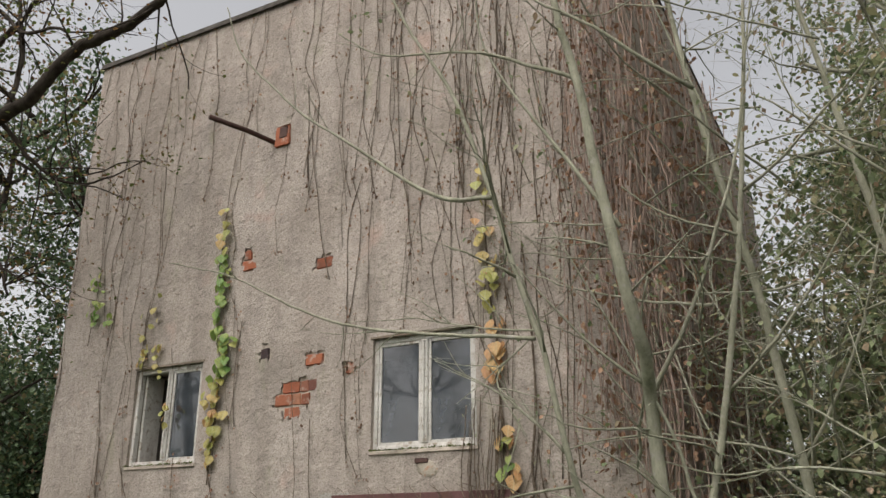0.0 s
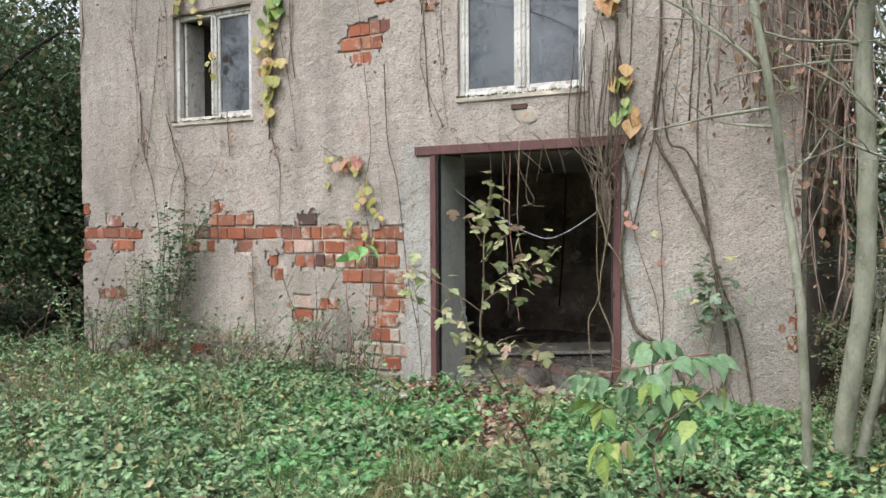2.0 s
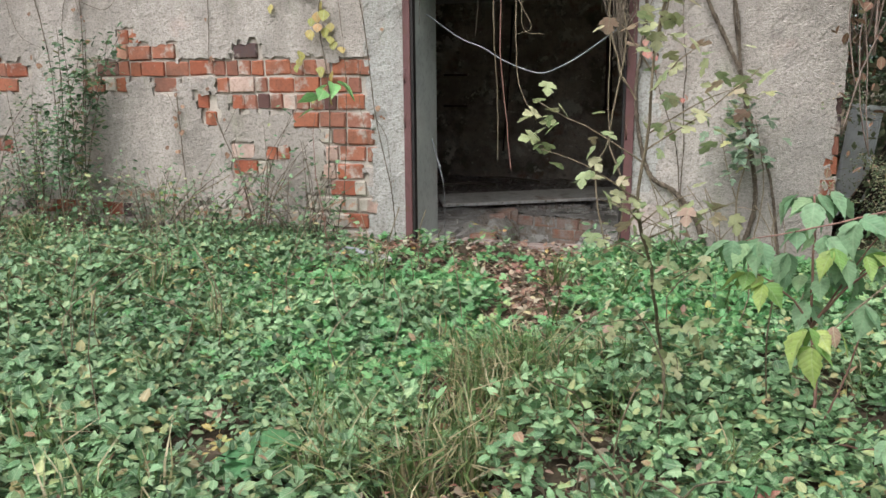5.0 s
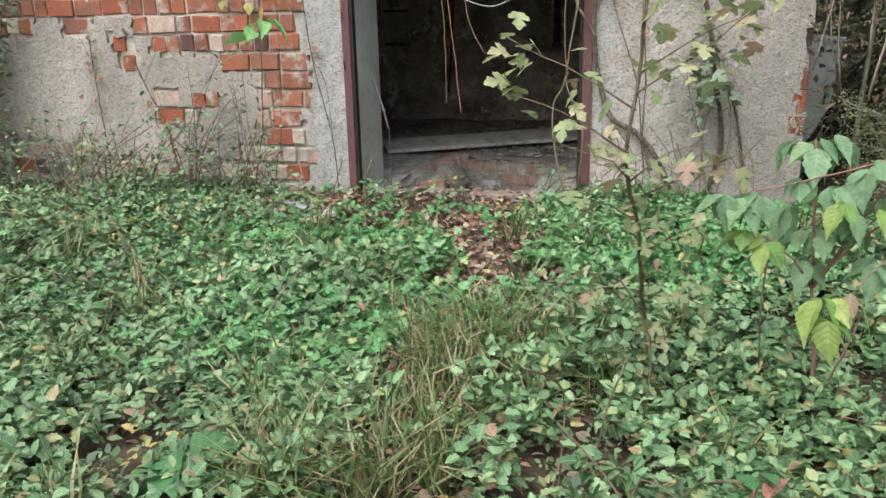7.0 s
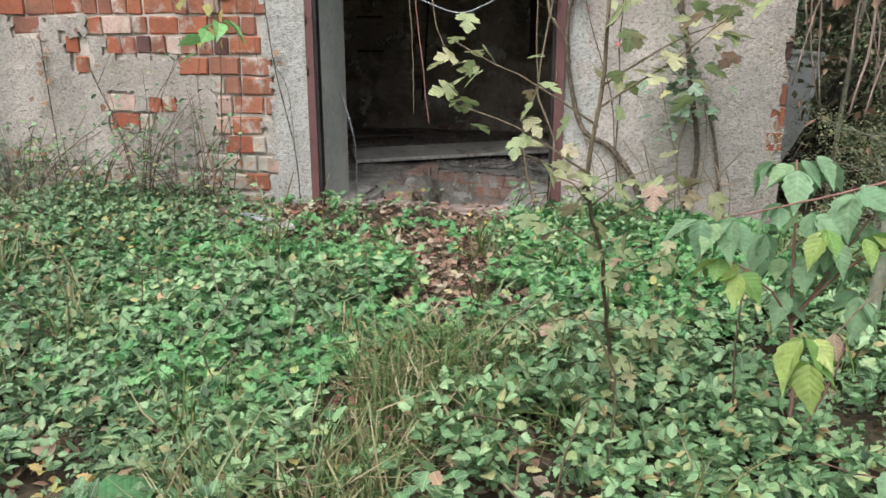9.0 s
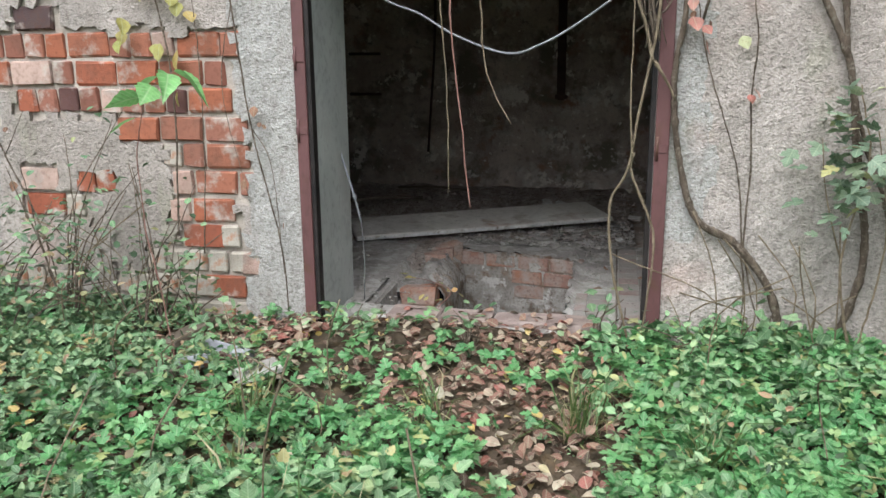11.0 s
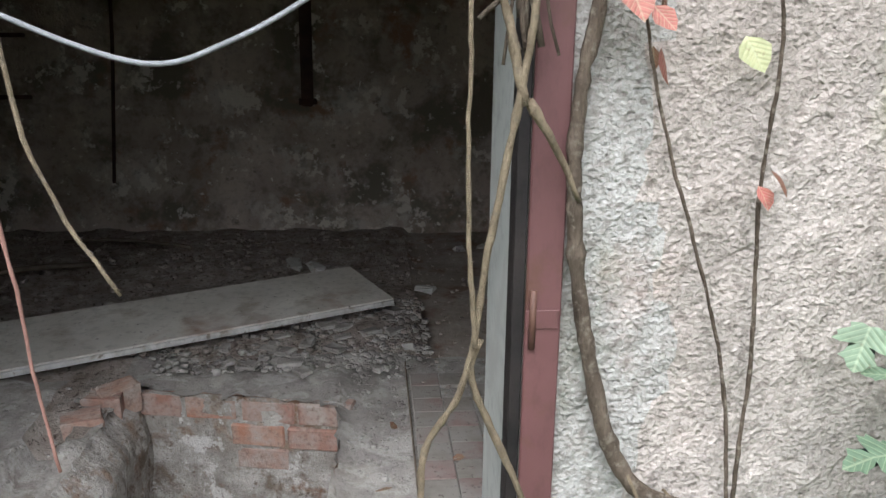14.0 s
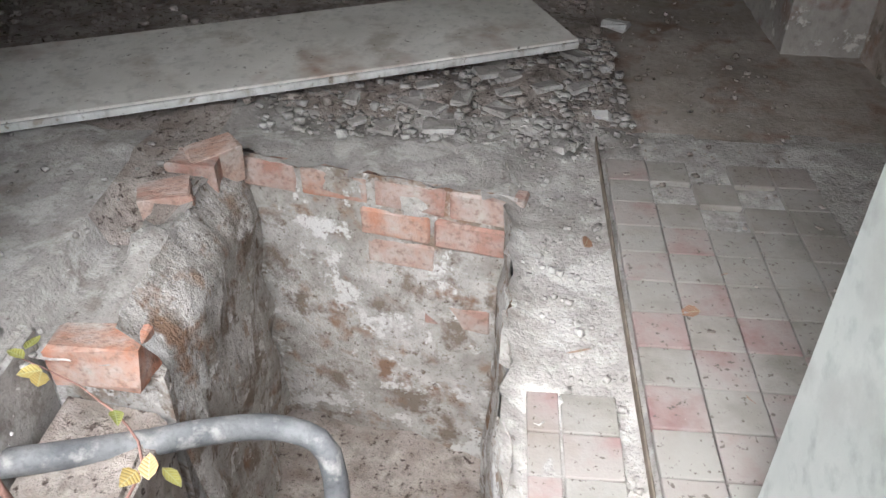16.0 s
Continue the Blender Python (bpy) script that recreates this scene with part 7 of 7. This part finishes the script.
for x, y, s in ((-7.8, 0.2, 1.0), (-6.4, 3.2, 1.15), (-8.6, 2.2, 1.2), (-9.6, -0.6, 1.1), (-7.4, 5.6, 1.2), (-10.8, 1.5, 1.3), (-6.9, -0.4, .6)):
    copy_thing(T3, pose(x, y, -.05, 0, 0, q.uniform(0, 360)) @ Matrix.Diagonal((s, s, s, 1)))
for x, y, s in ((5.4, 4.4, 1.0), (7.6, 0.6, 1.0), (8.6, 3.4, 1.2), (5.0, 7.4, 1.1), (6.8, 6.2, 1.2), (6.2, 2.4, .9), (9.8, 1.2, 1.3), (6.3, 0.6, .55), (6.0, 0.9, .9), (5.9, 4.4, 1.1), (6.0, 1.8, 1.3), (7.2, 2.2, 1.4), (6.9, 3.4, 1.5), (8.0, -0.6, 1.1)):
    copy_thing(T4, pose(x, y, -.05, 0, 0, q.uniform(0, 360)) @ Matrix.Diagonal((s, s, s, 1)))
for x, y, s in ((-11, 6.5, 1.1), (-12.5, 2.2, 1.2), (-14.5, 8, 1.3), (-9.5, 9, 1.0), (-16, -1, 1.2), (6.2, 9.5, 1.0), (11.0, 8.0, 1.2), (-15, -9, 1.1), (14, -3, 1.2)):
    copy_thing(T1, pose(x, y, -.1, 0, 0, q.uniform(0, 360)) @ Matrix.Diagonal((s, s, s, 1)))
for x, y, s in ((6.5, 3.6, .8), (6.4, 1.6, .75), (7.4, 1.2, .8), (9.2, 4.6, 1.0), (7.0, 7.6, 1.1), (12, 3.5, 1.1), (10.5, 12, 1.2), (15, 8, 1.3), (-8, 13, 1.1), (-10, -19, 1.2), (-4, -22, 1.3), (3, -21, 1.2), (9, -18, 1.2), (16, -12, 1.2), (-17, -14, 1.2)):
    copy_thing(T2, pose(x, y, -.1, 0, 0, q.uniform(0, 360)) @ Matrix.Diagonal((s, s, s, 1)))


for x, y, s in ((4.4, 0.2, .32), (5.0, -.7, .36), (4.7, 1.2, .34), (5.8, -1.2, .4), (6.6, -1.8, .45), (4.6, -1.0, .24), (5.4, .6, .4), (3.95, -.5, .2)):
    copy_thing(T4, pose(x, y, -.03, 0, 0, q.uniform(0, 360)) @ Matrix.Diagonal((s * 1.3, s * 1.3, s, 1)))


def far_woods():
    """A ring of distant wood closing the horizon."""
    r = np.random.default_rng(55)
    n = 42000
    a = r.uniform(0, 2 * np.pi, n)
    d = r.uniform(26, 44, n)
    top = 6 + 4 * np.array([noise.noise((math.cos(v) * 4, math.sin(v) * 4, 0)) for v in a])
    P = np.stack([d * np.cos(a), 4 + d * np.sin(a), r.random(n) ** .8 * top], -1)
    tagged(put("far_woods", leaf_mesh("far_woods", P, r.uniform(.4, .9, n), 0, M["darkleaf"], shape=(DIA_V, DIA_F), seed=5, tilt_sd=60)), "distant dark woodland closing the view", "woods", kind="stuff")


far_woods()

# debris beside the doorway
for k, (x, y, w, l, a, m) in enumerate(((-0.53, -0.36, .09, .64, 94, "wood"), (-0.22, -0.61, .08, .31, -19, "cable"), (-0.30, -0.80, .12, .16, 35, "cable"), (-0.55, -1.0, .08, .5, 10, "wood"), (0.05, -0.85, .13, .22, 40, "concrete"))):
    ob = put("debris_board", box_mesh("debris_board", (l, w, .03), M[m], .006, .006, k), m=pose(x, y, .055, 4, 5 - 3 * k, a))
    tagged(ob, "broken grey board lying among the leaves", "debris", group="debris beside the doorway")

plant("pit_twig", "thin twig with pale yellow leaves at the pit edge", "twig", (0.66, 0.42, 0.0), [([(0.66, 0.42, 0.0), (0.70, 0.62, 0.03), (0.60, 0.74, 0.05), (0.45, 0.83, 0.06), (0.33, 0.88, 0.05)], .004)], M["redstem"],
      [("foliage", [(0.55, 0.38, .05), (0.60, 0.37, .06), (0.65, 0.38, .05), (0.70, 0.6, .05), (0.74, 0.62, .04), (0.73, 0.58, .05), (0.42, 0.78, .07), (0.35, 0.86, .07), (0.33, 0.9, .06), (0.40, 0.84, .06), (0.60, 0.74, .06)], .055, 10, M["yellowleaf"], (OVAL_V, OVAL_F), "pale yellow leaves")], 31)
tagged(put("fallen_leaf", leaf_mesh("fallen_leaf", [(1.60, 1.12, -0.025)], .085, 4, M["litter"], shape=(OVAL_V * np.array([1.4, 1, 1]), OVAL_F), seed=3)), "dry brown leaf on the dusty ledge", "leaf")
for k, (x, y, z) in enumerate(((1.42, 0.20, 0.03), (1.55, 0.55, -0.02), (1.90, 1.25, 0.012), (2.0, 1.42, 0.012), (1.63, 1.55, -0.02), (1.95, 0.95, 0.012))):
    tagged(put("fallen_leaf", leaf_mesh("fallen_leaf", [(x, y, z)], .055, 4, M["orangeleaf"] if k < 1 else M["dryleaf"], shape=OV, seed=k)), "small curled leaf lying on the floor", "leaf", group="leaves on the floor")


def thicket():
    """Bare crossing branches of the thicket beside the young trees."""
    r = np.random.default_rng(123)
    tb = Tubes()
    tips = []
    for k in range(95):
        x, y = r.uniform(3.6, 7.2), r.uniform(-2.4, 1.2)
        z = r.uniform(0.2, 5.5)
        if x < 4.6 and z < 1.9:
            z += 2.2
        d = np.array([r.normal(-.25, .8), r.normal(-.1, .5), r.uniform(.1, 1.1)])
        grow(tb, (x, y, z), d, r.uniform(1.2, 2.8), r.uniform(.008, .017), 2, r, .3, .01, tips, kids=(2, 4), spread=.7)
    tagged(put("thicket_branches", tb.mesh("thicket_branches", M["bark"])), "tangle of bare crossing branches beside the house", "branches", kind="stuff")
    tips = np.array(tips)
    P = tips[r.integers(0, len(tips), 2200)] + r.normal(0, .08, (2200, 3))
    P = P[P[:, 1] < -.1]
    tagged(put("thicket_leaves", leaf_mesh("thicket_leaves", P, r.uniform(.03, .07, len(P)), -40, M["thicketleaf"], shape=(HEX_V, HEX_F), seed=9)), "last olive and brown leaves on the thicket", "leaves", kind="stuff")


thicket()

r = np.random.default_rng(66)
P = np.stack([r.uniform(0.15, 1.85, 110), r.uniform(0.02, 0.34, 110) ** 1.0, r.uniform(0.024, 0.034, 110)], -1)
P = P[r.random(110) > P[:, 1] * 2.2]
tagged(put("fallen_leaves", leaf_mesh("fallen_leaves", P, r.uniform(.04, .085, len(P)), 3, M["litter"], shape=(OVAL_V, OVAL_F), seed=66, tilt_sd=12)), "fallen leaves blown onto the threshold", "fallen leaves", kind="stuff")
